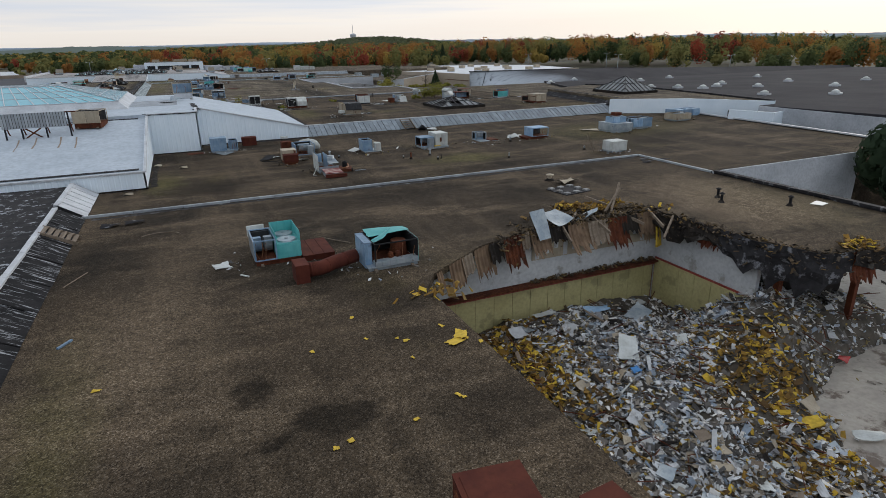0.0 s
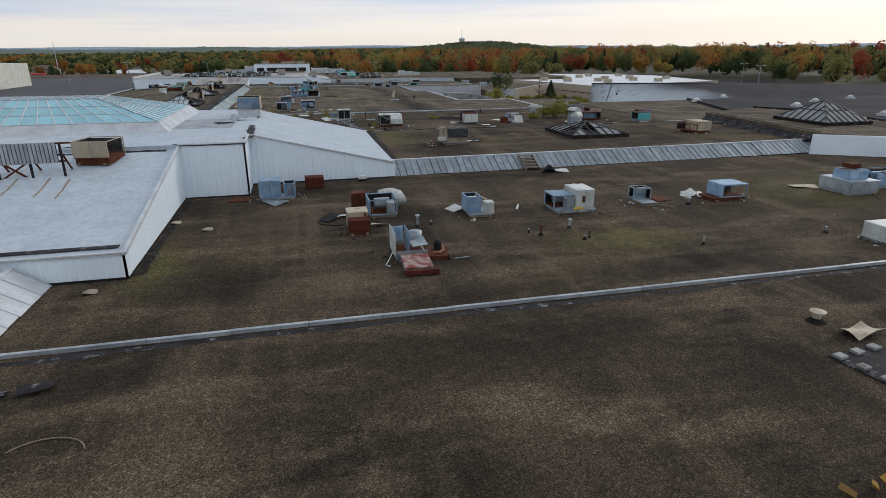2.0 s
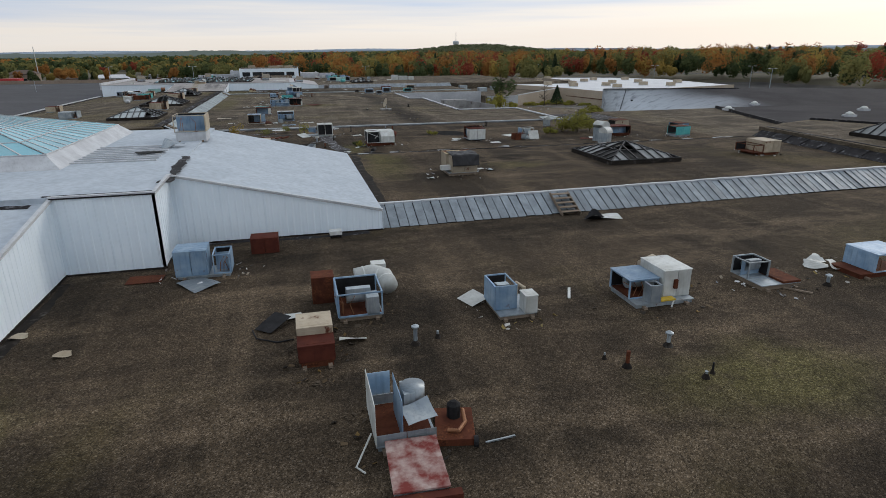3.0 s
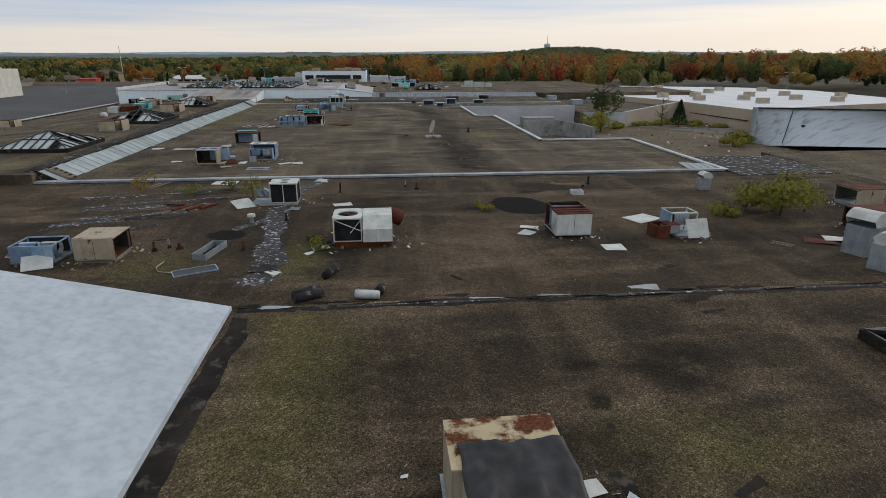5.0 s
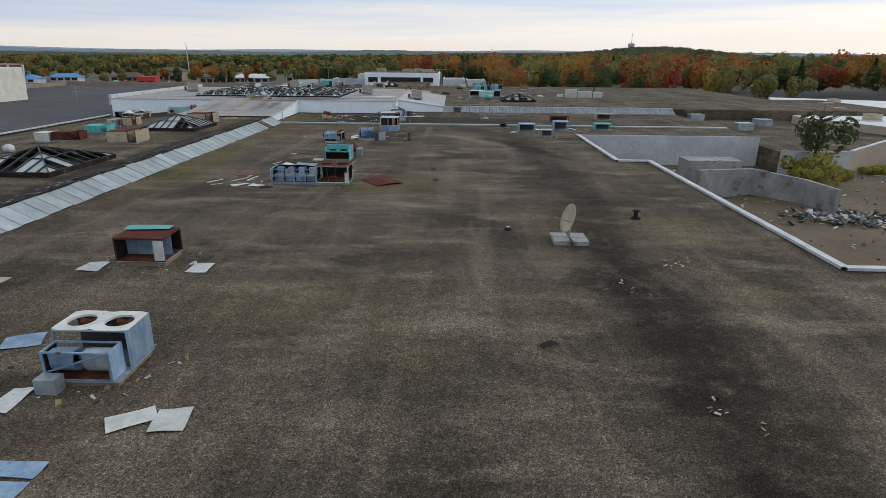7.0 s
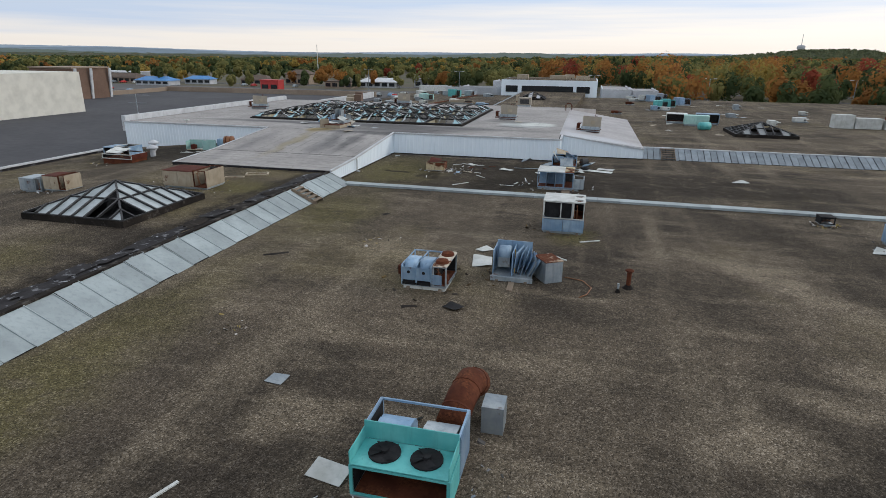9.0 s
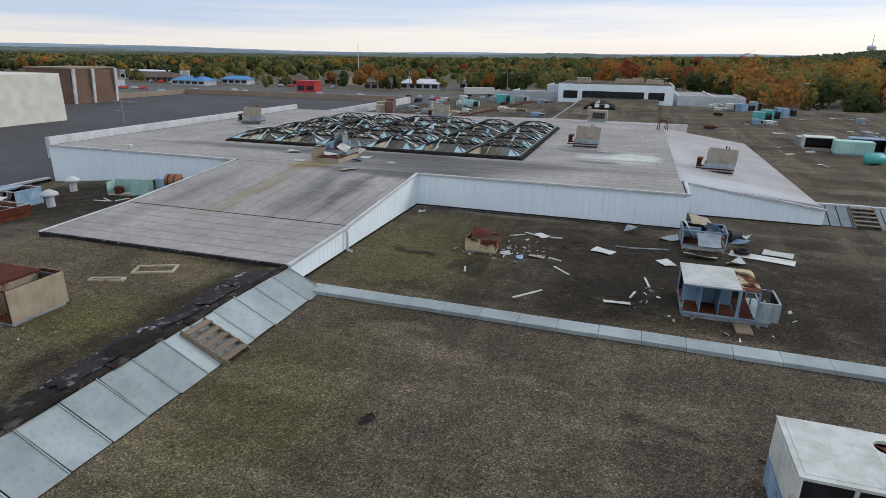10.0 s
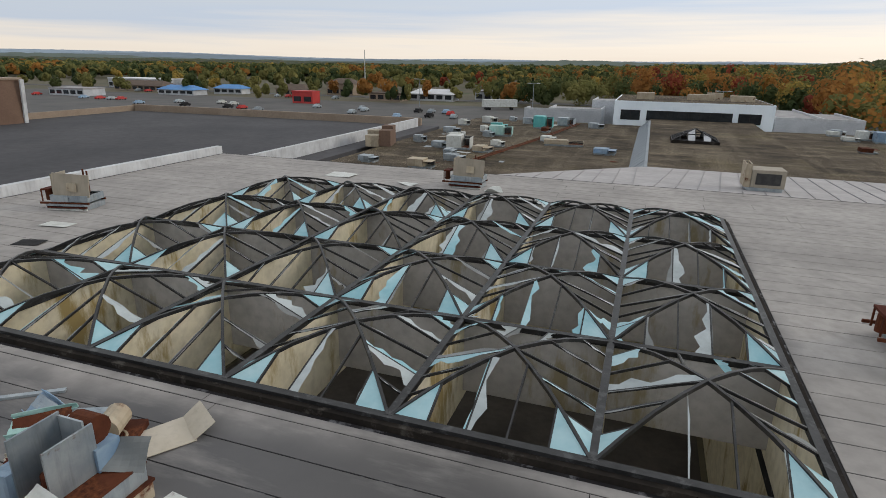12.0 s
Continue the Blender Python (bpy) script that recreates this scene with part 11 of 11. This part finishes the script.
for x, z, w, h in ((-3, 0.8, 1.2, 1.8), (0, 0.8, 1.6, 1.4), (3, 0.8, 1.0, 1.2)):
    section(ob, x - w, x + w, -0.8, 0.8, z, z + h, M_WHITE, "FBLRT", 0)
part("mast", tube([(2.2, 0, 0.8), (2.2, 0, 5)], 0.12, 8), M_REDOX, ob)

# small domes on the dark roof at the right
for x, y in ((96, 100), (104, 98), (111, 103), (127, 100), (97.7, 95.5), (108, 92), (92, 78), (118, 84), (100, 72), (130, 76), (88, 100), (93, 104), (140, 92), (106, 60), (120, 66)):
    ob = root("roof_dome", pose(x, y, dark_z(x, y)), "small white vent dome on the dark roof", "vent", "vent domes")
    part("curb", box(-0.7, 0.7, -0.7, 0.7, -0.01, 0.3), M_WHITEFLASH, ob)
    part("dome", tube([(0, 0, 0.3), (0, 0, 0.55), (0, 0, 0.75)], 0.6, 14, [0.65, 0.55, 0.15]), M_WHITE, ob, "", True)
for x, y in ((98, 118), (103, 143), (110, 126), (125, 132), (140, 118), (90, 134.5)):
    ob = root("roof_dome", pose(x, y, dark_z(x, y)), "small white vent dome on the dark roof", "vent", "vent domes")
    part("curb", box(-0.7, 0.7, -0.7, 0.7, -0.01, 0.3), M_WHITEFLASH, ob)
    part("dome", tube([(0, 0, 0.3), (0, 0, 0.55), (0, 0, 0.75)], 0.6, 14, [0.65, 0.55, 0.15]), M_WHITE, ob, "", True)
for x, y in ((105, 225), (117, 240), (131, 228), (138, 248), (113, 262), (104, 250), (124, 214), (100, 214), (142, 222), (109, 204), (129, 207), (96, 224), (108, 236), (98, 236), (120, 226), (126, 250), (111, 214)):
    ob = root("store_unit", pose(x, y, 8.0), "boxy cream unit on the white store roof", "rooftop unit", "store units")
    part("curb", box(-1.2, 1.2, -0.9, 0.9, -0.01, 0.2), M_WHITEFLASH, ob)
    section(ob, -1.1, 1.1, -0.8, 0.8, 0.21, 1.15, M_CREAM, "FBLRT", 0)
for x, y in ((72, 218), (78, 224), (70, 232), (80, 240), (74, 248), (68, 240)):
    ob = root("store_unit", pose(x, y, 7.0), "low grey unit on the tan roof", "rooftop unit", "store units")
    section(ob, -1.2, 1.2, -1.0, 1.0, 0, 1.1, M_GALV, "FBLRT", 0)
# white walls right of the second roof
for nm, a, b, z in (("wall_right_1", (64.0, 80.8), (73.3, 75.4), 9.7), ("wall_right_2", (73.3, 75.4), (79.6, 66.5), 9.7), ("wall_right_3", (72.6, 67.6), (74.2, 62.4), 8.9), ("wall_right_4", (74.2, 62.4), (76.3, 62.8), 8.9)):
    put(nm, bar((*a, (z + 6.5) / 2), (*b, (z + 6.5) / 2), 0.2, z - 6.5), M_SIDING, "pale blue white metal parapet wall", "wall", "structure")
put("roof_right_box", prism([(72.75, 67.6), (74.3, 62.6), (76.2, 62.9), (76.2, 66.3), (74.0, 69.0)], 6.5, 8.6), M_TAR, "dark sunken box roof behind white walls", "roof", "structure")

# -- yard beyond the stepped edge --
put("yard_wall", prism([(50.5, 181.0), (57.2, 184.0), (60.5, 180.2), (61.2, 176.4), (61.6, 176.4), (61.0, 180.6), (57.3, 184.5), (50.3, 181.4)], 3.5, lambda x, y: 7.3 - 0.10 * max(0, x - 54)), M_CONC, "broken curved concrete wall in the yard", "wall", "structure")
put("yard_box", box(52.5, 58.5, 189, 192, 4, 6.9), M_CONC, "concrete stair head in the yard", "wall", "structure")
tufts("yard_rubble", [(61 + random.gauss(0, 2.6), 174.5 + random.gauss(0, 1.2), 4.35 + abs(random.gauss(0, 0.15))) for _ in range(420)], M_SCRAP, "pale broken masonry at the wall end", 0.22, 51, 0.7)
tufts("yard_litter", [(random.uniform(47, 95), random.uniform(146, 200), 4.32) for _ in range(700)], M_MIXED, "leaf litter and scraps over the yard", 0.2, 52, 0.3)


def tree(x, y, z, h, r, n, size, leaf, label, conic=False, limbs=7, name="tree"):
    """A tapered trunk with limbs and a crown of leaf clumps."""
    rr = random.Random(int(x * 10))
    ob = root(name, pose(x, y, z), label, "tree")
    bm = bmesh.new()
    add_tube(bm, [(0, 0, -0.2), (0.05, 0, h * 0.3), (-0.05, 0.05, h * 0.6), (0, 0, h * 0.97)], 0.1, 8, True, [h * 0.028, h * 0.02, h * 0.012, 0.02])
    for k in range(limbs):
        a, z0 = rr.uniform(0, 6.3), h * rr.uniform(0.25, 0.85)
        L = r * rr.uniform(0.6, 1.0) * (1 - 0.6 * (z0 / h) if conic else 1)
        add_tube(bm, [(0, 0, z0), (L * 0.5 * math.cos(a), L * 0.5 * math.sin(a), z0 + h * 0.06), (L * math.cos(a), L * math.sin(a), z0 + h * (0.08 if conic else 0.14))], 0.04, 6, True, [h * 0.009, h * 0.006, 0.012])
    part("trunk", bm, M_BARK, ob)
    if n:
        low = -0.08 if name in ("bush", "sapling") else 0.10
        q = crown_quads(0, 0, h * low, h * (1.0 - low) * 0.98, r, n, size, conic)
        o = new("crown", from_quads("crown", q, LEAF[leaf]))
        o.parent = ob
    return ob


tree(68.8, 193.2, 4.0, 9.2, 2.7, 520, 0.2, "green", "tall thin pine with sparse ragged crown", False, 16)
tree(82.2, 195.3, 4.2, 5.9, 1.7, 0, 0.2, "dark", "bare leafless young tree", False, 26)
tree(85.3, 194.2, 4.2, 5.4, 1.8, 900, 0.16, "dark", "dark green young spruce", True)
tree(62.8, 40.2, 0.3, 12.6, 3.8, 3600, 0.22, "dark", "large dark green pine beside the white wall", False, 22)
tree(-46, 118, 0, 16, 5, 1400, 0.4, "green", "broad green tree beyond the dark roof", False, 8)
for x, y, h, r in ((67.2, 188.6, 4.9, 1.7), (65.0, 186.6, 3.6, 1.4), (66.0, 192.0, 3.4, 1.8), (71.8, 192.6, 2.0, 1.6), (79.0, 196.2, 1.4, 1.3), (82.3, 198.2, 1.3, 1.5), (87.5, 198.5, 1.7, 1.9), (90.6, 196.5, 1.5, 1.9), (93.0, 192.6, 1.3, 1.7), (84.9, 172, 2.4, 2.0), (81.5, 168, 1.8, 1.6)):
    tree(x, y, 4.1, h, r, 520, 0.16, "bush", "yellow green bush in the yard", False, 5, "bush")
for x, y, h, r, n in ((51.6, 115.9, 3.1, 2.1, 950), (49.9, 117.0, 2.3, 1.6, 560), (53.6, 116.4, 2.2, 1.7, 520), (47.9, 116.2, 1.2, 1.2, 260)):
    tree(x, y, Z_D, h, r, n, 0.085, "bush", "airy yellow green bush growing on the roof", False, 14, "bush")
for x, y, h, r, n, lf in ((8.3, 127.2, 1.6, 0.9, 260, "yellow"), (17.1, 124.1, 1.7, 0.6, 200, "bush"), (22.9, 111.8, 0.8, 0.5, 160, "bush"), (22.6, 112.6, 0.6, 0.4, 120, "green"), (33.2, 118.6, 0.7, 0.5, 90, "bush"), (32.6, 119.6, 0.6, 0.5, 80, "bush"), (15.0, 127.0, 0.9, 0.7, 150, "olive"), (12.5, 126.2, 0.8, 0.9, 180, "olive")):
    tree(x, y, Z_D, h, r, n, 0.06, lf, "weedy yellow green sapling rooted in the roof", False, 5, "sapling")

# ---- peeling tar, patches and far clutter ----
def peel(name, pts, w, z, mat, label, seed, wild=0.35):
    """A ragged ribbon of bare tar along plan points, laid just over the gravel."""
    bm = bmesh.new()
    path = []
    for a, b in zip(pts, pts[1:]):
        n = max(2, int(math.dist(a, b) / 0.35))
        path += [Vector((a[0] + (b[0] - a[0]) * k / n, a[1] + (b[1] - a[1]) * k / n, 0)) for k in range(n)]
    prev = None
    zz = z if callable(z) else (lambda x, y: z)
    for k, p in enumerate(path):
        d = (path[min(k + 1, len(path) - 1)] - path[max(k - 1, 0)]).normalized()
        s = Vector((-d.y, d.x, 0))
        wl = w / 2 * (1 + wild * 2 * noise.noise((k * 0.21, seed, 0.3)) + wild * noise.noise((k * 0.9, seed, 1.3)))
        wr = w / 2 * (1 + wild * 2 * noise.noise((k * 0.19, seed, 5.3)) + wild * noise.noise((k * 0.8, seed, 7.3)))
        sway = s * wild * w * noise.noise((k * 0.07, seed, 9.1))
        row = []
        for f in (-max(0.03, wl), 0.0, max(0.03, wr)):
            q = p + sway + s * f
            row.append(bm.verts.new((q.x, q.y, zz(q.x, q.y) + (0.012 if f == 0 else 0.004))))
        if prev:
            bm.faces.new((prev[0], row[0], row[1], prev[1]))
            bm.faces.new((prev[1], row[1], row[2], prev[2]))
        prev = row
    return put(name, bm, mat, label, "roofing felt", "stuff")


peel("tar_patch", [(20.3, 107.0), (20.4, 113.0), (19.6, 118.5), (19.4, 121.0), (20.3, 125.0), (20.9, 129.6)], 1.25, Z_D, M_SEAM, "cracked black tar seam with pale flakes", 1.0, 0.5)
peel("tar_patch", [(17.5, 116.0), (19.4, 118.6), (19.8, 122.0)], 0.9, Z_D, M_SEAM, "cracked black tar with pale flakes", 2.0, 0.5)
for k, (x0, x1, y) in enumerate(((6.5, 15.0, 121.5), (7.5, 14.0, 119.4), (9.0, 16.0, 123.4), (5.0, 12.0, 125.2))):
    peel("tar_patch", [(x0, y), ((x0 + x1) / 2, y + 0.5), (x1, y + 1.2)], 0.55, Z_D, M_SEAM, "cracked black tar with pale flakes", 3.0 + k, 0.5)
rr = random.Random(61)
for k in range(22):
    x, y = rr.uniform(7, 18.5), rr.uniform(112.5, 127.5)
    L, a = rr.uniform(1.2, 4.5), radians(rr.gauss(28, 14))
    p, q = (x - L / 2 * math.cos(a), y - L / 2 * math.sin(a)), (x + L / 2 * math.cos(a), y + L / 2 * math.sin(a))
    peel("tar_patch", [p, (x + 0.15, y - 0.1), q], rr.uniform(0.25, 0.7), Z_D + 0.003 * (k % 5), rr.choice((M_TARRY, M_SEAM, M_PEEL)), "cracked black tar with pale flakes", 60.0 + k, 0.6)
peel("tar_patch", [(20.8, 103.0), (30, 103.0), (44, 102.9), (64, 102.9)], 0.5, Z_C, M_TARRY, "broken felt lap along the roof step", 8.0, 0.35)
peel("tar_patch", [(21.0, 82.8), (21.0, 92), (21.1, 102.8)], 0.7, Z_C, M_TARRY, "black tar band along the white ramp", 9.0, 0.3)
peel("tar_patch", [(-1.9, 131.0), (-1.9, 170), (-1.8, 210.6)], 0.9, Z_F, M_PEEL, "peeling tar band along the strip top", 10.0, 0.35)
peel("tar_patch", [(0.5, 226.5), (8, 226.5), (15.8, 226.5)], 0.35, Z_D, M_TAR, "black tar band at the foot of the white wall", 11.0, 0.3)
peel("tar_patch", [(4.7, 60.5), (4.8, 75.5)], 0.5, Z_AB, M_TARRY, "dirt band at the foot of the white wall", 12.0, 0.4)
peel("tar_patch", [(9.2, 79.7), (20.0, 79.7)], 0.5, Z_AB, M_TAR, "black tar band at the foot of the white wall", 13.0, 0.4)
peel("tar_patch", [(1.5, 52.5), (15, 52.55), (30, 52.5), (44.2, 52.5)], 0.35, Z_AB, M_TAR, "black tar along the low parapet", 14.0, 0.4)
peel("tar_patch", [(0.5, 129.95), (20, 130.0), (40, 129.95), (56, 130.0)], 0.4, Z_D, M_TAR, "black tar along the low parapet", 15.0, 0.4)
for k, (x, y, z, L, a) in enumerate(((34.4, 92.2, Z_C, 1.2, 20), (31.4, 92.6, Z_C, 1.4, 100), (32.0, 94.6, Z_C, 0.7, 60), (33.0, 91.4, Z_C, 1.2, 160), (38.6, 101.2, Z_C, 1.5, 10), (29.8, 143.0, Z_D, 0.9, 40), (35.2, 141.0, Z_D, 1.3, 0), (24.3, 176.4, Z_D, 1.6, 100), (24.8, 171.6, Z_D, 1.4, 80), (6.5, 203.5, Z_D, 0.6, 45), (12.2, 190, Z_D, 0.8, 20), (3.8, 194.6, Z_D, 1.6, 30), (47, 100.5, Z_C, 2.2, 170), (40, 107.5, Z_D, 1.4, 30), (29.5, 107.2, Z_D, 1.0, 120))):
    d = Vector((math.cos(radians(a)), math.sin(radians(a)), 0)) * L / 2
    peel("tar_patch", [(x - d.x, y - d.y), (x + 0.1, y + 0.1), (x + d.x, y + d.y)], 0.26, z, M_TARRY, "small cracked tar patch on the gravel", 20.0 + k, 0.8)

# panels and trays thrown against the wrecked unit before the skylight
M_PALECREAM = painted("pale_cream_enamel", (0.52, 0.47, 0.39), (0.45, 0.40, 0.32), 0.05, 0.6, 0, 1.4, 0.3)
ob = root("bent_panel", pose(-8.55, 232.75, Z_P2 + 0.02, 0, 0, -32), "pale cream panel bent up at one end", "panel")
part("flat_leaf", sheet(1.0, 1.35, 0.03, 0.015, 3, 6), M_PALECREAM, ob)
t = part("bent_leaf", sheet(1.0, 0.5, 0.03, 0.015, 4, 6), M_PALECREAM, ob)
t.matrix_basis = pose(0, 0.88, 0.14, 32)
part("fan_ring", tube([(0.3 * math.cos(k * 0.314) - 0.45, 0.3 * math.sin(k * 0.314) - 0.75, 0.12) for k in range(18)], 0.04, 6), M_CREAM, ob)
for k in range(4):
    part("guard_wire", bar((-0.75 + 0.1 * k, -0.5, 0.14), (0.0, -1.0 + 0.15 * k, 0.18), 0.02), M_RUST, ob)
for x, y, z, w, d, rx, ry, rz, m, inner in ((-10.7, 232.0, 10.62, 1.3, 0.55, 25, -8, 28, M_PALETEAL, M_RUST), (-9.75, 231.35, 10.5, 1.6, 0.42, 12, -6, 33, M_PALECREAM, M_REDOX), (-9.1, 231.75, 10.42, 0.9, 0.65, 48, 0, -20, M_CREAM, M_COPPER), (-9.3, 231.0, 10.42, 1.7, 0.30, 8, -5, 36, M_PALETEAL, M_RUST), (-11.3, 232.5, 10.5, 0.8, 0.6, 35, 10, -10, M_BLUE, M_GALV), (-10.4, 232.7, 10.35, 0.7, 0.5, -30, 10, 50, M_WHITE, M_WHITE)):
    ob = root("torn_tray", pose(x, y, z - 0.1, rx, ry, rz), "torn folded tray of painted sheet with a rusty lining", "panel", "torn trays")
    part("tray", sheet(w, d, 0.05, 0.02, int(w * 50), 6, 0.05, 0.06), m, ob)
    t = part("lining", sheet(w * 0.94, d * 0.5, 0.05, 0.015, int(w * 70), 6, 0.05, 0.08), inner, ob)
    t.matrix_basis = pose(0, d * 0.1, 0.05, 4, 0, 2)
    for e in (-1, 1):
        t = part("lip", sheet(w, 0.16, 0.04, 0.015, int(w * 30) + e, 6, 0.0, 0.05), m, ob)
        t.matrix_basis = pose(0, e * d / 2, 0.07, 80 * e, 0, 0)
    part("leg", bar((0.0, 0.0, -0.02), (0.05, 0.1, -0.45), 0.05), M_RUST, ob)
peel("tar_patch", [(24.5, 103.0), (34, 103.1), (47, 103.0)], 0.16, Z_C + 0.012, M_SEAM, "pale flaking lap along the roof step", 41.0, 0.5)
slope = ramp_z(60.3, 8.95, 76.4, 11.35)
peel("tar_patch", [(-25, 76.0), (-10, 76.05), (4.0, 76.0)], 0.35, lambda x, y: slope(x, y) + 0.01, M_TAR, "black tar joint along the ramp top", 42.0, 0.5)
peel("tar_patch", [(8.9, 78.5), (9.0, 83.0), (8.7, 87.5)], 0.55, Z_P1 + 0.01, M_TAR, "torn black joint down the court roof", 43.0, 0.6)
for k, (x, y) in enumerate(((-5.2, 69.2), (-4.0, 69.6), (-2.2, 69.4), (-1.0, 69.0))):
    peel("rust_streak", [(x, y + 2.0), (x + 0.15, y), (x + 0.1, y - 1.6)], 0.10, lambda x, y: slope(x, y) + 0.006, M_TANWALL, "rust streak below a sign leg", 44.0 + k, 0.5)


def tarp(x0, x1, y0, y1, top, drop, seed):
    """A wrinkled sheet over a box top, falling down its near side."""
    bm = bmesh.new()
    n, m = 26, 30
    rows = []
    for i in range(n + 1):
        row = []
        for j in range(m + 1):
            u, v = i / n, j / m
            x = x0 + (x1 - x0) * u + 0.10 * noise.noise((u * 3, v * 3, seed))
            run = v * ((y1 - y0) + drop)
            w = 0.10 * noise.noise((u * 5 + v * 3, v * 4, seed + 2.0)) + 0.05 * noise.noise((u * 12, v * 9 + u * 5, seed + 5.0))
            if run < y1 - y0:
                row.append(bm.verts.new((x, y1 - run, top + 0.07 + w)))
            else:
                row.append(bm.verts.new((x, y0 - 0.07 - 0.25 * (run - (y1 - y0)) / drop + w, top + 0.07 - (run - (y1 - y0)))))
        rows.append(row)
    for a, b in zip(rows, rows[1:]):
        for j in range(m):
            bm.faces.new((a[j], b[j], b[j + 1], a[j + 1]))
    ob = put("tarpaulin", bm, node_tarp, "wrinkled black tarpaulin draped over the rusty unit", "tarpaulin", smooth=True)
    so = ob.modifiers.new("thick", "SOLIDIFY")
    so.thickness = 0.015


node_tarp = mottled("black_tarpaulin", (0.010, 0.010, 0.011), (0.028, 0.028, 0.032), 0.55, 1.2, 10, spec=0.35)
tarp(27.69, 29.89, 90.35, 92.25, Z_C + 1.6, 0.85, 3.0)
ob = root("fallen_unit", pose(-9.4, 232.5, Z_P2, 0, 0, 25), "crushed rusty unit heaped with torn panels", "rooftop unit")
part("tray", box(-0.9, 0.5, -0.6, 0.5, 0.01, 0.16), M_RUST, ob)
part("housing", box(-0.85, -0.1, -0.5, 0.3, 0.161, 0.62), M_GALV, ob)
part("drum", tube([(0.0, -0.3, 0.42), (0.0, 0.35, 0.42)], 0.26, 14), M_CREAM, ob)
